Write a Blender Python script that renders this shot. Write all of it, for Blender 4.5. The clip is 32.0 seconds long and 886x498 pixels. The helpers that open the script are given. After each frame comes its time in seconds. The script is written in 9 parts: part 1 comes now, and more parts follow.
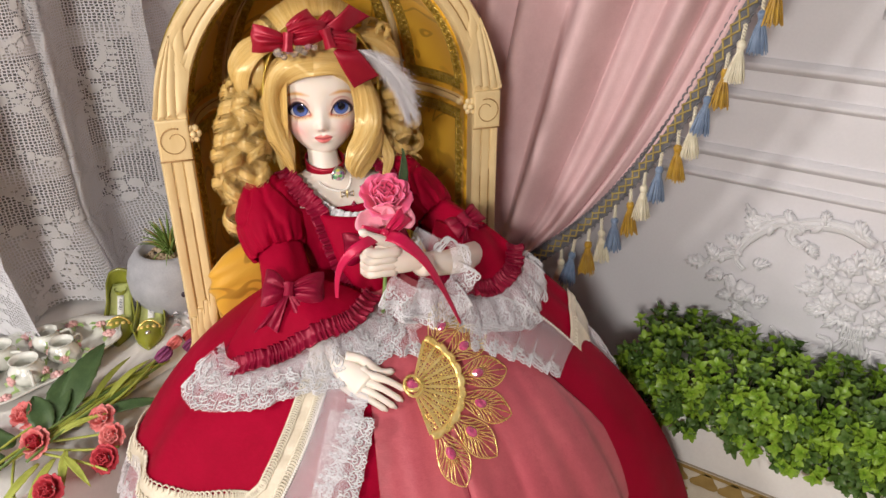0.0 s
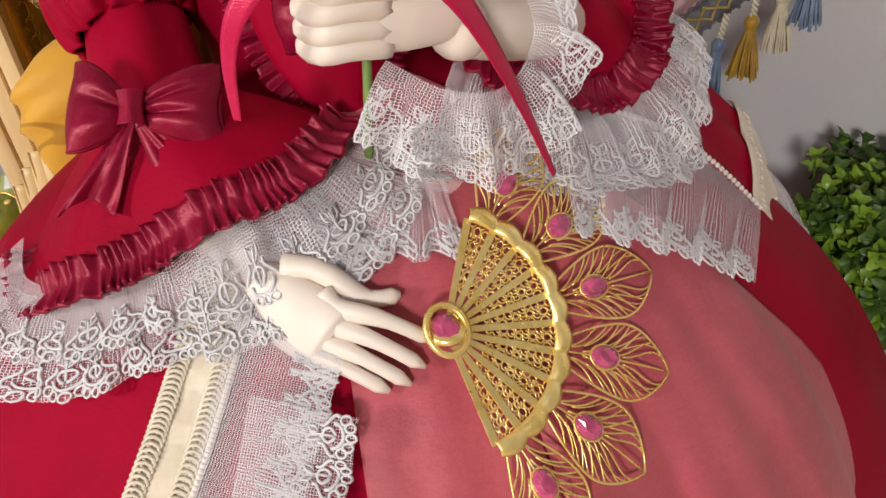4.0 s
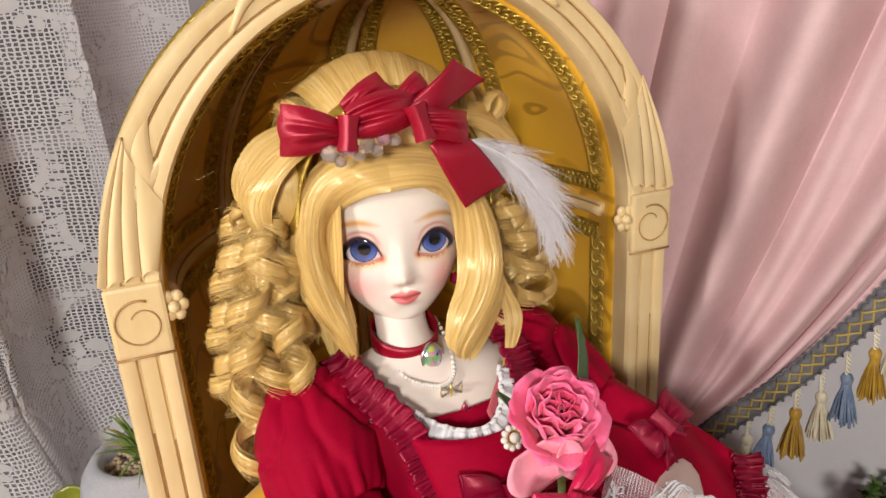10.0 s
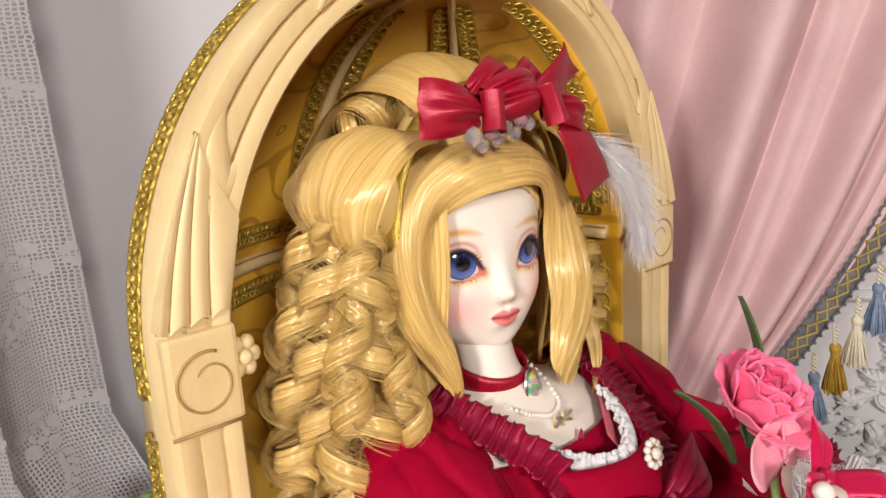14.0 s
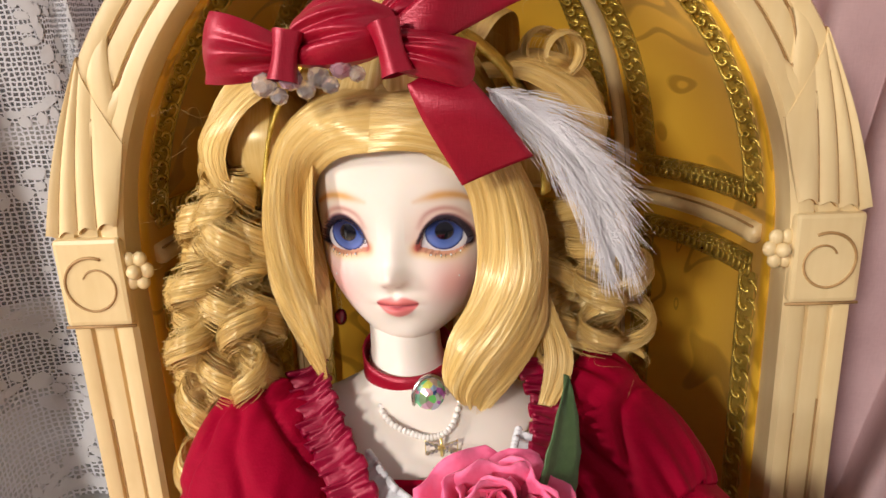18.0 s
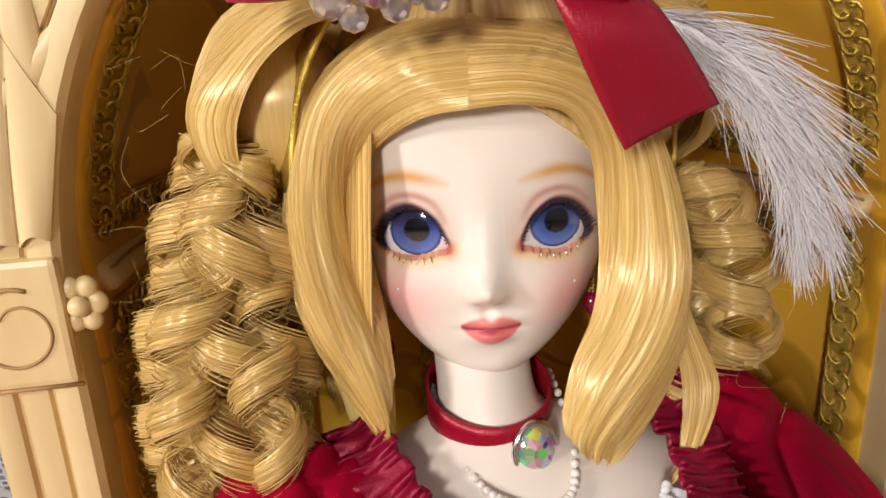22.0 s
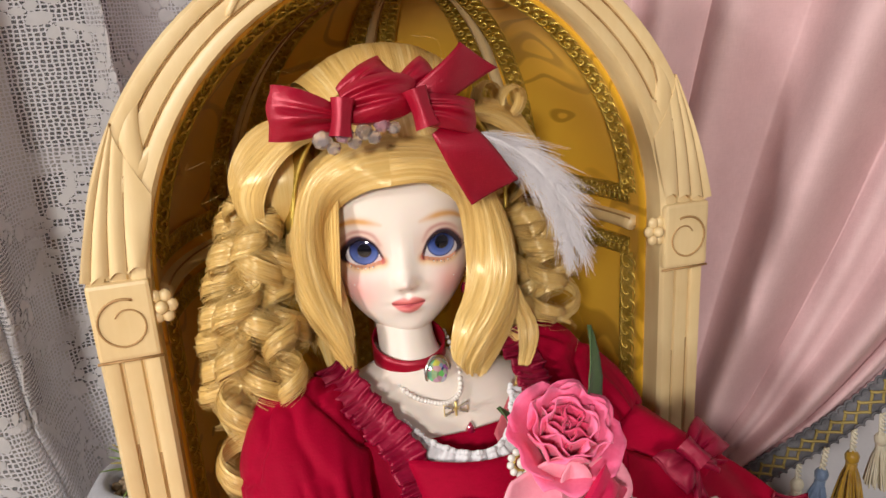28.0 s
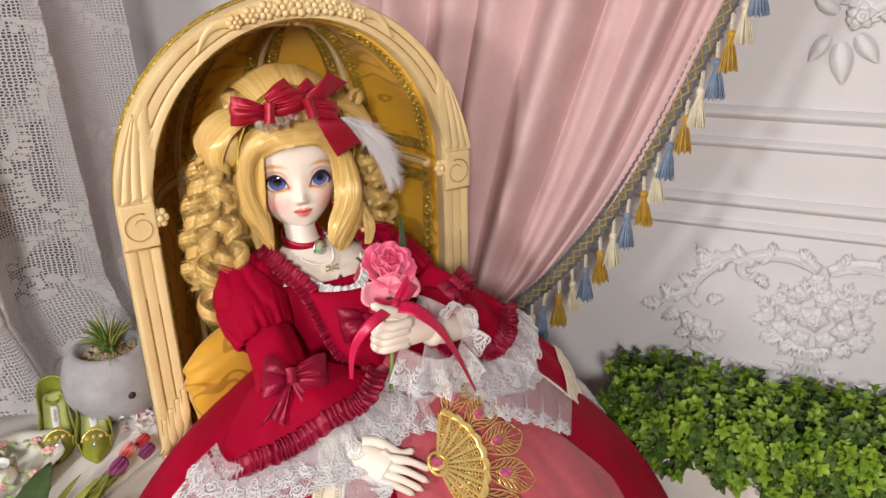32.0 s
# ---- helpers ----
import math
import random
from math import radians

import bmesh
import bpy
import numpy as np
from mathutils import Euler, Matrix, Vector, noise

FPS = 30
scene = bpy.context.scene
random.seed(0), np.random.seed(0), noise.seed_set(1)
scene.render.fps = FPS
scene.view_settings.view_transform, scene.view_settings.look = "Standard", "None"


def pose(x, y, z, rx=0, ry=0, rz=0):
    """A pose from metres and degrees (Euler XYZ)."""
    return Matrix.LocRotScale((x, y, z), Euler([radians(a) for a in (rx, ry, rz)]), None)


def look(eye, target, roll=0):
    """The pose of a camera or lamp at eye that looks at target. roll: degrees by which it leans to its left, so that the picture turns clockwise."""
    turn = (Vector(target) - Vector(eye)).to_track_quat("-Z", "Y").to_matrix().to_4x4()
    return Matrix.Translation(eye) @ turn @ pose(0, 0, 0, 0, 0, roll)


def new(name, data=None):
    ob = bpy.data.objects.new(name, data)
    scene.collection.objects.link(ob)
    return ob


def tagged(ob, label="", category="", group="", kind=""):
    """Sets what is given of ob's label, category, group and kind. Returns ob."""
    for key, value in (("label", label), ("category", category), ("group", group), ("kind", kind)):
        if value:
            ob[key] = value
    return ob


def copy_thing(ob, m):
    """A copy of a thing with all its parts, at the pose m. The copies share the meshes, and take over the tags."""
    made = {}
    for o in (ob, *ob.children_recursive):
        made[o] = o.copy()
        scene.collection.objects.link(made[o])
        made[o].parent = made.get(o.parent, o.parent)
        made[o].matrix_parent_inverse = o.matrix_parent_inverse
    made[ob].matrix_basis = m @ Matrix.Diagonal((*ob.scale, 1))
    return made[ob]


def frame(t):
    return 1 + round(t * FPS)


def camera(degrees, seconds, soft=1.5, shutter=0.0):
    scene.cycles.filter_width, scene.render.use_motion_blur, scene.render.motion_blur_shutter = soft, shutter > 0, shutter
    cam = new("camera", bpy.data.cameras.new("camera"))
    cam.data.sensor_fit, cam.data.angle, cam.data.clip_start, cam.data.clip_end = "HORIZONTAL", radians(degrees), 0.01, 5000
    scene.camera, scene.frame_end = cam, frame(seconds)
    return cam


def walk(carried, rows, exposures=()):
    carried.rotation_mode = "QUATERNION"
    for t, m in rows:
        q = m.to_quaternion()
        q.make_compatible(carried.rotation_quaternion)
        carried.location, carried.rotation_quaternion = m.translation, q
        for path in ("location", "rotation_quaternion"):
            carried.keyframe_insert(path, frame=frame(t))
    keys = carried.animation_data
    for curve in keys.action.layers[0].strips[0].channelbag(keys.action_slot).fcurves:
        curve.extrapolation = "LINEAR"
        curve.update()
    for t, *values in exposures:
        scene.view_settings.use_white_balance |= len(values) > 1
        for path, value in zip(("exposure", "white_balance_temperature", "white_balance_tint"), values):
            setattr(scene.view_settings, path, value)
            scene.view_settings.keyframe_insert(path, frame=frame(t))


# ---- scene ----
cam = camera(61.3, 32.0)
METRES, EYE, TILT, LEAN, TURN = 1.5, 0.517, -27.0, 0.0, 33.5
ROWS = [
    (0.0, 0.0, 0.0, 0.0, 0.0, 0.0, -0.0),
    (0.5, -0.0156, 0.0378, 0.0004, -0.16, -2.36, -0.14),
    (1.0, -0.0205, 0.0844, -0.0049, -1.25, -5.27, -0.08),
    (1.5, -0.0229, 0.1195, -0.0135, -2.09, -7.61, 0.1),
    (2.0, -0.0219, 0.1468, -0.0224, -2.19, -9.64, 0.38),
    (2.5, -0.0199, 0.1687, -0.0262, -1.55, -11.13, 0.7),
    (4.5, -0.0134, 0.2025, -0.0174, 2.16, -10.6, 3.03),
    (5.0, -0.0251, 0.2056, -0.0071, 1.86, -8.75, 3.45),
    (5.5, -0.034, 0.2074, 0.0019, 1.08, -7.23, 3.84),
    (6.0, -0.0354, 0.2065, 0.0102, 0.36, -5.68, 4.08),
    (6.5, -0.0378, 0.2038, 0.0162, 0.03, -4.36, 3.98),
    (7.0, -0.0394, 0.1981, 0.0199, -0.01, -2.57, 3.62),
    (7.5, -0.0436, 0.1923, 0.0257, -0.2, -0.89, 3.41),
    (8.0, -0.0486, 0.1831, 0.0375, -0.67, 0.87, 3.23),
    (8.5, -0.0511, 0.1756, 0.0418, -0.85, 2.23, 3.13),
    (9.0, -0.0528, 0.1677, 0.0444, -0.64, 3.51, 2.95),
    (9.5, -0.0512, 0.1625, 0.0458, -0.21, 4.75, 2.97),
    (10.0, -0.0519, 0.1599, 0.0432, -0.72, 6.57, 4.01),
    (10.5, -0.0725, 0.1783, 0.0393, -3.41, 8.7, 6.48),
    (11.0, -0.0969, 0.1959, 0.0384, -7.56, 10.05, 9.86),
    (11.5, -0.1223, 0.2031, 0.0385, -11.69, 10.44, 12.5),
    (12.0, -0.1354, 0.2029, 0.0382, -15.54, 10.81, 14.03),
    (12.5, -0.1453, 0.202, 0.0376, -18.26, 11.42, 14.63),
    (13.0, -0.1523, 0.2024, 0.0361, -20.37, 11.99, 14.88),
    (13.5, -0.1521, 0.2032, 0.0352, -20.8, 12.39, 14.5),
    (14.0, -0.1379, 0.2036, 0.0342, -19.08, 12.82, 13.12),
    (14.5, -0.1222, 0.2068, 0.031, -15.96, 12.84, 11.28),
    (16.5, -0.0339, 0.2077, 0.0391, 4.5, 10.95, 1.48),
    (17.0, -0.0247, 0.2096, 0.0475, 10.45, 9.27, -2.25),
    (17.5, -0.0139, 0.2195, 0.0468, 14.73, 8.29, -4.89),
    (18.0, -0.0008, 0.2288, 0.0461, 18.65, 7.95, -6.69),
    (18.5, 0.0089, 0.2365, 0.0457, 21.05, 8.07, -7.65),
    (19.0, 0.0193, 0.2388, 0.0467, 23.4, 8.31, -8.38),
    (19.5, 0.0298, 0.2379, 0.0492, 25.24, 8.38, -8.96),
    (20.0, 0.0342, 0.2347, 0.0508, 26.04, 8.43, -9.2),
    (20.5, 0.0303, 0.2334, 0.0545, 24.14, 8.78, -8.22),
    (21.0, 0.0052, 0.2375, 0.0522, 18.95, 8.99, -5.97),
    (21.5, -0.0265, 0.2499, 0.049, 13.63, 8.88, -3.74),
    (22.0, -0.0475, 0.2612, 0.0494, 9.61, 8.68, -2.07),
    (22.5, -0.0524, 0.2694, 0.0506, 7.59, 8.88, -0.98),
    (23.0, -0.0507, 0.2698, 0.0538, 6.58, 9.24, -0.46),
    (23.5, -0.0499, 0.2669, 0.0548, 6.3, 9.42, -0.45),
    (24.0, -0.0489, 0.2645, 0.0533, 6.22, 9.35, -0.52),
    (24.5, -0.0469, 0.2609, 0.0533, 6.13, 9.3, -0.48),
    (26.5, -0.042, 0.228, 0.0487, 5.44, 10.11, 0.18),
    (27.0, -0.0366, 0.2142, 0.0417, 4.95, 10.19, 0.79),
    (27.5, -0.0357, 0.1996, 0.0363, 4.13, 10.11, 1.46),
    (28.0, -0.0409, 0.178, 0.0349, 2.97, 9.97, 2.14),
    (28.5, -0.0453, 0.1495, 0.031, 1.25, 9.82, 3.07),
    (29.0, -0.0456, 0.1232, 0.0299, -0.76, 9.24, 4.17),
    (29.5, -0.0453, 0.1036, 0.0246, -2.46, 8.15, 4.98),
    (30.0, -0.0453, 0.0891, 0.0196, -3.91, 6.76, 5.35),
    (30.5, -0.0476, 0.0727, 0.0142, -4.92, 5.78, 5.37),
    (31.0, -0.0493, 0.0519, 0.0103, -5.96, 5.17, 5.3),
    (31.5, -0.0563, 0.0299, 0.0104, -7.4, 4.83, 5.46),
    (32.0, -0.0539, 0.0169, 0.004, -9.06, 4.39, 5.84),
]
walk(cam, [(t, pose(0, 0, EYE, TILT, LEAN, TURN) @ pose(METRES * x, METRES * y, METRES * z, 90 + pitch, roll, yaw)) for t, x, y, z, yaw, pitch, roll in ROWS],
     exposures=[(0.0, -0.18), (2.0, -0.30), (5.0, -0.25), (7.0, -0.10), (9.0, -0.05), (14.0, -0.08), (19.0, 0.02), (22.0, -0.18), (24.0, -0.14), (29.0, -0.15), (32.0, -0.15)])

# ---- light ----
world = bpy.data.worlds.new("world")
scene.world = world
world.use_nodes = True
world.node_tree.nodes["Background"].inputs[0].default_value = (0.95, 0.97, 1.0, 1)
world.node_tree.nodes["Background"].inputs[1].default_value = 0.025


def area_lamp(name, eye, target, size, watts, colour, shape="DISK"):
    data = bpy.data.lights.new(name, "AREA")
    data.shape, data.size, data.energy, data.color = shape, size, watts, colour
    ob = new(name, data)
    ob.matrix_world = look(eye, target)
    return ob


area_lamp("key_lamp", (0.20, -0.76, 0.77), (-0.32, 0.45, 0.30), 0.20, 12.6, (1.0, 0.945, 0.88))
area_lamp("ring_lamp", (-0.64, -0.56, 0.68), (-0.30, 0.50, 0.30), 0.16, 7.0, (1.0, 0.95, 0.90))
# Unseen soft fill, added overhead to brighten the shadows and the hood.
area_lamp("overhead_fill", (0.8, -0.8, 2.25), (-0.1, 0.1, 0.2), 1.2, 2.0, (0.95, 0.97, 1.0))


# ---- materials ----
def nodes_of(name):
    m = bpy.data.materials.new(name)
    m.use_nodes = True
    return m, m.node_tree.nodes, m.node_tree.links, m.node_tree.nodes["Principled BSDF"]


def rgb(c):
    return (c[0], c[1], c[2], 1.0)


def noise_node(nt, links, coord, scale, detail=3.0, rough=0.55, stretch=None):
    n = nt.new("ShaderNodeTexNoise")
    n.inputs["Scale"].default_value, n.inputs["Detail"].default_value, n.inputs["Roughness"].default_value = scale, detail, rough
    if stretch:
        mp = nt.new("ShaderNodeMapping")
        mp.inputs["Scale"].default_value = stretch
        links.new(coord, mp.inputs["Vector"])
        coord = mp.outputs["Vector"]
    links.new(coord, n.inputs["Vector"])
    return n


def ramp_node(nt, links, fac, stops):
    r = nt.new("ShaderNodeValToRGB")
    while len(r.color_ramp.elements) < len(stops):
        r.color_ramp.elements.new(0.5)
    for e, (p, c) in zip(r.color_ramp.elements, stops):
        e.position, e.color = p, rgb(c)
    links.new(fac, r.inputs["Fac"])
    return r


def bump_node(nt, links, height, strength, dist, normal=None):
    b = nt.new("ShaderNodeBump")
    b.inputs["Strength"].default_value, b.inputs["Distance"].default_value = strength, dist
    links.new(height, b.inputs["Height"])
    if normal:
        links.new(normal, b.inputs["Normal"])
    return b


def mat(name, dark, light, rough=0.6, metal=0.0, scale=25.0, fine=900.0, bump=0.25, dist=0.0004, sheen=0.0, coat=0.0, sss=0.0,
        stretch=None, uv=False, rough_var=0.12, coat_rough=0.1, aniso=0.0, vary=0.0):
    """A surface with slow patches of two tones, a fine grain in colour and relief, and uneven gloss."""
    m, nt, links, b = nodes_of(name)
    tc = nt.new("ShaderNodeTexCoord")
    coord = tc.outputs["UV" if uv else "Object"]
    slow = noise_node(nt, links, coord, scale, 4.0, 0.6)
    grain = noise_node(nt, links, coord, fine, 2.0, 0.5, stretch)
    mix = nt.new("ShaderNodeMath")
    mix.operation = "MULTIPLY_ADD"
    mix.inputs[1].default_value, mix.inputs[2].default_value = 0.35, -0.17
    links.new(grain.outputs["Fac"], mix.inputs[0])
    add = nt.new("ShaderNodeMath")
    links.new(slow.outputs["Fac"], add.inputs[0])
    links.new(mix.outputs[0], add.inputs[1])
    fac = add.outputs[0]
    if vary:
        info = nt.new("ShaderNodeObjectInfo")
        va = nt.new("ShaderNodeMath")
        va.operation = "MULTIPLY_ADD"
        va.inputs[1].default_value, va.inputs[2].default_value = vary, -vary / 2
        links.new(info.outputs["Random"], va.inputs[0])
        ad2 = nt.new("ShaderNodeMath")
        links.new(fac, ad2.inputs[0])
        links.new(va.outputs[0], ad2.inputs[1])
        fac = ad2.outputs[0]
    ramp = ramp_node(nt, links, fac, [(0.3, dark), (0.7, light)])
    links.new(ramp.outputs["Color"], b.inputs["Base Color"])
    rm = nt.new("ShaderNodeMapRange")
    rm.inputs["To Min"].default_value, rm.inputs["To Max"].default_value = max(0.02, rough - rough_var), min(1.0, rough + rough_var)
    links.new(slow.outputs["Fac"], rm.inputs["Value"])
    links.new(rm.outputs[0], b.inputs["Roughness"])
    b.inputs["Metallic"].default_value = metal
    b.inputs["Sheen Weight"].default_value = sheen
    b.inputs["Coat Weight"].default_value = coat
    b.inputs["Coat Roughness"].default_value = coat_rough
    b.inputs["Anisotropic"].default_value = aniso
    if sss:
        b.inputs["Subsurface Weight"].default_value = sss
        b.inputs["Subsurface Radius"].default_value = (0.004, 0.002, 0.0012)
        b.inputs["Subsurface Scale"].default_value = 1.0
    if bump:
        bn = bump_node(nt, links, grain.outputs["Fac"], bump, dist)
        links.new(bn.outputs["Normal"], b.inputs["Normal"])
    return m


def cloth(name, dark, light, rough=0.75, threads=900.0, sheen=0.25, crease=0.35, coat=0.0, coat_rough=0.3, shine=0.0, satin=0.0):
    """Woven cloth: crossed threads, soft creases and slow tone changes."""
    m, nt, links, b = nodes_of(name)
    tc = nt.new("ShaderNodeTexCoord")
    co = tc.outputs["Object"]
    slow = noise_node(nt, links, co, 22.0, 4.0, 0.6)
    wx = noise_node(nt, links, co, threads, 1.0, 0.5, (1, 1, 0.15))
    wy = noise_node(nt, links, co, threads, 1.0, 0.5, (0.2, 0.2, 1))
    weave = nt.new("ShaderNodeMath")
    links.new(wx.outputs["Fac"], weave.inputs[0])
    links.new(wy.outputs["Fac"], weave.inputs[1])
    half = nt.new("ShaderNodeMath")
    half.operation = "MULTIPLY_ADD"
    half.inputs[1].default_value, half.inputs[2].default_value = 0.25, -0.25
    links.new(weave.outputs[0], half.inputs[0])
    add = nt.new("ShaderNodeMath")
    links.new(slow.outputs["Fac"], add.inputs[0])
    links.new(half.outputs[0], add.inputs[1])
    ramp = ramp_node(nt, links, add.outputs[0], [(0.3, dark), (0.7, light)])
    links.new(ramp.outputs["Color"], b.inputs["Base Color"])
    b.inputs["Roughness"].default_value = rough
    b.inputs["Specular IOR Level"].default_value = 0.06 if rough > 0.5 else 0.28
    if shine:
        b.inputs["Specular IOR Level"].default_value = shine
        b.inputs["Specular Tint"].default_value = (1.0, 0.30, 0.36, 1.0)
    if satin:
        b.inputs["IOR"].default_value, b.inputs["Anisotropic"].default_value = 1.5 + satin, 0.6
    b.inputs["Sheen Weight"].default_value = sheen
    b.inputs["Coat Weight"].default_value, b.inputs["Coat Roughness"].default_value = coat, coat_rough
    cr = noise_node(nt, links, co, 55.0, 3.0, 0.5)
    b1 = bump_node(nt, links, cr.outputs["Fac"], crease, 0.004)
    b2 = bump_node(nt, links, weave.outputs[0], 0.22, 0.0003, b1.outputs["Normal"])
    links.new(b2.outputs["Normal"], b.inputs["Normal"])
    return m


def hair_mat(name, dark, mid, light):
    """Glossy synthetic hair, strands along v of the uv map."""
    m, nt, links, b = nodes_of(name)
    tc = nt.new("ShaderNodeTexCoord")
    st = noise_node(nt, links, tc.outputs["UV"], 46.0, 4.0, 0.75, (1.0, 0.03, 1.0))
    lock = noise_node(nt, links, tc.outputs["UV"], 7.0, 2.0, 0.5, (1.0, 0.06, 1.0))
    add = nt.new("ShaderNodeMath")
    add.operation = "MULTIPLY_ADD"
    add.inputs[1].default_value = 0.42
    links.new(st.outputs["Fac"], add.inputs[0])
    sub = nt.new("ShaderNodeMath")
    sub.operation = "MULTIPLY_ADD"
    sub.inputs[1].default_value, sub.inputs[2].default_value = 0.6, -0.01
    links.new(lock.outputs["Fac"], sub.inputs[0])
    links.new(sub.outputs[0], add.inputs[2])
    ramp = ramp_node(nt, links, add.outputs[0], [(0.30, dark), (0.5, mid), (0.70, light)])
    links.new(ramp.outputs["Color"], b.inputs["Base Color"])
    b.inputs["Roughness"].default_value = 0.34
    b.inputs["Anisotropic"].default_value = 0.85
    b.inputs["IOR"].default_value = 1.95
    b.inputs["Specular Tint"].default_value = (1.0, 0.88, 0.62, 1.0)
    bn = bump_node(nt, links, add.outputs[0], 0.05, 0.0003)
    links.new(bn.outputs["Normal"], b.inputs["Normal"])
    tg = nt.new("ShaderNodeTangent")
    tg.direction_type = "UV_MAP"
    links.new(tg.outputs["Tangent"], b.inputs["Tangent"])
    return m


def net_mat(name, colour, cell, wire, rough=0.8, veil=0.0):
    """Knotted net: threads round small cells with open holes. cell in the uv map's units."""
    m, nt, links, b = nodes_of(name)
    tc = nt.new("ShaderNodeTexCoord")
    vo = nt.new("ShaderNodeTexVoronoi")
    vo.feature = "DISTANCE_TO_EDGE"
    vo.inputs["Scale"].default_value, vo.inputs["Randomness"].default_value = 1.0 / cell, 0.38
    vo.voronoi_dimensions = "2D"
    links.new(tc.outputs["UV"], vo.inputs["Vector"])
    less = nt.new("ShaderNodeMath")
    less.operation = "LESS_THAN"
    less.inputs[1].default_value = wire
    links.new(vo.outputs["Distance"], less.inputs[0])
    patch = noise_node(nt, links, tc.outputs["UV"], 0.25 / cell, 2.0)
    fac = nt.new("ShaderNodeMath")
    fac.operation = "MAXIMUM"
    links.new(less.outputs[0], fac.inputs[0])
    veil_n = nt.new("ShaderNodeMath")
    veil_n.operation = "MULTIPLY"
    veil_n.inputs[1].default_value = veil * 2
    links.new(patch.outputs["Fac"], veil_n.inputs[0])
    links.new(veil_n.outputs[0], fac.inputs[1])
    links.new(fac.outputs[0], b.inputs["Alpha"])
    b.inputs["Base Color"].default_value = rgb(colour)
    b.inputs["Roughness"].default_value = rough
    b.inputs["Sheen Weight"].default_value = 0.3
    return m


def gem_mat(name, colour, ior=1.5, trans=0.6, rough=0.03):
    m, nt, links, b = nodes_of(name)
    tc = nt.new("ShaderNodeTexCoord")
    n = noise_node(nt, links, tc.outputs["Object"], 260.0, 1.0)
    r = ramp_node(nt, links, n.outputs["Fac"], [(0.35, tuple(c * 0.55 for c in colour)), (0.65, colour)])
    links.new(r.outputs["Color"], b.inputs["Base Color"])
    b.inputs["Roughness"].default_value, b.inputs["IOR"].default_value = rough, ior
    b.inputs["Transmission Weight"].default_value = trans
    b.inputs["Coat Weight"].default_value = 1.0
    return m


def brocade_mat(name, dark, light, rough):
    """Gold satin with a woven tone-on-tone scroll and leaf pattern."""
    m, nt, links, b = nodes_of(name)
    tc = nt.new("ShaderNodeTexCoord")
    co = tc.outputs["Object"]
    wob = noise_node(nt, links, co, 14.0, 1.5, 0.4)
    mixv = nt.new("ShaderNodeMix")
    mixv.data_type = "RGBA"
    mixv.inputs["Factor"].default_value = 0.16
    links.new(co, mixv.inputs[6])
    links.new(wob.outputs["Color"], mixv.inputs[7])
    vo = nt.new("ShaderNodeTexVoronoi")
    vo.feature = "SMOOTH_F1"
    vo.inputs["Scale"].default_value = 26.0
    links.new(mixv.outputs[2], vo.inputs["Vector"])
    ring = nt.new("ShaderNodeMath")
    ring.operation = "SINE"
    mul = nt.new("ShaderNodeMath")
    mul.operation = "MULTIPLY"
    mul.inputs[1].default_value = 15.0
    links.new(vo.outputs["Distance"], mul.inputs[0])
    links.new(mul.outputs[0], ring.inputs[0])
    stem = ramp_node(nt, links, ring.outputs[0], [(0.86, (0, 0, 0)), (0.97, (1, 1, 1))])
    slow = noise_node(nt, links, co, 9.0, 3.0)
    base = ramp_node(nt, links, slow.outputs["Fac"], [(0.3, dark), (0.7, light)])
    mixc = nt.new("ShaderNodeMix")
    mixc.data_type = "RGBA"
    links.new(stem.outputs["Color"], mixc.inputs["Factor"])
    links.new(base.outputs["Color"], mixc.inputs[6])
    mixc.inputs[7].default_value = rgb(tuple(c * 0.72 for c in dark))
    links.new(mixc.outputs[2], b.inputs["Base Color"])
    b.inputs["Roughness"].default_value = rough
    b.inputs["Sheen Weight"].default_value = 0.2
    th = noise_node(nt, links, co, 1500.0, 1.0, 0.5, (1, 1, 0.2))
    cr = noise_node(nt, links, co, 30.0, 2.0)
    b1 = bump_node(nt, links, cr.outputs["Fac"], 0.10, 0.003)
    b2 = bump_node(nt, links, th.outputs["Fac"], 0.15, 0.0003, b1.outputs["Normal"])
    links.new(b2.outputs["Normal"], b.inputs["Normal"])
    return m


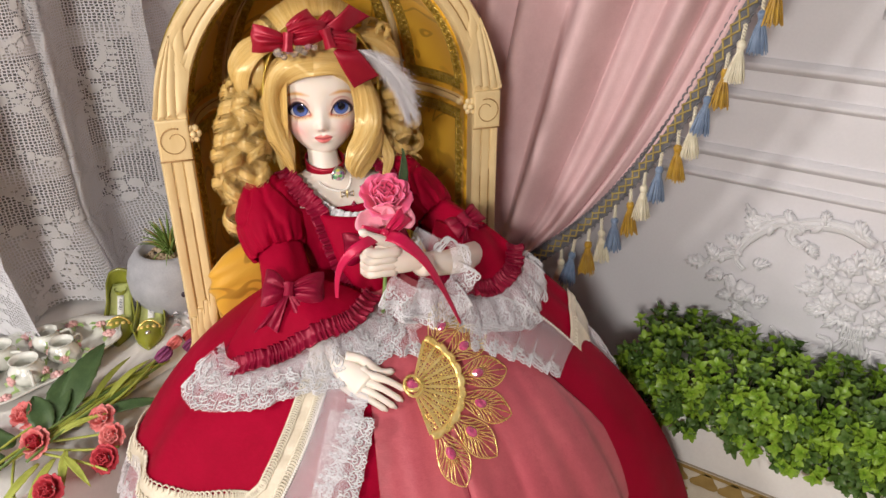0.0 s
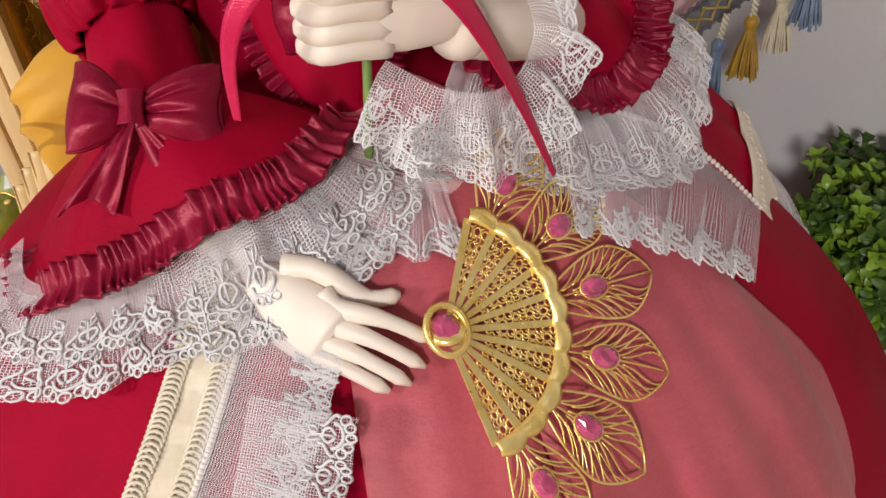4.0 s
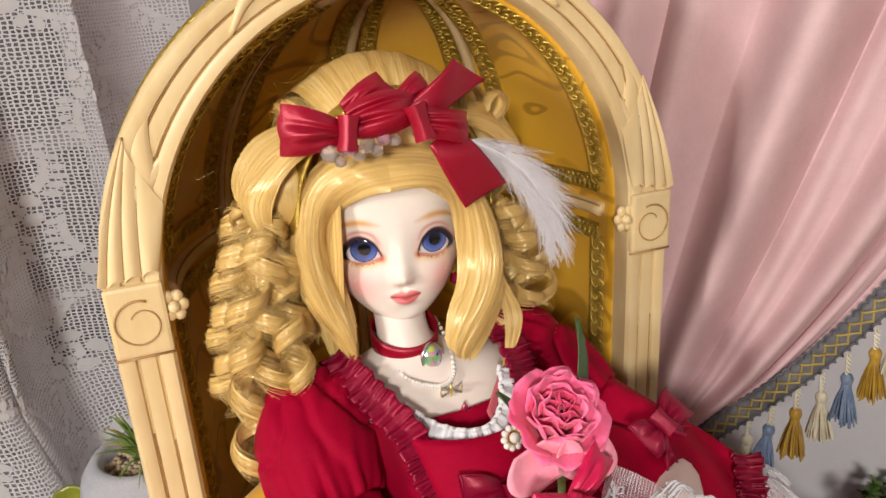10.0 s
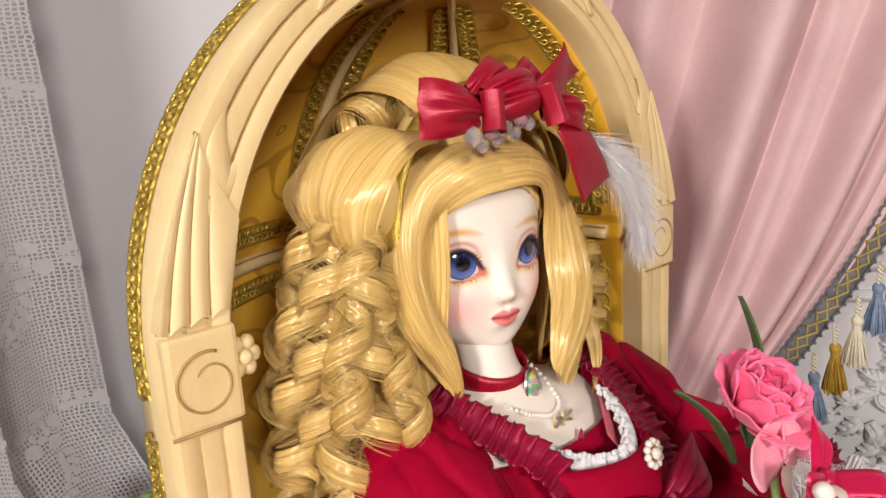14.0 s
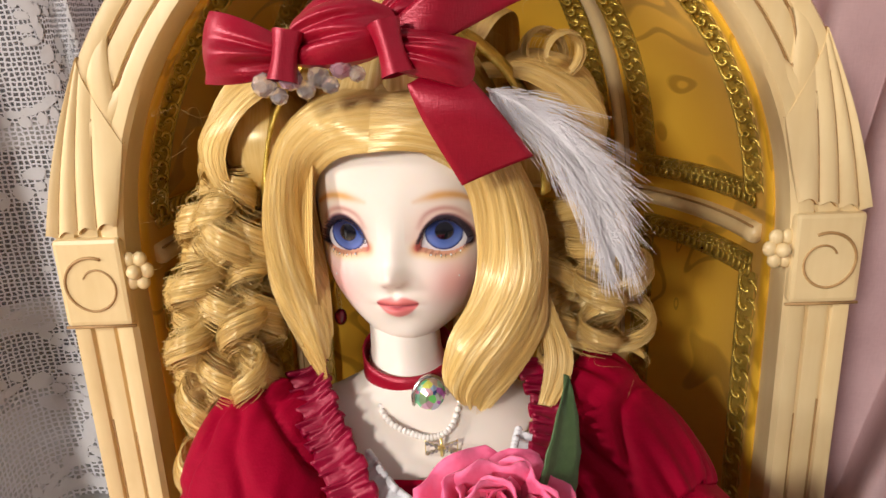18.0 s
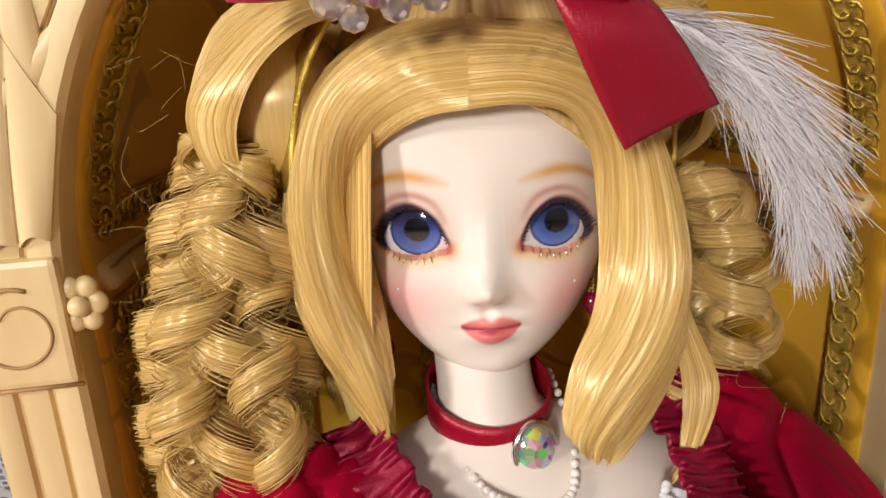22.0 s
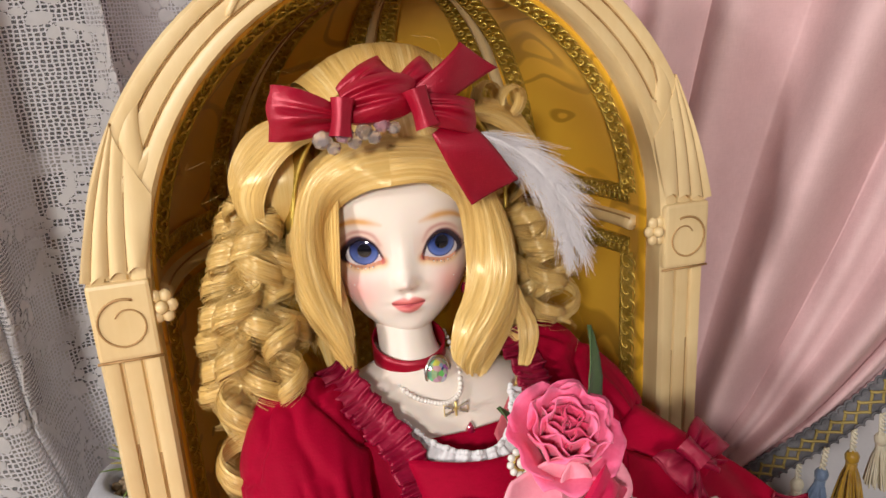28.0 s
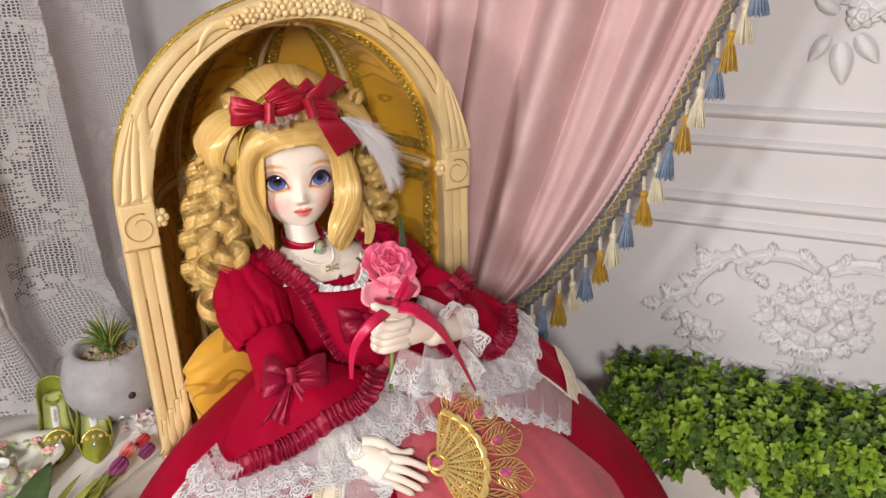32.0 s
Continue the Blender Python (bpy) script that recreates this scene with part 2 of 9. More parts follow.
def tapestry_mat(name):
    """Cream woven cloth with scattered muted rose and leaf blooms."""
    m, nt, links, b = nodes_of(name)
    tc = nt.new("ShaderNodeTexCoord")
    co = tc.outputs["Object"]
    vo = nt.new("ShaderNodeTexVoronoi")
    vo.inputs["Scale"].default_value, vo.voronoi_dimensions = 14.0, "2D"
    wob = noise_node(nt, links, co, 60.0, 3.0, 0.7)
    mixv = nt.new("ShaderNodeMix")
    mixv.data_type = "RGBA"
    mixv.inputs["Factor"].default_value = 0.035
    links.new(co, mixv.inputs[6])
    links.new(wob.outputs["Color"], mixv.inputs[7])
    links.new(mixv.outputs[2], vo.inputs["Vector"])
    petals = noise_node(nt, links, co, 130.0, 3.0, 0.7)
    rose = ramp_node(nt, links, petals.outputs["Fac"], [(0.38, (0.16, 0.03, 0.05)), (0.5, (0.42, 0.16, 0.14)), (0.62, (0.70, 0.52, 0.42))])
    leaf = ramp_node(nt, links, petals.outputs["Fac"], [(0.4, (0.10, 0.13, 0.07)), (0.6, (0.42, 0.38, 0.22))])
    basec = ramp_node(nt, links, wob.outputs["Fac"], [(0.3, (0.56, 0.47, 0.32)), (0.7, (0.72, 0.64, 0.48))])
    f1 = ramp_node(nt, links, vo.outputs["Distance"], [(0.30, (1, 1, 1)), (0.36, (0, 0, 0))])
    f2 = ramp_node(nt, links, vo.outputs["Distance"], [(0.40, (1, 1, 1)), (0.46, (0, 0, 0))])
    lm = ramp_node(nt, links, petals.outputs["Fac"], [(0.5, (0, 0, 0)), (0.54, (1, 1, 1))])
    mu = nt.new("ShaderNodeMath")
    mu.operation = "MULTIPLY"
    links.new(f2.outputs["Color"], mu.inputs[0])
    links.new(lm.outputs["Color"], mu.inputs[1])
    m1 = nt.new("ShaderNodeMix")
    m1.data_type = "RGBA"
    links.new(mu.outputs[0], m1.inputs["Factor"])
    links.new(basec.outputs["Color"], m1.inputs[6])
    links.new(leaf.outputs["Color"], m1.inputs[7])
    m2 = nt.new("ShaderNodeMix")
    m2.data_type = "RGBA"
    links.new(f1.outputs["Color"], m2.inputs["Factor"])
    links.new(m1.outputs[2], m2.inputs[6])
    links.new(rose.outputs["Color"], m2.inputs[7])
    links.new(m2.outputs[2], b.inputs["Base Color"])
    b.inputs["Roughness"].default_value = 0.9
    th = noise_node(nt, links, co, 1100.0, 1.0)
    bn = bump_node(nt, links, th.outputs["Fac"], 0.5, 0.0005)
    links.new(bn.outputs["Normal"], b.inputs["Normal"])
    return m


WALL = mat("wall_paint", (0.71, 0.69, 0.72), (0.77, 0.75, 0.78), 0.62, scale=5, fine=350, bump=0.12)
PLASTER = mat("plaster", (0.74, 0.73, 0.75), (0.81, 0.80, 0.82), 0.5, scale=30, fine=600, bump=0.2)
WHITE = mat("white_board", (0.74, 0.72, 0.70), (0.82, 0.80, 0.78), 0.42, scale=12, fine=300, bump=0.1)
FLOOR = mat("table_wood", (0.42, 0.34, 0.26), (0.52, 0.43, 0.33), 0.5, scale=8, fine=200, bump=0.1, stretch=(1, 0.1, 1))
PANE = mat("dark_glass", (0.045, 0.045, 0.055), (0.075, 0.075, 0.09), 0.12, scale=4, bump=0)
PINK = cloth("pink_curtain_cloth", (0.60, 0.405, 0.415), (0.69, 0.485, 0.495), 0.9, 1300, 0.0, 0.12)
LACE = mat("white_thread", (0.68, 0.67, 0.69), (0.76, 0.75, 0.77), 0.8, scale=60, fine=2600, bump=0.6, dist=0.0003, sheen=0.3)
LACE_NET = net_mat("curtain_net", (0.76, 0.75, 0.79), 0.0030, 0.17, veil=0.20)
TULLE = net_mat("tulle", (0.82, 0.78, 0.82), 0.0008, 0.08, veil=0.09)
CREAMW = mat("cream_wood", (0.72, 0.52, 0.25), (0.82, 0.64, 0.35), 0.42, scale=18, fine=260, bump=0.18, stretch=(1, 1, 0.12), coat=0.15, coat_rough=0.3)
GROOVE = mat("brown_glaze", (0.32, 0.17, 0.055), (0.50, 0.30, 0.12), 0.6, scale=40, fine=400)
GOLDSATIN = brocade_mat("gold_brocade", (0.74, 0.38, 0.018), (0.86, 0.49, 0.040), 0.30)
GOLDTHREAD = mat("gold_thread", (0.45, 0.30, 0.04), (0.80, 0.60, 0.14), 0.32, 0.75, scale=200, fine=2200, bump=0.7, dist=0.0004)
GOLD = mat("gold_metal", (0.95, 0.66, 0.16), (1.0, 0.82, 0.36), 0.28, 0.65, scale=90, fine=900, bump=0.05, rough_var=0.06)
SILVER = mat("silver_metal", (0.70, 0.69, 0.66), (0.82, 0.81, 0.78), 0.2, 1.0, scale=120, fine=900, bump=0.05, rough_var=0.06)
RED = cloth("red_cotton", (0.265, 0.0006, 0.017), (0.355, 0.0011, 0.026), 0.66, 1500, 0.0, 0.16, 0.0, 0.3, 0.18)
WINE = cloth("wine_satin", (0.15, 0.0008, 0.016), (0.27, 0.002, 0.032), 0.42, 1900, 0.0, 0.35, 0.0, 0.3, 0.5, 0.25)
SATIN = cloth("red_satin_ribbon", (0.23, 0.0008, 0.012), (0.33, 0.0015, 0.020), 0.40, 2200, 0.0, 0.10, 0.0, 0.20, 0.5, 0.45)
ROSEPINK = cloth("rose_pink_taffeta", (0.45, 0.078, 0.105), (0.55, 0.115, 0.14), 0.5, 1500, 0.1, 0.30)
CREAM = cloth("cream_jacquard", (0.66, 0.56, 0.42), (0.80, 0.71, 0.57), 0.45, 500, 0.2, 0.55, 0.1)
CREAMTHREAD = mat("cream_thread", (0.70, 0.62, 0.48), (0.82, 0.75, 0.62), 0.6, scale=120, fine=2200, bump=0.5)
PEARL = mat("pearl", (0.78, 0.72, 0.66), (0.88, 0.83, 0.78), 0.22, scale=200, fine=900, bump=0, coat=0.6)
SKIN = mat("doll_resin", (0.82, 0.70, 0.61), (0.87, 0.77, 0.69), 0.42, scale=14, fine=900, bump=0.03, sss=0.12)
HAIR = hair_mat("blond_hair", (0.52, 0.295, 0.062), (0.78, 0.535, 0.180), (0.94, 0.76, 0.40))
FEATHER = mat("white_feather", (0.80, 0.76, 0.78), (0.90, 0.87, 0.89), 0.8, scale=90, fine=1200, sheen=0.3)
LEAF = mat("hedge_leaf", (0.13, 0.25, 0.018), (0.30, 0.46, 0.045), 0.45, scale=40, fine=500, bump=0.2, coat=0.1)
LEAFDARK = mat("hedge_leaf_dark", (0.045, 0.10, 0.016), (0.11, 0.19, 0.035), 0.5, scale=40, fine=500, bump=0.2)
STEM = mat("stem_green", (0.12, 0.20, 0.05), (0.22, 0.32, 0.09), 0.55, scale=60, fine=700)
CLAY = mat("grey_clay", (0.34, 0.34, 0.37), (0.46, 0.46, 0.49), 0.7, scale=45, fine=700, bump=0.35)
TAPESTRY = tapestry_mat("floral_tapestry")
OCHRE = mat("ochre_weave", (0.34, 0.20, 0.05), (0.46, 0.30, 0.09), 0.85, scale=60, fine=1200, bump=0.4)
EARTH = mat("gravel", (0.30, 0.22, 0.14), (0.50, 0.38, 0.26), 0.9, scale=80, fine=400, bump=0.4)


# ---- mesh helpers ----
class Geo:
    def __init__(self):
        self.v, self.f, self.uv, self.m = [], [], [], []

    def grid(self, fn, nu, nv, cu=False, cv=False, mi=0, u0=0.0, u1=1.0, v0=0.0, v1=1.0, su=1.0, sv=1.0):
        """fn(u, v) -> point; nu and nv are counts of cells."""
        base, cu_n, cv_n = len(self.v), nu + (0 if cu else 1), nv + (0 if cv else 1)
        for i in range(cu_n):
            u = u0 + (u1 - u0) * i / nu
            for j in range(cv_n):
                v = v0 + (v1 - v0) * j / nv
                self.v.append(tuple(fn(u, v)))
                self.uv.append((u * su, v * sv))
        for i in range(nu):
            for j in range(nv):
                i2, j2 = (i + 1) % cu_n, (j + 1) % cv_n
                self.f.append((base + i * cv_n + j, base + i2 * cv_n + j, base + i2 * cv_n + j2, base + i * cv_n + j2))
                self.m.append(mi)
        return self

    def poly(self, pts, mi=0):
        base = len(self.v)
        self.v += [tuple(p) for p in pts]
        self.uv += [(p[0], p[1]) for p in pts]
        self.f.append(tuple(range(base, base + len(pts))))
        self.m.append(mi)
        return self

    def tube(self, path, rad, n=8, closed=False, mi=0, flat=1.0, up=None, caps=True):
        """A round or flattened bar along path. rad: a number or a function of 0..1."""
        path = [Vector(p) for p in path]
        base, k = len(self.v), len(path)
        side = None
        dist = 0.0
        for i, p in enumerate(path):
            a, b = path[(i - 1) % k if closed else max(i - 1, 0)], path[(i + 1) % k if closed else min(i + 1, k - 1)]
            d = (b - a)
            d = d.normalized() if d.length > 1e-9 else Vector((0, 0, 1))
            if up is not None:
                s = d.cross(Vector(up))
                if s.length < 1e-6:
                    s = side or d.orthogonal()
            elif side is None:
                s = d.orthogonal()
            else:
                s = side - d * side.dot(d)
            side = s.normalized()
            w = d.cross(side)
            r = rad(i / max(1, k - 1)) if callable(rad) else rad
            if i:
                dist += (p - path[i - 1]).length
            for j in range(n):
                t = 2 * math.pi * j / n
                self.v.append(tuple(p + side * (r * math.cos(t)) + w * (r * flat * math.sin(t))))
                self.uv.append((j / n, dist))
        for i in range(k if closed else k - 1):
            for j in range(n):
                a, b = base + i * n, base + ((i + 1) % k) * n
                self.f.append((a + j, a + (j + 1) % n, b + (j + 1) % n, b + j))
                self.m.append(mi)
        if caps and not closed:
            self.f.append(tuple(base + j for j in reversed(range(n))))
            self.f.append(tuple(base + (k - 1) * n + j for j in range(n)))
            self.m += [mi, mi]
        return self

    def ball(self, c, r, nu=10, nv=6, mi=0, rot=None):
        r = (r, r, r) if not hasattr(r, "__len__") else r
        c = Vector(c)

        def fn(u, v):
            a, e = 2 * math.pi * u, math.pi * (v - 0.5) * 0.998
            p = Vector((r[0] * math.cos(a) * math.cos(e), r[1] * math.sin(a) * math.cos(e), r[2] * math.sin(e)))
            return c + (rot @ p if rot else p)
        return self.grid(fn, nu, nv, cu=True, mi=mi)

    def box(self, lo, hi, bevel=0.0, mi=0):
        bm = bmesh.new()
        bmesh.ops.create_cube(bm, size=1.0)
        for vert in bm.verts:
            vert.co = Vector(((lo[i] + hi[i]) / 2 + vert.co[i] * (hi[i] - lo[i]) for i in range(3)))
        if bevel:
            bmesh.ops.bevel(bm, geom=bm.edges[:], offset=bevel, segments=2, affect="EDGES", profile=0.6)
        bm.verts.index_update()
        base = len(self.v)
        self.v += [tuple(x.co) for x in bm.verts]
        self.uv += [(x.co.x, x.co.y) for x in bm.verts]
        for face in bm.faces:
            self.f.append(tuple(base + x.index for x in face.verts))
            self.m.append(mi)
        bm.free()
        return self

    def lathe(self, prof, n=24, c=(0, 0, 0), mi=0):
        c = Vector(c)
        k = len(prof) - 1

        def fn(u, v):
            r, z = prof[min(k, int(round(v * k)))]
            return c + Vector((r * math.cos(2 * math.pi * u), r * math.sin(2 * math.pi * u), z))
        return self.grid(fn, n, k, cu=True, mi=mi)

    def strip(self, path, width, normal, mi=0, thick=0.0):
        """A flat band along path, width across, lying square to normal (a vector or a function of the index)."""
        path = [Vector(p) for p in path]
        k = len(path)
        rows = []
        for i, p in enumerate(path):
            d = (path[min(i + 1, k - 1)] - path[max(i - 1, 0)]).normalized()
            nn = Vector(normal(i) if callable(normal) else normal)
            s = d.cross(nn).normalized()
            w = width(i / max(1, k - 1)) if callable(width) else width
            rows.append((p, s, nn.normalized(), w))
        h = thick / 2
        prof = [(-0.5, -h), (0.5, -h), (0.5, h), (-0.5, h)] if thick else [(-0.5, 0), (0.5, 0)]
        n = len(prof)
        base = len(self.v)
        for i, (p, s, nn, w) in enumerate(rows):
            for a, b in prof:
                self.v.append(tuple(p + s * (a * w) + nn * b))
                self.uv.append((a, i * 0.1))
        for i in range(k - 1):
            for j in range(n if thick else 1):
                a, b = base + i * n, base + (i + 1) * n
                self.f.append((a + j, a + (j + 1) % n, b + (j + 1) % n, b + j))
                self.m.append(mi)
        return self


def mesh_of(name, g, mats, smooth=True, sharp=None):
    me = bpy.data.meshes.new(name)
    me.from_pydata(g.v, [], g.f)
    uv = me.uv_layers.new(name="UVMap")
    idx = np.empty(len(me.loops), dtype=np.int32)
    me.loops.foreach_get("vertex_index", idx)
    uv.data.foreach_set("uv", np.array(g.uv, dtype=np.float32)[idx].ravel())
    for m in (mats if isinstance(mats, (list, tuple)) else [mats]):
        me.materials.append(m)
    me.polygons.foreach_set("material_index", np.array(g.m, dtype=np.int32))
    me.polygons.foreach_set("use_smooth", np.full(len(g.f), smooth))
    if sharp:
        me.set_sharp_from_angle(angle=radians(sharp))
    me.update()
    return me


def part(name, g, mats, parent=None, label="", smooth=True, thick=0.0, sharp=None):
    ob = new(name, mesh_of(name, g, mats, smooth, sharp))
    if parent is not None:
        ob.parent = parent
    if label:
        ob["label"] = label
    if thick:
        md = ob.modifiers.new("Solidify", "SOLIDIFY")
        md.thickness, md.offset = thick, 0.0
    return ob


def thing(name, label, category, m=None, group="", kind=""):
    ob = new(name)
    ob.empty_display_size = 0.02
    if m is not None:
        ob.matrix_basis = m
    return tagged(ob, label, category, group, kind)


def spline(pts, n, closed=False):
    """n + 1 points on a smooth curve through pts (n when closed)."""
    pts = [Vector(p) for p in pts]
    k = len(pts)
    segs = k if closed else k - 1
    out = []
    for i in range(n if closed else n + 1):
        x = i / n * segs
        a = min(int(x), segs - 1)
        t = x - a
        if closed:
            p0, p1, p2, p3 = (pts[(a + j) % k] for j in (-1, 0, 1, 2))
        else:
            p0, p1, p2, p3 = pts[max(a - 1, 0)], pts[a], pts[a + 1], pts[min(a + 2, k - 1)]
        out.append(0.5 * ((2 * p1) + (p2 - p0) * t + (2 * p0 - 5 * p1 + 4 * p2 - p3) * t * t + (3 * p1 - p0 - 3 * p2 + p3) * t ** 3))
    return out


def at(curve, t):
    x = max(0.0, min(1.0, t)) * (len(curve) - 1)
    i = min(int(x), len(curve) - 2)
    return curve[i].lerp(curve[i + 1], x - i)


def lerp(a, b, t):
    return a + (b - a) * t


def interp(x, xs, ys):
    return float(np.interp(x, xs, ys))


# the chair's and the doll's own frame: x to the right, y to the back, z up, from the middle of the chair's front on the floor
SEAT = pose(-0.379, 0.423, 0.0, 0, 0, 52.4)


def P(u, v, z):
    """u to the right, v out to the front, z up."""
    return Vector((u, -v, z))

# ---- the setting ----
X0, Y0, X1, Y1, H = -0.80, 0.72, 2.2, -2.2, 2.4


def slab(name, lo, hi, m, label, cat, bevel=0.0):
    return tagged(part(name, Geo().box(lo, hi, bevel), m, None, "", smooth=False), label, cat, kind="structure")


slab("floor", (X0 - 0.1, Y1 - 0.1, -0.06), (X1 + 0.1, Y0 + 0.1, 0.0), FLOOR, "light brown wooden table top under the display", "floor")
slab("wall_back", (X0 - 0.1, Y0, 0.0), (X1 + 0.1, Y0 + 0.1, H), WALL, "white painted panelled wall behind the display", "wall")
slab("wall_right", (X1, Y1, 0.0), (X1 + 0.1, Y0, H), WALL, "plain white painted wall of the room", "wall")
slab("wall_front", (X0, Y1 - 0.1, 0.0), (X1, Y1, H), WALL, "plain white painted wall of the room", "wall")
slab("ceiling", (X0 - 0.1, Y1 - 0.1, H), (X1 + 0.1, Y0 + 0.1, H + 0.1), WALL, "plain white ceiling of the room", "ceiling")

# window wall: opening between y -0.35 and 0.59, z 0.13 to 0.95
WY0, WY1, WZ0, WZ1 = -0.36, 0.60, 0.125, 0.95
wall_w = thing("wall_window", "white painted wall with a divided window", "wall", kind="structure")
for lo, hi in (((X0 - 0.1, Y1, 0), (X0, WY0, H)), ((X0 - 0.1, WY1, 0), (X0, Y0, H)),
               ((X0 - 0.1, WY0, 0), (X0, WY1, WZ0)), ((X0 - 0.1, WY0, WZ1), (X0, WY1, H))):
    part("wall_piece", Geo().box(lo, hi), WALL, wall_w, smooth=False)

win = thing("window_1", "white framed window with dark panes behind a lace curtain", "window", kind="structure")
g = Geo()
for lo, hi in (((X0 - 0.05, WY0, WZ0), (X0 + 0.012, WY0 + 0.03, WZ1)), ((X0 - 0.05, WY1 - 0.03, WZ0), (X0 + 0.012, WY1, WZ1)),
               ((X0 - 0.05, WY0 + 0.03, WZ0), (X0 + 0.012, WY1 - 0.03, WZ0 + 0.025)), ((X0 - 0.05, WY0 + 0.03, WZ1 - 0.03), (X0 + 0.012, WY1 - 0.03, WZ1))):
    g.box(lo, hi, 0.003)
part("window_frame", g, WHITE, win, smooth=False)
bars_y = (0.01, 0.24, 0.455)
bars_z = (0.214, 0.351, 0.488, 0.625, 0.762)
for y in bars_y:
    part("muntin", Geo().box((X0 - 0.03, y - 0.010, WZ0 + 0.025), (X0 + 0.006, y + 0.010, WZ1 - 0.03), 0.003), WHITE, win, smooth=False)
for z in bars_z:
    part("muntin", Geo().box((X0 - 0.028, WY0 + 0.03, z - 0.009), (X0 + 0.004, WY1 - 0.03, z + 0.009), 0.003), WHITE, win, smooth=False)
ys = (WY0 + 0.03,) + bars_y + (WY1 - 0.03,)
zs = (WZ0 + 0.025,) + bars_z + (WZ1 - 0.03,)
for a, b in zip(ys, ys[1:]):
    for c, d in zip(zs, zs[1:]):
        part("pane", Geo().box((X0 - 0.022, a, c), (X0 - 0.018, b, d)), PANE, win, smooth=False)
slab("backdrop", (X0 - 0.16, WY0 - 0.1, 0.05), (X0 - 0.12, WY1 + 0.1, 1.1), PANE, "dark night behind the window", "backdrop")

# mouldings on the back wall
mould = thing("trim", "white painted panel mouldings along the wall", "moulding", kind="structure")
for z, big in ((0.360, 1.0), (0.331, 0.8), (0.274, 1.0), (0.249, 0.8)):
    prof = [(0.0, 0.0065), (0.0028, 0.006), (0.003, 0.0035), (0.0058, 0.0025), (0.0066, 0.0), (0.0055, -0.0026), (0.003, -0.0035), (0.002, -0.006), (0.0, -0.0065)]
    k = len(prof) - 1
    g = Geo().grid(lambda u, v: (lerp(-0.52, X1, u), Y0 - prof[int(round(v * k))][0] * big, z + prof[int(round(v * k))][1] * big), 1, k)
    part("moulding", g, WALL, mould, smooth=True)


# plaster relief on the wall: leaf scrolls, roses and flowers, built flat in x and z with depth towards the room
def relief_pt(x, z, h):
    return Vector((x, Y0 - 1.5 * h, z))


def scroll(g, pts, w0, w1, h, n=26):
    c = spline([(p[0], 0, p[1]) for p in pts], n)
    base = [Vector((p.x, Y0 - h * 0.35, p.z)) for p in c]
    wid = lambda t: lerp(w0, w1, t) * (0.75 + 0.5 * math.sin(math.pi * min(1, t * 1.15 + 0.1)))
    g.tube(base, wid, 10, flat=0.32, up=(0, 1, 0))
    for sgn in (-1, 0.1):
        rid = []
        for i, p in enumerate(base):
            d = (base[min(i + 1, n)] - base[max(i - 1, 0)]).normalized()
            rid.append(p + d.cross(Vector((0, 1, 0))) * (sgn * 0.72 * wid(i / n)) + Vector((0, -0.34 * wid(i / n) - 0.0004, 0)))
        g.tube(rid, lambda t: 0.0011 * (1 - 0.5 * t), 5)
    # leaflets that spring from the scroll
    for i in range(3, n - 4, 5):
        d = (base[i + 1] - base[i - 1]).normalized()
        a = math.atan2(d.z, d.x) + (0.75 if (i // 5) % 2 else -0.75)
        petal(g, (base[i].x, base[i].z), a, wid(i / n) * 2.3, wid(i / n) * 1.3, h * 0.55)


def curl(cx, cz, r, a0, turns, sgn=1, n=9):
    return [(cx + r * (1 - 0.75 * i / n) * math.cos(a0 + sgn * turns * 2 * math.pi * i / n),
             cz + r * (1 - 0.75 * i / n) * math.sin(a0 + sgn * turns * 2 * math.pi * i / n)) for i in range(n + 1)]


def petal(g, c, ang, length, width, h, tilt=0.0, mi=0):
    """A cupped petal or leaf on the wall."""
    ca, sa = math.cos(ang), math.sin(ang)

    def fn(u, v):
        t, s = u, (v - 0.5) * 2
        w = width * math.sin(math.pi * min(1.0, 0.08 + 0.92 * t) ** 0.8) ** 0.8
        x, y = length * t, s * w * 0.5
        up = h * (0.35 + 0.65 * math.sin(math.pi * (0.15 + 0.8 * t))) * (1 - 0.75 * s * s) + tilt * t
        if abs(s) < 0.12:
            up -= h * 0.15
        return relief_pt(c[0] + x * ca - y * sa, c[1] + x * sa + y * ca, up)
    g.grid(fn, 6, 6, mi=mi)


def bloom(g, c, r, n=5, h=0.008, rng=None):
    a0 = rng.random() * 6.28 if rng else 0
    for i in range(n):
        petal(g, c, a0 + 2 * math.pi * i / n, r, r * 1.05, h)
    for i in range(n):
        petal(g, c, a0 + 0.5 + 2 * math.pi * i / n, r * 0.62, r * 0.7, h * 1.45)
    g.ball(relief_pt(c[0], c[1], h * 1.1), (r * 0.22, h * 0.5, r * 0.22), 8, 5)


rng = random.Random(5)
CX, CZ = -0.004, 0.152


def acanthus(g, c, ang, ln, wd, h, lobes=3):
    """A lobed leaf on the wall: a rib with paired leaflets that shorten to the tip."""
    ca, sa = math.cos(ang), math.sin(ang)
    for k in range(lobes):
        t = k / lobes
        x, z = c[0] + ca * ln * t * 0.8, c[1] + sa * ln * t * 0.8
        for sgn in (-1, 1):
            petal(g, (x, z), ang + sgn * (0.85 - 0.35 * t), ln * (0.55 - 0.25 * t), wd * (0.5 - 0.15 * t), h * (0.8 - 0.2 * t))
    petal(g, c, ang, ln, wd * 0.45, h)


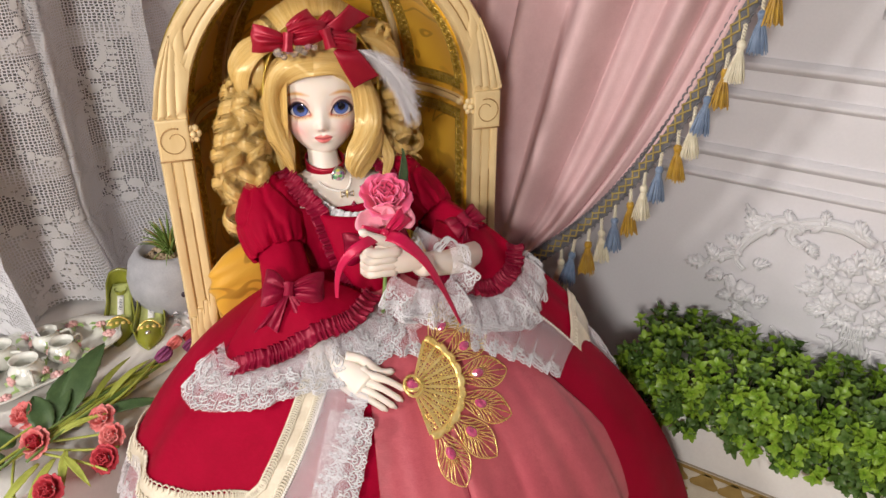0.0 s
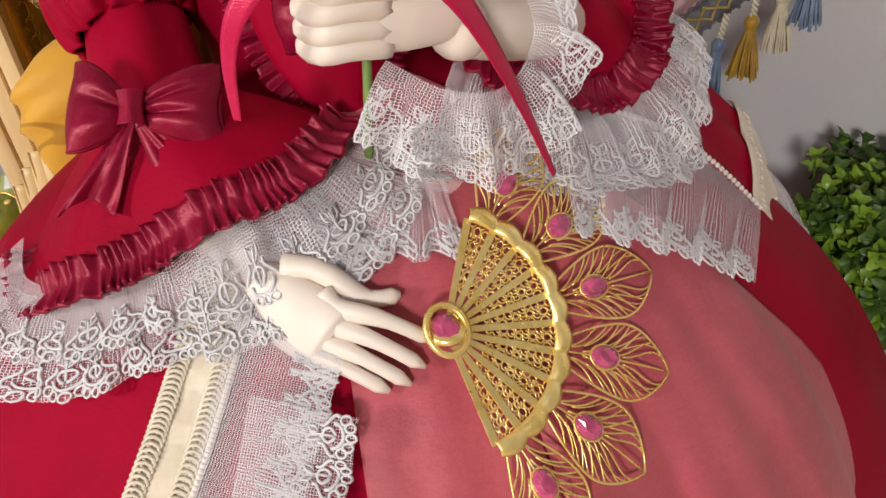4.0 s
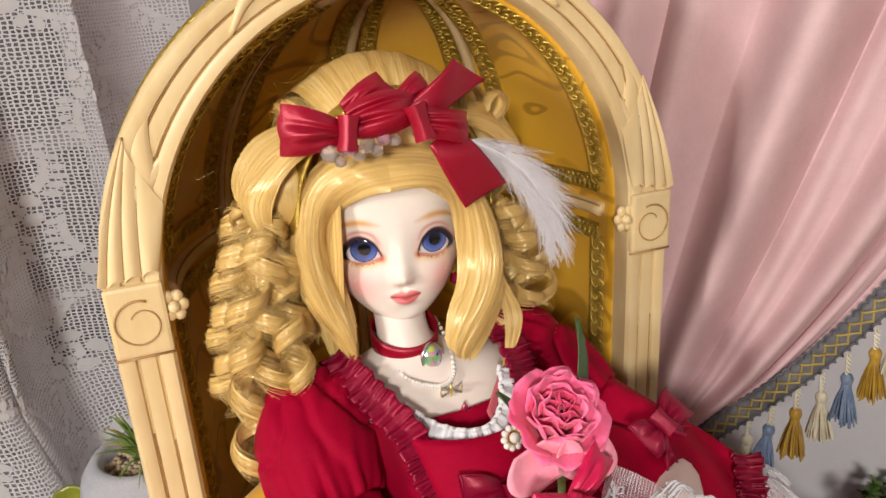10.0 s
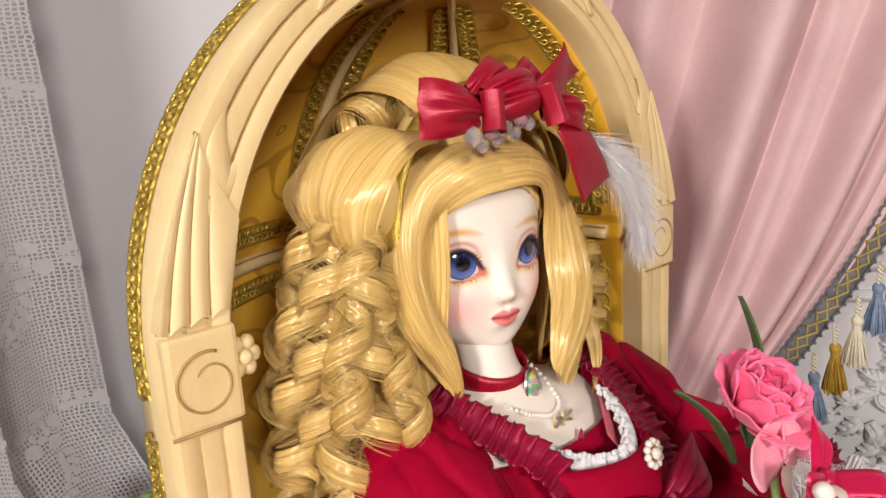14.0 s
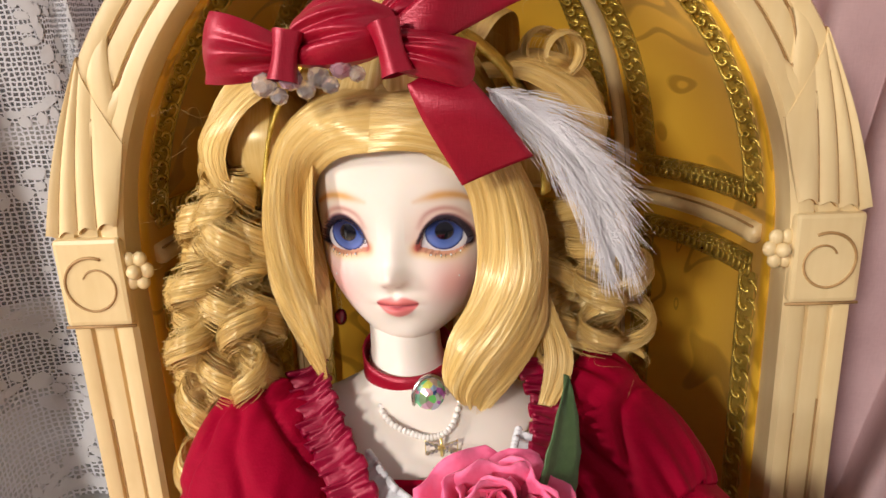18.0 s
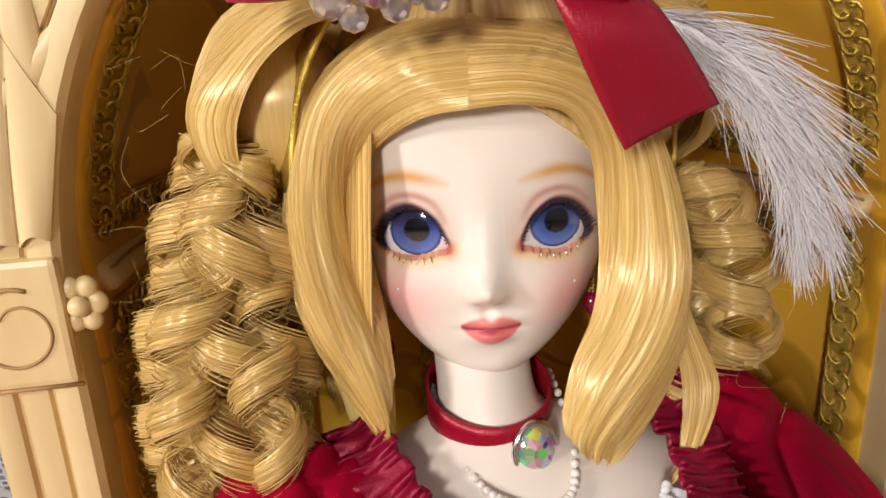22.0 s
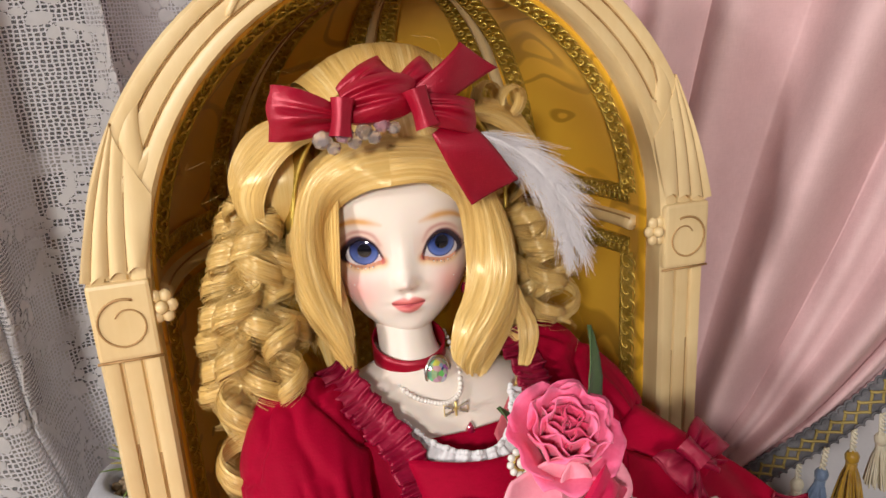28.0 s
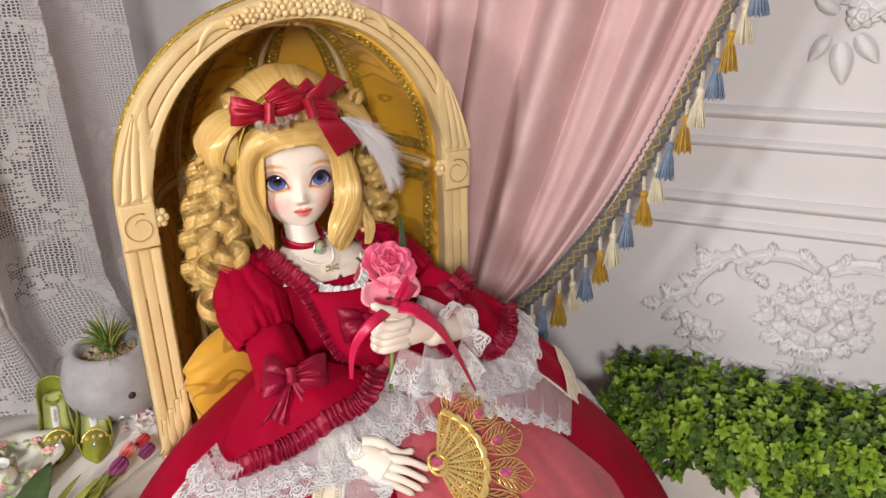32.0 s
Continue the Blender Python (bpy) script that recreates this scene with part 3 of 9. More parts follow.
orn = thing("plaster_ornament", "white plaster cartouche with leaf scrolls on the wall", "wall ornament")
for sx in (-1, 1):
    def q(pts):
        return [(CX + sx * x, CZ + z) for x, z in pts]

    def piece(pts, w0, w1, h):
        g = Geo()
        scroll(g, q(pts), w0, w1, h)
        part("leaf_scroll", g, PLASTER, orn)
    piece([(0.004, 0.062), (0.030, 0.072), (0.062, 0.068), (0.074, 0.054), (0.064, 0.044), (0.058, 0.052)], 0.0062, 0.0030, 0.012)
    piece([(0.062, 0.060), (0.082, 0.066), (0.098, 0.054), (0.112, 0.036), (0.118, 0.016), (0.108, 0.006)], 0.0058, 0.0035, 0.012)
    piece([(0.088, 0.062), (0.108, 0.064), (0.118, 0.076)], 0.0048, 0.0016, 0.010)
    piece([(0.118, 0.022), (0.136, 0.012), (0.152, 0.000)], 0.0052, 0.0018, 0.010)
    piece([(0.122, -0.004), (0.112, -0.022), (0.102, -0.042), (0.080, -0.052)], 0.0055, 0.0035, 0.012)
    piece([(0.102, -0.040), (0.090, -0.062), (0.072, -0.068), (0.064, -0.056), (0.072, -0.048)], 0.0052, 0.0025, 0.012)
    piece([(0.060, -0.052), (0.040, -0.064), (0.020, -0.060), (0.018, -0.046), (0.030, -0.044)], 0.0055, 0.0025, 0.012)
    for x, z, a, l in ((0.148, 0.002, -0.1, 0.020), (0.136, 0.012, 0.8, 0.018), (0.128, -0.004, -0.6, 0.020), (0.116, 0.030, 0.5, 0.018), (0.104, 0.050, 0.9, 0.020), (0.112, -0.024, -0.4, 0.020),
                       (0.104, -0.044, -0.6, 0.022), (0.088, -0.058, -1.1, 0.022), (0.062, -0.060, -1.4, 0.020), (0.036, -0.062, -1.6, 0.020), (0.076, 0.064, 1.2, 0.016), (0.046, 0.070, 1.4, 0.016),
                       (0.100, 0.014, 2.8, 0.016), (0.094, -0.030, 2.4, 0.018), (0.056, 0.048, -2.2, 0.016), (0.014, 0.066, 1.2, 0.018)):
        g = Geo()
        acanthus(g, (CX + sx * x, CZ + z), a if sx > 0 else math.pi - a, l, l * 0.62, 0.0075)
        part("acanthus_leaf", g, PLASTER, orn)
    for r0, n, h in ((0.0145, 6, 0.008),):
        g = Geo()
        bloom(g, (CX + sx * 0.106, CZ - 0.020), r0, n, h, rng)
        part("rose_relief", g, PLASTER, orn)
spots = [(-0.002, 0.010, 0.0150), (0.020, 0.020, 0.0115), (-0.022, 0.014, 0.0120), (0.026, 0.000, 0.0115), (-0.028, -0.006, 0.0110), (0.006, 0.032, 0.0120), (-0.016, 0.034, 0.0105),
         (0.012, -0.012, 0.0105), (-0.010, -0.014, 0.0100), (0.042, 0.010, 0.0095), (-0.044, 0.004, 0.0100), (0.042, -0.012, 0.0090), (-0.004, 0.050, 0.0090), (-0.040, -0.018, 0.0080), (-0.022, -0.024, 0.0080), (0.026, -0.022, 0.0080),
         (-0.034, 0.026, 0.0085), (0.034, 0.030, 0.0080)]
for x, z, r in spots:
    g = Geo()
    bloom(g, (CX + x, CZ + z), r, 5, r * 0.42, rng)
    part("flower_relief", g, PLASTER, orn)
for i in range(22):
    a = 2 * math.pi * i / 22 + rng.uniform(-0.1, 0.1)
    g = Geo()
    acanthus(g, (CX + 0.040 * math.cos(a) * rng.uniform(0.8, 1.05), CZ + 0.008 + 0.030 * math.sin(a)), a + rng.uniform(-0.4, 0.4), rng.uniform(0.015, 0.021), 0.011, 0.006, 2)
    part("leaf_relief", g, PLASTER, orn)
for i in range(5):
    g = Geo()
    scroll(g, [(CX - 0.008 + 0.004 * i, CZ - 0.024), (CX - 0.008 + 0.004 * i, CZ - 0.042), (CX - 0.020 + 0.010 * i, CZ - 0.058)], 0.0022, 0.0016, 0.007, 8)
    part("stem_relief", g, PLASTER, orn)

drop = thing("plaster_drop", "white plaster leaf drop hanging on the wall", "wall ornament")
g = Geo()
for x, z, a, l in ((-0.024, 0.425, -1.4, 0.036), (-0.034, 0.43, -2.1, 0.026), (-0.012, 0.432, -0.9, 0.03), (-0.03, 0.45, 2.6, 0.025), (-0.006, 0.452, 0.5, 0.03), (0.012, 0.44, -0.6, 0.03),
                   (-0.02, 0.455, 1.6, 0.03), (0.01, 0.47, 1.0, 0.03), (-0.038, 0.462, 2.2, 0.024), (0.028, 0.46, 0.3, 0.028), (0.02, 0.485, 1.4, 0.03), (0.045, 0.48, 0.8, 0.03)):
    petal(g, (x, z), a, l, l * 0.5, 0.008)
scroll(g, curl(0.02, 0.46, 0.02, 2.0, 1.2), 0.006, 0.003, 0.01)
scroll(g, curl(-0.015, 0.475, 0.016, 0.4, 1.1, -1), 0.006, 0.003, 0.01)
scroll(g, [(-0.02, 0.44), (0.0, 0.455), (0.03, 0.47), (0.06, 0.50), (0.07, 0.54)], 0.007, 0.004, 0.01)
bloom(g, (-0.012, 0.448), 0.013, 5, 0.008, rng)
part("leaf_relief", g, PLASTER, drop)

# window ledge and the lower step in front of it
ledge = thing("window_ledge", "white painted stepped ledge below the window", "ledge", kind="structure")
part("ledge_top", Geo().box((X0, Y1, 0.088), (-0.543, 0.62, 0.110), 0.002), WHITE, ledge, smooth=False)
part("ledge_step", Geo().box((-0.60, Y1, 0.074), (-0.505, 0.50, 0.096 - 0.010), 0.002), WHITE, ledge, smooth=False)
part("ledge_front", Geo().box((-0.60, Y1, 0.0), (-0.509, 0.498, 0.074)), WHITE, ledge, smooth=False)

# tapestry cloth on the table with its ochre scalloped border
rug = thing("tapestry_cloth", "cream floral tapestry cloth with an ochre border", "cloth")
part("woven_field", Geo().box((-0.50, -0.5, 0.0), (0.9, 0.545, 0.0022)), TAPESTRY, rug, smooth=False)
g = Geo().box((-0.50, 0.5452, 0.0), (0.9, 0.590, 0.0020))
part("cream_border", g, CREAM, rug, smooth=False)
g = Geo()
x, rng = -0.30, random.Random(3)
while x < 0.55:
    w = rng.uniform(0.011, 0.015)
    pts = []
    for i in range(18):
        a = 2 * math.pi * i / 18
        rr = 1 + 0.22 * math.cos(3 * a + 1.57)
        pts.append((x + w * rr * math.cos(a), 0.5745 + 0.0095 * rr * math.sin(a), 0.0026))
    g.poly(pts)
    g.poly([(x + w + 0.003 + 0.002 * math.cos(a), 0.558 + 0.002 * math.sin(a), 0.0026) for a in (i * math.pi / 4 for i in range(8))])
    x += 2 * w + 0.0015
g.poly([(-0.5, 0.588, 0.0026), (0.9, 0.588, 0.0026), (0.9, 0.5835, 0.0026), (-0.5, 0.5835, 0.0026)][::-1])
g.poly([(-0.5, 0.5475, 0.0026), (0.9, 0.5475, 0.0026), (0.9, 0.546, 0.0026), (-0.5, 0.546, 0.0026)][::-1])
part("ochre_pattern", g, OCHRE, rug, smooth=False)

# ---- planter box with the box hedge ----
planter = thing("planter_box", "white rectangular planter box along the wall", "planter")
PX0, PX1, PY0, PY1, PH = -0.176, 0.62, 0.594, 0.700, 0.052
part("front_board", Geo().box((PX0, PY0, 0), (PX1, PY0 + 0.008, PH), 0.0015), WHITE, planter, smooth=False)
part("back_board", Geo().box((PX0, PY1 - 0.008, 0), (PX1, PY1, PH), 0.0015), WHITE, planter, smooth=False)
part("end_board", Geo().box((PX0, PY0 + 0.008, 0), (PX0 + 0.008, PY1 - 0.008, PH), 0.0015), WHITE, planter, smooth=False)
part("end_board", Geo().box((PX1 - 0.008, PY0 + 0.008, 0), (PX1, PY1 - 0.008, PH), 0.0015), WHITE, planter, smooth=False)
part("soil", Geo().box((PX0 + 0.008, PY0 + 0.008, 0.002), (PX1 - 0.008, PY1 - 0.008, PH - 0.008)), EARTH, planter, smooth=False)


def leaf_into(g, base, d, up, length, width, mi=0, cup=0.25):
    """An oval leaf from base along d, folded a little at its middle rib."""
    d, up = d.normalized(), up.normalized()
    s = d.cross(up).normalized()
    n = s.cross(d)
    b = len(g.v)
    rows = ((0.0, 0.10), (0.3, 0.85), (0.65, 1.0), (0.9, 0.55), (1.0, 0.0))
    for t, w in rows:
        c = base + d * (length * t) + n * (0.14 * length * math.sin(math.pi * t) - 0.05 * length * t)
        for e in (-1, 0, 1):
            g.v.append(tuple(c + s * (e * w * width / 2) + n * (abs(e) * w * width * cup)))
            g.uv.append((e * 0.5 + 0.5, t))
    for i in range(4):
        for j in range(2):
            a = b + i * 3 + j
            g.f.append((a, a + 1, a + 4, a + 3))
            g.m.append(mi)


hedge = thing("hedge", "dense green artificial boxwood hedge in a planter", "plant", kind="stuff")
rng = random.Random(11)
g, gs = Geo(), Geo()
for i in range(1500):
    x = rng.uniform(PX0 - 0.012, 0.42)
    side = rng.random()
    yy = rng.uniform(-1, 1)
    top = 0.106 + 0.010 * noise.noise((x * 14, 3.1, 0)) - 0.03 * max(0, abs(yy) - 0.55) ** 1.2 * 2
    y = 0.646 + yy * 0.062
    if side < 0.42:
        z = top + rng.uniform(-0.012, 0.006)
        out = Vector((rng.uniform(-0.5, 0.5), yy * 0.7 + rng.uniform(-0.3, 0.3), 1))
    else:
        y = 0.588 + rng.uniform(-0.012, 0.02)
        z = rng.uniform(0.045, 0.105)
        out = Vector((rng.uniform(-0.6, 0.6), -1, rng.uniform(0.1, 0.9)))
        if x < PX0 + 0.02:
            out.x -= 0.9
    out.normalize()
    tip = Vector((x, y, z))
    root = tip - out * 0.028
    gs.tube([root, tip], 0.0009, 4, caps=False)
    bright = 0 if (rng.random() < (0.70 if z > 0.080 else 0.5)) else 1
    e1 = out.orthogonal().normalized()
    e2 = out.cross(e1)
    a0 = rng.random() * 3
    for k in range(8):
        lvl = k // 4
        a = a0 + (k % 4) * math.pi / 2 + lvl * 0.78
        dd = (e1 * math.cos(a) + e2 * math.sin(a)) * 1.0 + out * (0.55 + 0.65 * lvl)
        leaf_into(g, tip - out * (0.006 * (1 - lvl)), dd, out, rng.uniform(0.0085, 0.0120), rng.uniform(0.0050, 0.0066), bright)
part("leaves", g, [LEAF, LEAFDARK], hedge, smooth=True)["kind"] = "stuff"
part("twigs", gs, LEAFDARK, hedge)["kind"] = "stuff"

# ---- curtains ----
pink_edge = spline([(-0.300, 0.560, 0.150), (-0.288, 0.578, 0.172), (-0.226, 0.598, 0.236), (-0.170, 0.600, 0.326), (-0.122, 0.600, 0.440), (-0.085, 0.602, 0.545), (-0.045, 0.606, 0.68), (0.0, 0.610, 0.85)], 60)
pink_left = spline([(-0.345, 0.570, 0.150), (-0.42, 0.620, 0.17), (-0.52, 0.650, 0.22), (-0.565, 0.660, 0.33), (-0.570, 0.660, 0.47), (-0.572, 0.660, 0.60), (-0.574, 0.660, 0.85)], 60)


VALLEYS = (0.0, 0.10, 0.21, 0.32, 0.43, 0.545, 0.655, 0.785, 0.845, 0.925, 0.962, 1.0)


def pink_pt(s, t):
    """s from the wall side to the free edge, t from the tie up: broad folds that fan out of the tie."""
    a, b = at(pink_left, t), at(pink_edge, t)
    p = a.lerp(b, s)
    wide = (b - a).length
    w = s + 0.010 * math.sin(5 * t + 9 * s) * math.sin(math.pi * s)
    i = max(k for k in range(len(VALLEYS) - 1) if VALLEYS[k] <= max(0.0, w))
    gap = VALLEYS[i + 1] - VALLEYS[i]
    f = min(1.0, max(0.0, (w - VALLEYS[i]) / gap))
    skew = f ** (0.75 if i % 2 else 1.25)
    bump = 0.45 * math.sin(math.pi * skew) + 0.55 * math.sin(math.pi * skew) ** 2
    depth = min(0.050, 0.72 * gap * wide) * (0.75 + 0.35 * math.sin(i * 2.3 + 1))
    small = 0.0010 * math.sin(2 * math.pi * (1.5 * f + 1.3 * t) + i) * math.sin(math.pi * f)
    p.y -= bump * depth + small
    p.y += 0.012 * (1 - s) - 0.022 * math.sin(math.pi * s) * (1 - t)
    p.z -= math.sin(math.pi * s) * 0.02 * (1 - t)
    return p


curtain = thing("pink_curtain", "dusty pink draped curtain tied back with tasselled braid", "curtain")
part("curtain_cloth", Geo().grid(pink_pt, 320, 60), PINK, curtain, thick=0.0016)
# braid band along the free edge
SLATE = mat("slate_braid", (0.075, 0.075, 0.085), (0.18, 0.175, 0.19), 0.6, scale=150, fine=2000, bump=0.6)
edge_out = []
for i in range(61):
    p = pink_edge[i]
    d = (pink_edge[min(i + 1, 60)] - pink_edge[max(i - 1, 0)]).normalized()
    n = Vector((0, -1, 0)) - d * d.dot(Vector((0, -1, 0)))
    edge_out.append((p, d, n.normalized(), d.cross(n).normalized()))
g = Geo().grid(lambda u, v: (lambda e: e[0] + e[3] * ((v - 0.5) * 0.0125) + e[2] * 0.004)(edge_out[int(round(u * 60))]), 60, 3)
part("braid_band", g, SLATE, curtain, "slate blue woven braid", thick=0.0016)


def edge_frame(t):
    x = t * 60
    i = min(int(x), 59)
    a, b = edge_out[i], edge_out[i + 1]
    f = x - i
    return tuple(a[k].lerp(b[k], f) for k in range(4))


g = Geo()
for ph in (0.0, math.pi):
    path = []
    for i in range(700):
        e = edge_frame(i / 699)
        w = math.sin(i * 0.34 + ph)
        path.append(e[0] + e[3] * (0.0040 * w) + e[1] * 0.0016 * math.sin(i * 0.68) + e[2] * (0.0056 + 0.0006 * math.cos(i * 0.34 + ph)))
    g.tube(path, 0.0008, 5)
part("gold_cord", g, mat("olive_gold_cord", (0.26, 0.19, 0.05), (0.46, 0.35, 0.11), 0.55, scale=120, fine=2000, bump=0.5), curtain, "twisted gold cord")
g = Geo()
for sgn in (-1, 1):
    path = []
    for i in range(900):
        e = edge_frame(i / 899)
        path.append(e[0] + e[3] * (sgn * 0.0063 + 0.0010 * math.sin(i * 0.9)) + e[1] * 0.0009 * math.cos(i * 0.9) + e[2] * 0.0052)
    g.tube(path, 0.0007, 5)
part("picot_edge", g, SLATE, curtain)

T_BLUE = mat("blue_floss", (0.10, 0.15, 0.25), (0.22, 0.30, 0.44), 0.4, scale=90, fine=2600, bump=0.5, stretch=(1, 1, 0.05), sheen=0.3)
T_GOLD = mat("gold_floss", (0.34, 0.18, 0.015), (0.56, 0.34, 0.03), 0.38, scale=90, fine=2600, bump=0.5, stretch=(1, 1, 0.05), sheen=0.2)
T_CREAM = mat("cream_floss", (0.62, 0.55, 0.38), (0.80, 0.75, 0.60), 0.45, scale=90, fine=2600, bump=0.5, stretch=(1, 1, 0.05), sheen=0.3)


def tassel(name_col, m, seed):
    """A tassel that hangs from the origin: corded loop, bead, bound neck and a skirt of floss."""
    r = random.Random(seed)
    ob = thing("tassel", name_col + " silk tassel hanging from the curtain braid", "tassel", group="curtain tassels")
    g = Geo()
    for ph in (0, math.pi):
        g.tube([(0.0012 * math.cos(i * 0.8 + ph), 0.0012 * math.sin(i * 0.8 + ph), 0.002 - 0.014 * i / 20) for i in range(21)], 0.0008, 5)
    part("cord_loop", g, T_CREAM, ob, "silvery twisted cord")
    part("bead", Geo().lathe([(0.0004, -0.011), (0.0030, -0.0122), (0.0040, -0.0145), (0.0036, -0.0172), (0.0026, -0.019), (0.0022, -0.0195)], 14), m, ob)
    g = Geo()
    for k in range(4):
        z = -0.0193 - 0.0009 * k
        g.tube([(0.0026 * math.cos(a), 0.0026 * math.sin(a), z) for a in (i * math.pi / 6 for i in range(12))], 0.0006, 5, closed=True)
    part("binding", g, m, ob)
    g = Geo()
    for k in range(84):
        a, rr = r.uniform(0, 6.283), math.sqrt(r.random())
        ln = r.uniform(0.022, 0.026)
        pts = []
        for i in range(5):
            t = i / 4
            rad = rr * lerp(0.0024, 0.0088, t ** 0.75)
            pts.append((rad * math.cos(a + 0.1 * t), rad * math.sin(a + 0.1 * t), -0.0215 - ln * t))
        g.tube(pts, lambda t: 0.00075 * (1 - 0.25 * t), 4, caps=False)
    part("floss", g, m, ob)["kind"] = "stuff"
    return ob


protos = [tassel("slate blue", T_BLUE, 1), tassel("old gold", T_GOLD, 2), tassel("cream white", T_CREAM, 3)]
xs = [-0.2535, -0.2410, -0.2290, -0.2172, -0.2056, -0.1942, -0.1830, -0.1722, -0.1618, -0.1518, -0.1422, -0.1330, -0.1242, -0.1158, -0.1078, -0.1002, -0.0930, -0.0862, -0.0798, -0.0738]
ez = [(p.x, p.z) for p in pink_edge]
used = [False] * 3
rng = random.Random(8)
for i, x in enumerate(xs):
    kind = (i + 2) % 3
    z = interp(x - 0.006, [e[0] for e in ez], [e[1] for e in ez]) - 0.004
    m = pose(x, 0.588 + rng.uniform(-0.003, 0.003), z, rng.uniform(-4, 4), rng.uniform(-5, 5), rng.uniform(0, 90)) @ Matrix.Scale(0.94, 4)
    if used[kind]:
        copy_thing(protos[kind], m)
    else:
        protos[kind].matrix_basis = m
        used[kind] = True


def lace_pt(s, t):
    """s from the near end along the window, t from the ledge up."""
    y = lerp(-0.30, 0.585, s)
    ph = s * 2 * math.pi
    w = 0.6 * math.sin(ph * 8.0 + 0.5) + 0.35 * math.sin(ph * 13.5 + 2.2 + 1.2 * t) + 0.2 * math.sin(ph * 5.0)
    amp = 0.044 - 0.010 * t
    x = -0.716 + w * amp + 0.02 * (1 - t) * math.sin(ph * 3 + 1) + max(0, 0.10 - t) * 0.35
    y += 0.020 * math.cos(ph * 8.0 + 0.5) * (1 - 0.5 * t) + 0.035 * (1 - t) * (1 - s) * 0 - 0.03 * (t - 0.3) * s
    z = 0.112 + t * 0.80 + 0.004 * math.sin(ph * 20) * max(0, 1 - t * 8)
    return Vector((x, y, z))


lace = thing("lace_curtain", "white floral lace curtain in soft folds before the window", "curtain")
part("net", Geo().grid(lace_pt, 260, 60, su=1.5, sv=0.80), LACE_NET, lace)
g = Geo()
rng = random.Random(21)


def on_lace(s0, t0, dx, dz):
    p = lace_pt(min(1, max(0, s0 + dx / 1.25)), min(1, max(0.0, t0 + dz / 0.80)))
    return p + Vector((0.0012, 0, 0))


def lace_petal(s0, t0, ang, off, ln, wd):
    ca, sa = math.cos(ang), math.sin(ang)
    pts = []
    for a, b in ((0, 0), (0.25, 0.32), (0.6, 0.5), (0.9, 0.3), (1, 0), (0.9, -0.3), (0.6, -0.5), (0.25, -0.32)):
        r, w = off + ln * a, wd * b
        pts.append(on_lace(s0, t0, r * ca - w * sa, r * sa + w * ca))
    g.poly(pts)


for i in range(16):
    for j in range(9):
        s0, t0 = (i + 0.5 * (j % 2) + rng.uniform(-0.15, 0.15)) / 16, (j + rng.uniform(-0.2, 0.2)) / 9 * 0.80
        a0, big = rng.uniform(0, 6.28), rng.uniform(0.85, 1.2)
        for k in range(5):
            lace_petal(s0, t0, a0 + k * 1.257, 0.0075 * big, 0.0095 * big, 0.0125 * big)
        for k in range(5):
            lace_petal(s0, t0, a0 + 0.6 + k * 1.257, 0.0025 * big, 0.0055 * big, 0.0075 * big)
        for q in range(3):
            ang = a0 + 0.4 + q * 2.2
            for k in range(6):
                rr, bend = (0.019 + 0.0062 * k) * big, 0.10 * k * (1 if q % 2 else -1)
                cx, cz = rr * math.cos(ang + bend), rr * math.sin(ang + bend)
                for sd in ((-0.8, 0.8) if k < 5 else (0.0,)):
                    lace_petal(s0 + cx / 1.25, t0 + cz / 0.8, ang + bend + sd, 0.0, (0.0100 - 0.0009 * k) * big, 0.0052 * big)
for i in range(150):
    s0 = i / 150
    for k in range(3):
        lace_petal(s0, 0.004, 1.57 + (k - 1) * 0.8, 0.002, 0.009, 0.006)
part("embroidery", g, LACE, lace, "dense white flower embroidery", smooth=False)["kind"] = "stuff"

# ---- the hooded chair ----
PILLOWM = brocade_mat("pillow_brocade", (0.62, 0.30, 0.015), (0.76, 0.42, 0.04), 0.62)
chair = thing("hooded_chair", "cream carved wooden doll chair with a gold upholstered hood", "chair", SEAT)
ZS, RX, RZ, DEPTH = 0.345, 0.111, 0.120, 0.132


def arch(u, half, rise, spring=ZS, low=0.0, shift=0.002):
    """A point of the arch's outline: u from the left foot over the top to the right foot."""
    leg = spring - low
    arc = math.pi * (half + rise) / 2
    total = 2 * leg + arc
    s = u * total
    if s < leg:
        return (-half + shift, low + s)
    if s > leg + arc:
        return (half + shift, low + total - s)
    a = math.pi * (1 - (s - leg) / arc)
    return (half * math.cos(a) + shift, spring + rise * math.sin(a))


def arch_sweep(prof, n=90, low=0.0):
    """prof: (distance outwards from the inner edge, v) pairs."""
    k = len(prof)

    def fn(u, v):
        o, vv = prof[int(round(v * k)) % k]
        x, z = arch(u, RX + o, RZ + o * 0.72, low=low)
        return P(x, vv, z)
    return Geo().grid(fn, n, k, cv=True)


# front frame: a broad moulded band, hollow side outwards
part("front_frame", arch_sweep([(0.0, -0.012), (0.0, 0.000), (0.0015, 0.0020), (0.0050, 0.0022), (0.0068, 0.0016), (0.0073, 0.0000), (0.0079, 0.0000), (0.0085, 0.0012), (0.0115, 0.0015), (0.0145, 0.0012), (0.0151, 0.0000), (0.0157, 0.0000), (0.0163, 0.0016),
                                (0.0185, 0.0023), (0.0215, 0.0020), (0.0232, -0.001), (0.0232, -0.012)], 130), CREAMW, chair, sharp=35)
# rim behind it
part("side_rim", arch_sweep([(0.0, -0.030), (0.0, -0.0125), (0.0205, -0.0125), (0.0205, -0.030)], 90), CREAMW, chair)


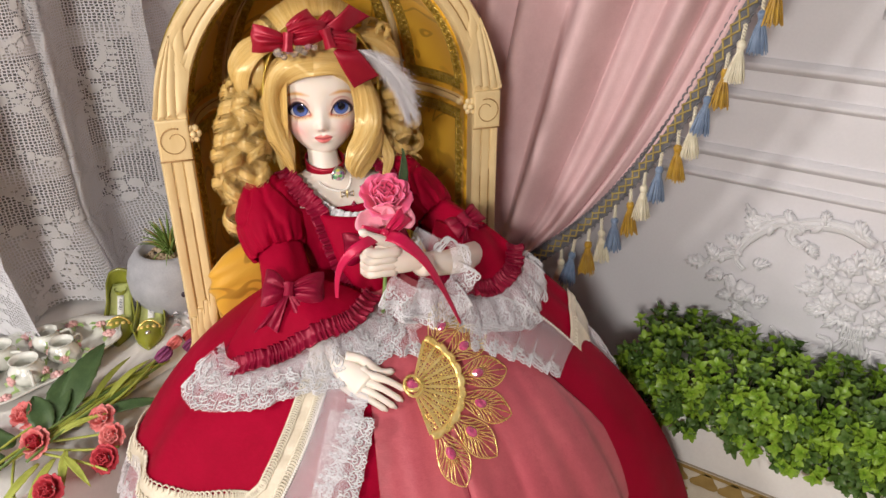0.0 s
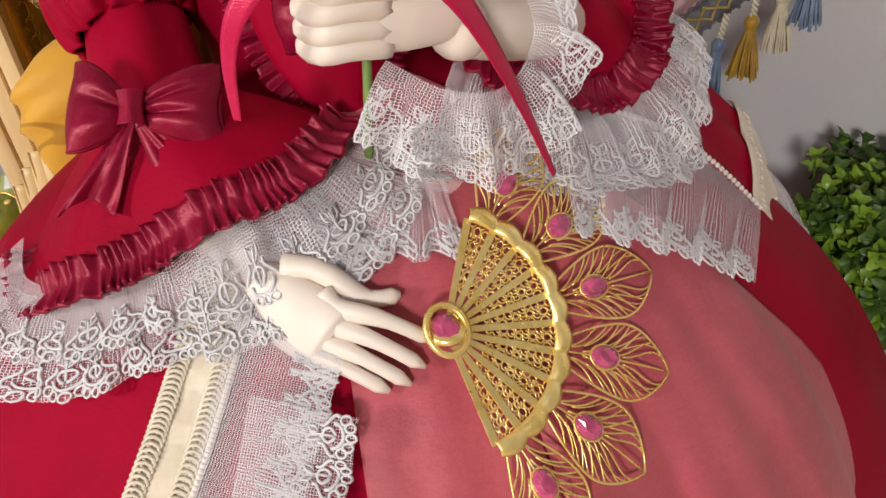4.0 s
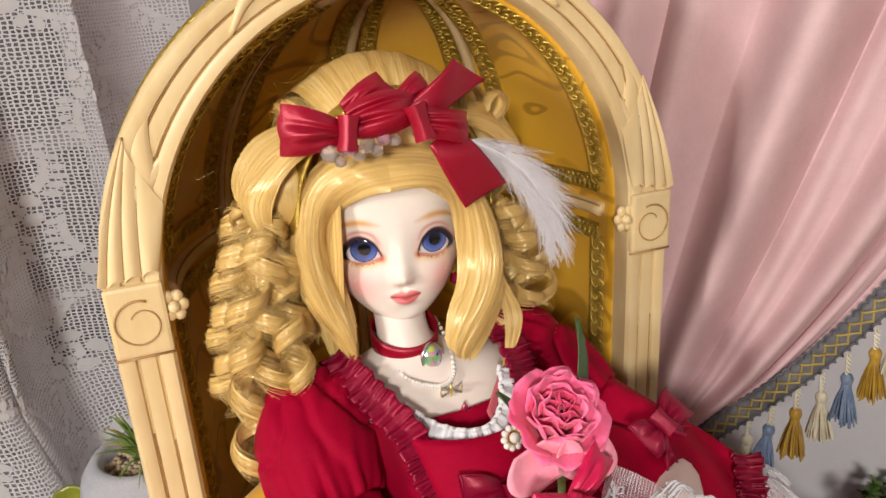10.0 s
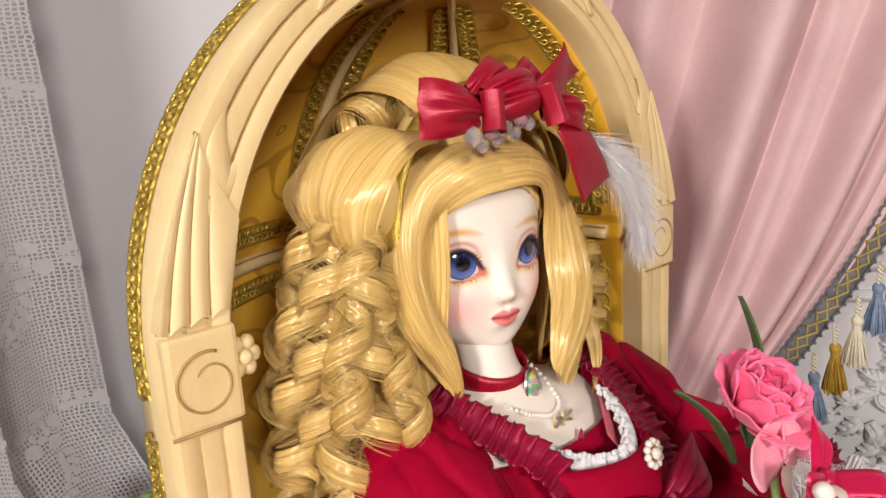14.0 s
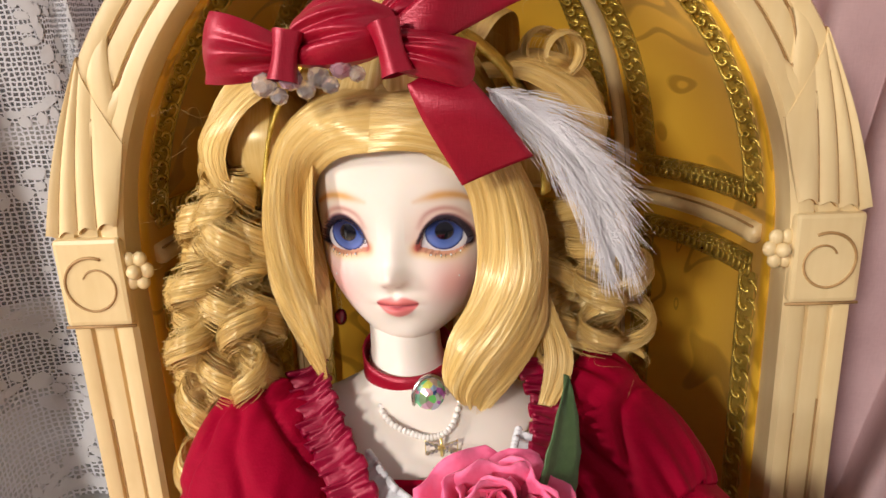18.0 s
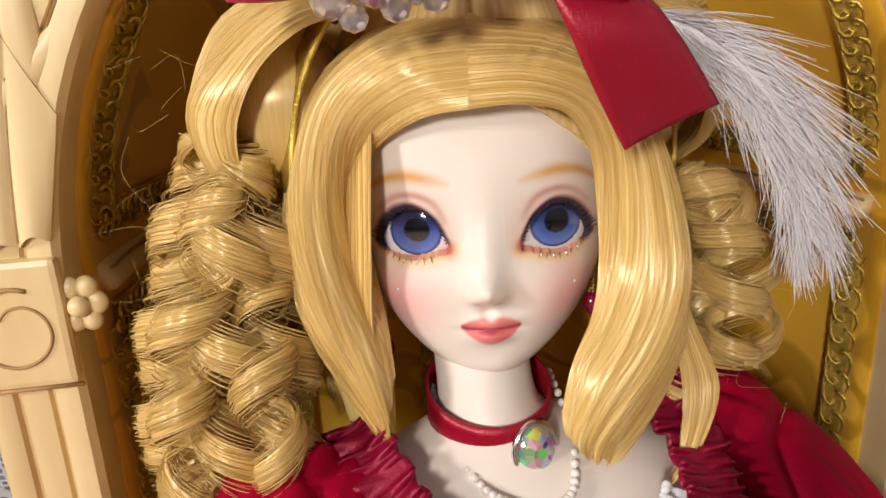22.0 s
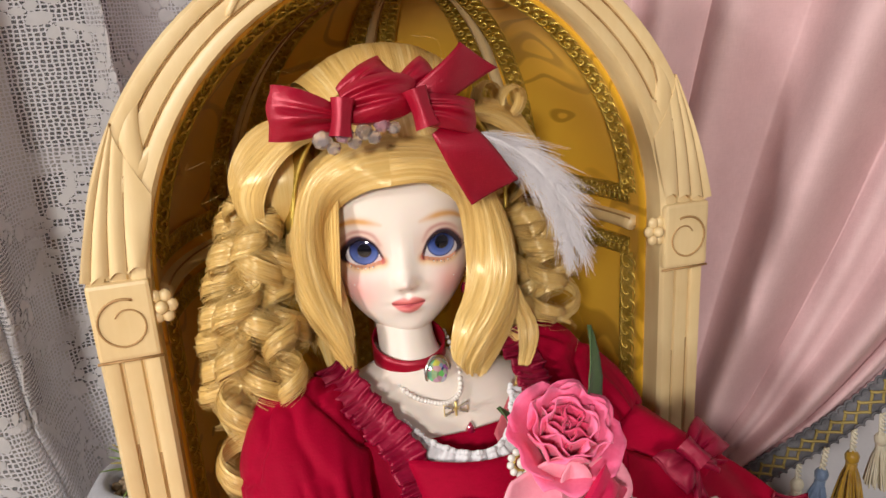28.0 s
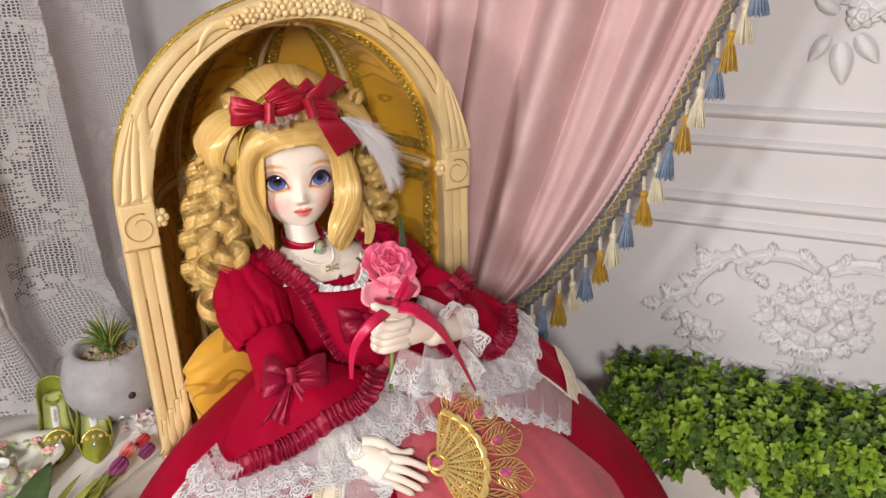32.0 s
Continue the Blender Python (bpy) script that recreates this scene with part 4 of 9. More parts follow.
def arch_path(off, v, a, b, n, low=0.0):
    return [P(*(lambda q: (q[0], v, q[1]))(arch(a + (b - a) * i / n, RX + off, RZ + off * 0.72, low=low))) for i in range(n + 1)]


# dark glazed lines in the mouldings, broken at the carved blocks
for off in (0.0076, 0.0154):
    for a, b in ((0.02, 0.262), (0.335, 0.485), (0.515, 0.665), (0.738, 0.98)):
        g = Geo().tube(arch_path(off, 0.0001, a, b, 50), 0.00055, 5)
        part("glazed_line", g, GROOVE, chair)


# carved fan leaves, blocks with a scroll, foot leaves, top flowers
def edge_x(z, o):
    """Half width of the arch's outline, o outwards from its inner edge, at height z."""
    return RX + o if z <= ZS else (RX + o) * math.sqrt(max(0.0, 1 - ((z - ZS) / (RZ + 0.72 * o)) ** 2))


def fan_carving(sx):
    cx = 0.002 + sx * 0.1225
    # a ribbed shell leaf that spreads from the outer edge down to the block
    apex = Vector((edge_x(0.414, 0.0225), 0.414))
    corner = Vector((edge_x(0.387, 0.0010), 0.387))

    def shell(u, v, h=0.0):
        k = 1 - (1 - u) ** 1.7
        top = corner.lerp(apex, k) + Vector((0.003, 0.004)) * math.sin(math.pi * k)
        zb = 0.3555 + 0.0022 * abs(math.sin(3.5 * math.pi * u)) + 0.004 * (1 - u)
        bot = Vector((lerp(RX + 0.0005, RX + 0.0238, u), zb))
        q = bot.lerp(top, v)
        q.x += 0.002 * math.sin(math.pi * v) * u
        rib = abs(math.sin(3.5 * math.pi * u)) ** 0.6
        return P(0.002 + sx * q.x, 0.0022 + 0.0020 * rib * (1 - 0.75 * v) + h, q.y)
    g = Geo().grid(shell, 72, 16)
    g.grid(lambda u, v: (lambda p: P(p.x, lerp(-p.y, -0.002, v), p.z))(shell(u, 0.0)), 72, 2)
    g.grid(lambda u, v: (lambda p: P(p.x, lerp(-p.y, -0.002, v), p.z))(shell(u, 1.0)), 40, 2)
    g.grid(lambda u, v: (lambda p: P(p.x, lerp(-p.y, -0.002, v), p.z))(shell(0.0, u)), 16, 2)
    g.grid(lambda u, v: (lambda p: P(p.x, lerp(-p.y, -0.002, v), p.z))(shell(1.0, u)), 16, 2)
    f = part("shell_leaf", g, CREAMW, chair)
    gl = Geo()
    for k in range(1, 4):
        gl.tube([shell(k / 3.5, 0.03 + 0.80 * i / 14, 0.0001) for i in range(15)], lambda t: 0.00055 * (1 - 0.6 * t), 5)
    gl.tube([shell(i / 30, 0.0, -0.0020) for i in range(31)], 0.0005, 5)
    gl.tube([shell(i / 30, 1.0, -0.0014) for i in range(31)], 0.0006, 5)
    part("glazed_line", gl, GROOVE, f)
    # block with an incised volute
    g = Geo().box((cx - 0.0114, -0.0040, 0.325), (cx + 0.0114, 0.0034, 0.3560), 0.0016)
    blk = part("scroll_block", g, CREAMW, chair, smooth=False)
    sp = [P(cx - sx * 0.0004 + rr * math.cos(aa), 0.0041, 0.3400 + rr * math.sin(aa)) for rr, aa in [(0.0096 - 0.0058 * max(0.0, i / 44 - 0.45) / 0.55, (math.pi * 0.5 + sx * 0.4) - sx * 7.6 * i / 44) for i in range(45)]]
    part("glazed_line", Geo().tube(sp, lambda t: 0.0006 * (1 - 0.4 * t), 5), GROOVE, blk)
    part("glazed_line", Geo().tube([P(cx - 0.012, 0.0030, 0.3245), P(cx + 0.012, 0.0030, 0.3245)], 0.0006, 5), GROOVE, blk)
    # foot leaf
    g, gl = Geo(), Geo()
    for k in range(4):
        x0 = cx - sx * 0.009 + sx * 0.0055 * k
        z0 = 0.212 - 0.007 * k
        pts = spline([P(x0, 0.003, z0), P(x0 + sx * 0.0015, 0.0048, z0 - 0.022), P(x0 + sx * 0.006, 0.0030, z0 - 0.042 + 0.004 * k)], 10)
        g.tube(pts, lambda t: 0.0012 + 0.0026 * math.sin(math.pi * min(1, 0.1 + t * 0.85)), 8, flat=0.35, up=(0, -1, 0))
        gl.tube([p + P(0.0022 * sx, 0.0006, 0) for p in pts], 0.00045, 4)
    f = part("foot_leaf", g, CREAMW, chair)
    part("glazed_line", gl, GROOVE, f)
    # crossed leaves at the haunch of the arch
    g, gl = Geo(), Geo()
    for k, (a, b) in enumerate(((0.60, 0.80), (0.67, 0.86))):
        aa = [math.pi / 2 - sx * math.pi / 2 * (1 - (1 - x)) for x in (a, (a + b) / 2, b)]
        pts = []
        for i in range(13):
            t = i / 12
            th = math.pi / 2 - sx * (math.pi / 2) * lerp(b, a, t)
            o = 0.012 + (0.007 if k else -0.006) * math.cos(math.pi * t)
            pts.append(P((RX + o) * math.cos(th) + 0.002, 0.0012, ZS + (RZ + o * 0.72) * math.sin(th)))
        g.tube(pts, lambda t: 0.0010 + 0.0034 * math.sin(math.pi * t), 10, flat=0.32, up=(0, -1, 0))
        gl.tube([p + P(0.0030 * (1 if k else -1), 0.0004, 0) for p in pts[1:-1]], 0.00045, 4)
    f = part("haunch_leaf", g, CREAMW, chair)
    part("glazed_line", gl, GROOVE, f)


for sx in (-1, 1):
    fan_carving(sx)
# rosettes on the inner edge beside the scroll blocks
for sx in (-1, 1):
    g = Geo()
    cx, cz = 0.002 + sx * 0.1085, 0.3435
    g.ball(P(cx, 0.0022, cz), 0.0026, 10, 7)
    ros = part("rosette", g, CREAMW, chair)
    for k in range(6):
        a = k * math.pi / 3
        part("petal", Geo().ball(P(cx + 0.0036 * math.cos(a), 0.0003, cz + 0.0046 * math.sin(a)), (0.0026, 0.0020, 0.0028), 10, 7), CREAMW, ros)
# flower carving on the crown of the arch
g = Geo()
rng = random.Random(4)
for i in range(9):
    a = (i - 4) / 4
    th = math.pi / 2 - a * 0.36
    o = 0.013
    x, z = (RX + o) * math.cos(th) + 0.002, ZS + (RZ + o * 0.72) * math.sin(th)
    r = 0.0072 * (1 - 0.35 * abs(a))
    for k in range(6):
        b = k * math.pi / 3 + i
        g.ball(P(x + r * 0.75 * math.cos(b), 0.003, z + r * 0.62 * math.sin(b)), (r * 0.5, 0.004, r * 0.5), 7, 5)
    g.ball(P(x, 0.006, z), r * 0.35, 7, 5)
part("crown_carving", g, CREAMW, chair)
g = Geo()
for sx in (-1, 1):
    pts = []
    for i in range(15):
        t = i / 14
        th = math.pi / 2 - sx * lerp(0.36, 0.62, t)
        o = 0.013 + 0.005 * math.sin(t * 4)
        pts.append(P((RX + o) * math.cos(th) + 0.002, 0.002, ZS + (RZ + o * 0.72) * math.sin(th)))
    part("crown_leaf", Geo().tube(pts, lambda t: 0.0045 * (1 - 0.8 * t), 8, flat=0.45, up=(0, -1, 0)), CREAMW, chair)


# the hollow hood: a half cylinder below, a half dome above whose ribs meet over the front arch
def hood(phi, t, grow=0.0):
    """phi 0..1 from the right front round the back to the left front; t 0..1 from the seat to the crown."""
    a = math.pi * phi
    z0 = 0.10
    if t < 0.55:
        c, z = 1.0, lerp(z0, ZS, t / 0.55)
    else:
        e = (t - 0.55) / 0.45 * math.pi / 2
        c, z = math.cos(e), ZS + (RZ - 0.001 + grow) * math.sin(e)
    return P((RX + grow) * math.cos(a) * c + 0.002, -0.012 - (DEPTH - 0.012 + grow) * math.sin(a) * c, z)


part("hood_lining", Geo().grid(hood, 60, 60), GOLDSATIN, chair, "gold brocade satin lining", thick=0.002)
part("hood_back", Geo().grid(lambda u, v: hood(u, v, 0.010), 60, 60), GOLDSATIN, chair, "gold brocade outer cover", thick=0.003)


def inset(p, phi, t, d):
    """Moves a point of the hood towards the hollow."""
    e = 0.004
    a = hood(min(1, phi + e), t) - hood(max(0, phi - e), t)
    b = hood(phi, min(0.995, t + e)) - hood(phi, max(0, t - e))
    n = a.cross(b)
    if n.length < 1e-12:
        n = Vector((0, 0, -1))
    n.normalize()
    if n.dot(P(0.0, 0.03, 0.33) - p) < 0:
        n = -n
    return p + n * d


def rib_pts(phis, t0, t1, n, d):
    out = []
    for i in range(n + 1):
        t = lerp(t0, t1, i / n)
        out.append(inset(hood(phis, t), phis, t, d))
    return out


def ring_pts(t, p0, p1, n, d):
    return [inset(hood(lerp(p0, p1, i / n), t), lerp(p0, p1, i / n), t, d) for i in range(n + 1)]


TR = 0.545
for ph in (0.25, 0.5, 0.75):
    rb = part("rib", Geo().tube(rib_pts(ph, 0.05, 0.985, 46, 0.0022), lambda t: 0.0042 - 0.002 * max(0, t - 0.7) / 0.3, 8, flat=0.7), CREAMW, chair)
    g = Geo()
    for k in (-1, 1):
        g.tube(rib_pts(ph + 0.006 * k, 0.05, 0.90, 40, 0.0042), 0.0005, 4)
    part("glazed_line", g, GROOVE, rb)
hr = part("rib", Geo().tube(ring_pts(TR, 0.02, 0.98, 60, 0.0022), 0.0042, 8, flat=0.7), CREAMW, chair)
g = Geo().tube(ring_pts(TR + 0.006, 0.02, 0.98, 60, 0.0045), 0.0005, 4).tube(ring_pts(TR - 0.006, 0.02, 0.98, 60, 0.0045), 0.0005, 4)
part("glazed_line", g, GROOVE, hr)
for ph in (0.25, 0.5, 0.75):
    g = Geo()
    pet = []
    c = inset(hood(ph, TR), ph, TR, 0.0045)
    for k in range(6):
        a = k * math.pi / 3
        tang = (hood(ph + 0.01, TR) - hood(ph - 0.01, TR)).normalized()
        pet.append(Geo().ball(c + tang * (0.0052 * math.cos(a)) + Vector((0, 0, 0.0052 * math.sin(a))), 0.0034, 8, 6))
    g.ball(c + (P(0, 0, c.z) - c).normalized() * 0.002, 0.003, 8, 6)
    ros = part("rosette", g, CREAMW, chair)
    for q in pet:
        part("petal", q, CREAMW, ros)


# woven gold braid round every panel
def braid(path, width, n_loops, nrm_to):
    """Two rows of little loops on a flat tape."""
    g = Geo()
    path = [Vector(p) for p in path]

    def fr(t):
        x = t * (len(path) - 1)
        i = min(int(x), len(path) - 2)
        p = path[i].lerp(path[i + 1], x - i)
        d = (path[i + 1] - path[i]).normalized()
        n = (nrm_to - p)
        n = (n - d * n.dot(d)).normalized()
        return p, d, n, d.cross(n)
    g.grid(lambda u, v: (lambda f: f[0] + f[3] * ((v - 0.5) * width) + f[2] * 0.0006)(fr(u)), len(path) * 2, 1)
    for sgn in (-1, 1):
        pts = []
        m = n_loops * 7
        for i in range(m + 1):
            t = i / m
            p, d, n, s = fr(t)
            a = 2 * math.pi * t * n_loops
            pts.append(p + s * (sgn * width * 0.24 + width * 0.22 * math.cos(a)) + d * (width * 0.26 * math.sin(a) * sgn) + n * (0.0012 + 0.0005 * math.sin(a)))
        g.tube(pts, width * 0.075, 4, caps=False)
    for sgn in (-0.5, 0.5):
        pts = []
        m = n_loops * 4
        for i in range(m + 1):
            p, d, n, s = fr(i / m)
            pts.append(p + s * (sgn * width + 0.0003 * (i % 2)) + n * 0.0010)
        g.tube(pts, width * 0.07, 4, caps=False)
    return g


HUB = P(0.002, 0.05, 0.34)
for lo, hi in ((0.0, 0.25), (0.25, 0.5), (0.5, 0.75), (0.75, 1.0)):
    a, b = lo + (0.030 if lo == 0 else 0.034), hi - (0.030 if hi == 1 else 0.034)
    tops = 0.90
    for t0, t1 in ((0.08, TR - 0.035), (TR + 0.035, tops)):
        for ph in (a, b):
            shift = 1.0

            def side(i, n=26):
                t = lerp(t0, t1, i / n)
                f = 1.0
                mid = (lo + hi) / 2
                return inset(hood(ph, t), ph, t, 0.0015)
            part("gold_braid", braid([side(i) for i in range(27)], 0.0085, 26 if t1 < TR else 24, HUB), GOLDTHREAD, chair)
    for t in (TR - 0.030, TR + 0.032):
        part("gold_braid", braid(ring_pts(t, a, b, 24, 0.0015), 0.0085, 18, HUB), GOLDTHREAD, chair)
# braid on the outside, along the rim
for a, b in ((0.03, 0.285), (0.298, 0.702), (0.715, 0.97)):
    pts = [P(*(lambda q: (q[0], -0.022, q[1]))(arch(lerp(a, b, i / 80), RX + 0.0208, RZ + 0.016))) for i in range(81)]
    g = Geo()
    far = P(0.002, -0.022, 0.30)
    path = [p for p in pts]

    def fr2(t):
        x = t * 80
        i = min(int(x), 79)
        p = path[i].lerp(path[i + 1], x - i)
        d = (path[i + 1] - path[i]).normalized()
        s = P(0, 1, 0)
        return p, d, d.cross(s) if (d.cross(s)).dot(p - far) > 0 else s.cross(d), s
    nl = int((b - a) * 260)
    for sgn in (-1, 1):
        q = []
        for i in range(nl * 7 + 1):
            p, d, n, s = fr2(i / (nl * 7))
            an = 2 * math.pi * i / 7
            q.append(p + s * (sgn * 0.0026 + 0.0024 * math.cos(an)) + d * (0.0022 * math.sin(an) * sgn) + n * 0.0010)
        g.tube(q, 0.0008, 4, caps=False)
    part("rim_braid", g, GOLDTHREAD, chair)

# seat box, apron and cushion
part("seat_box", Geo().box((-0.118, 0.0, 0.02), (0.122, 0.10, 0.105), 0.004), CREAMW, chair, smooth=False)
part("seat_cushion", Geo().grid(lambda u, v: P(0.002 + 0.105 * math.cos(2 * math.pi * u) * min(1, 1.6 * math.sin(math.pi * v)), -0.045 + 0.06 * math.sin(2 * math.pi * u) * min(1, 1.6 * math.sin(math.pi * v)), 0.106 + 0.045 * v), 40, 10, cu=True), GOLDSATIN, chair)

# gold brocade pillow beside the doll
pillow = thing("pillow", "gold brocade pillow leaning inside the chair", "pillow", SEAT)


def pillow_pt(u, v):
    a, e = 2 * math.pi * u, math.pi * (v - 0.5)
    k = abs(math.cos(a)) ** 0.55 * math.copysign(1, math.cos(a)), abs(math.sin(a)) ** 0.55 * math.copysign(1, math.sin(a))
    w = math.cos(e) ** 0.6 if abs(v - 0.5) < 0.499 else 0.0
    x, y, z = 0.042 * k[0] * w, 0.020 * math.sin(e) * (1.0 - 0.3 * (abs(k[0] * k[1]) * w)), 0.047 * k[1] * w
    x += 0.0022 * math.sin(9 * z / 0.02 + 3 * y / 0.01)
    m = pose(-0.070, -0.006, 0.212, 8, -14, 22)
    return m @ Vector((x, y, z))


part("cushion", Geo().grid(pillow_pt, 48, 24, cu=True), PILLOWM, pillow)

# ---- the doll: one plain mesh ----
HEAD = P(-0.0115, -0.0010, 0.3666)
HYAW, HROLL = radians(-10.0), radians(0.6)


def hd(x, f, z):
    """A point in the head's frame (x to the right, f to the face's front, z up from the head's centre) in the chair's frame."""
    x, z = x * 1.08, z * 1.04 - 0.0006
    c, s = math.cos(HROLL), math.sin(HROLL)
    x, z = x * c - z * s, x * s + z * c
    c, s = math.cos(HYAW), math.sin(HYAW)
    return HEAD + P(x * c + f * s, -x * s + f * c, z)


HZ = [-0.0420, -0.0411, -0.0384, -0.0328, -0.0252, -0.017, -0.009, 0.0, 0.010, 0.020, 0.030, 0.038, 0.0435, 0.0455]
HW = [0.0030, 0.0080, 0.0126, 0.0184, 0.0234, 0.0266, 0.0276, 0.0284, 0.0290, 0.0285, 0.0262, 0.0195, 0.0090, 0.0008]
HF = [0.0130, 0.0195, 0.0240, 0.0272, 0.0290, 0.0298, 0.0292, 0.0288, 0.0290, 0.0285, 0.0240, 0.0165, 0.0070, 0.0006]
HB = [0.0050, 0.0090, 0.0100, 0.0120, 0.0160, 0.0215, 0.0265, 0.0310, 0.0330, 0.0325, 0.0285, 0.0205, 0.0095, 0.0008]


def fair(z, xs, ys):
    """A smooth curve through the points."""
    i = max(0, min(len(xs) - 2, sum(1 for x in xs[1:-1] if x <= z)))
    h = xs[i + 1] - xs[i]
    t = max(0.0, min(1.0, (z - xs[i]) / h))
    a, b = max(0, i - 1), min(len(xs) - 1, i + 2)
    m0 = (ys[i + 1] - ys[a]) / (xs[i + 1] - xs[a]) * h
    m1 = (ys[b] - ys[i]) / (xs[b] - xs[i]) * h
    return (2 * t ** 3 - 3 * t * t + 1) * ys[i] + (t ** 3 - 2 * t * t + t) * m0 + (3 * t * t - 2 * t ** 3) * ys[i + 1] + (t ** 3 - t * t) * m1


RESIN = (0.87, 0.775, 0.69)


def gauss(x, z, cx, cz, sx, sz):
    return math.exp(-((x - cx) / sx) ** 2 - ((z - cz) / sz) ** 2)


def face_depth(x, z):
    """The front of the face as a height over x and z."""
    w, f = fair(z, HZ, HW), fair(z, HZ, HF)
    k = min(0.999, abs(x) / max(w, 1e-4))
    d = f * (1 - k ** 2.8) ** 0.5
    d += 0.0044 * gauss(x, z, 0, -0.0172, 0.0035, 0.0033) + 0.0025 * gauss(x, z, 0, -0.0115, 0.0043, 0.0072) + 0.0010 * gauss(x, z, 0, 0.001, 0.0060, 0.009)
    d += 0.0009 * gauss(abs(x), z, 0.0028, -0.0184, 0.0014, 0.0015)
    d += 0.0020 * gauss(x, z, 0.0005, -0.0247, 0.0050, 0.0019) + 0.0022 * gauss(x, z, 0.0005, -0.0282, 0.0040, 0.0020)
    d -= 0.0014 * gauss(x, z, 0.0005, -0.0265, 0.0044, 0.0006)
    d -= 0.0008 * gauss(x, z, 0, -0.0222, 0.0014, 0.0015)
    d += 0.0016 * gauss(x, z, 0.0004, -0.0380, 0.0065, 0.0034)
    d -= 0.0010 * gauss(abs(x), z, 0.0130, -0.0045, 0.0085, 0.0058)
    d += 0.0012 * gauss(abs(x), z, 0.0145, -0.0200, 0.0080, 0.0075)
    return d


body = Geo()
paint = {}


def on_face(x, z, lift):
    return hd(x, face_depth(x, z) + lift, z)


EYE_RIM = [(0.0070, -0.0092), (0.0080, -0.0064), (0.0099, -0.0030), (0.0131, -0.0010), (0.0162, -0.0018), (0.0186, -0.0042), (0.0200, -0.0074), (0.0193, -0.0095), (0.0173, -0.0107), (0.0146, -0.0110), (0.0116, -0.0106), (0.0089, -0.0098)]
RIM = [(p.x, p.z) for p in spline([(a, 0, b) for a, b in EYE_RIM], 72, True)]
CREASE = [(p.x, p.z) for p in spline([(a, 0, b) for a, b in ((0.0076, -0.0030), (0.0098, 0.0007), (0.0137, 0.0023), (0.0176, 0.0015), (0.0206, -0.0014))], 30)]
BROW = [(p.x, p.z) for p in spline([(a, 0, b) for a, b in ((0.0070, 0.0046), (0.0110, 0.0057), (0.0152, 0.0062), (0.0192, 0.0053), (0.0228, 0.0028))], 30)]
EYE_BASE = face_depth(0.0138, -0.0057) - 0.0002


def in_rim(x, z):
    hit = False
    for i in range(72):
        (x1, z1), (x2, z2) = RIM[i], RIM[(i + 1) % 72]
        if (z1 > z) != (z2 > z) and x < (x2 - x1) * (z - z1) / (z2 - z1) + x1:
            hit = not hit
    return hit


def near(pts, x, z):
    """The distance to a line of points and how far along it that is."""
    d, i = min(((px - x) ** 2 + (pz - z) ** 2, i) for i, (px, pz) in enumerate(pts))
    return math.sqrt(d), i / (len(pts) - 1)


def eye_depth(sx, x, z):
    dx, dz = x - sx * 0.0138, z + 0.0057
    return EYE_BASE - 0.30 * (sx * x - 0.0138) + math.sqrt(max(1e-6, 0.0125 ** 2 - dx * dx - dz * dz)) - 0.0125


def blend(c, tint, amt):
    amt = max(0.0, min(1.0, amt))
    return tuple(c[i] + (tint[i] - c[i]) * amt for i in range(3))


def step(a, b, x):
    t = max(0.0, min(1.0, (x - a) / (b - a)))
    return t * t * (3 - 2 * t)


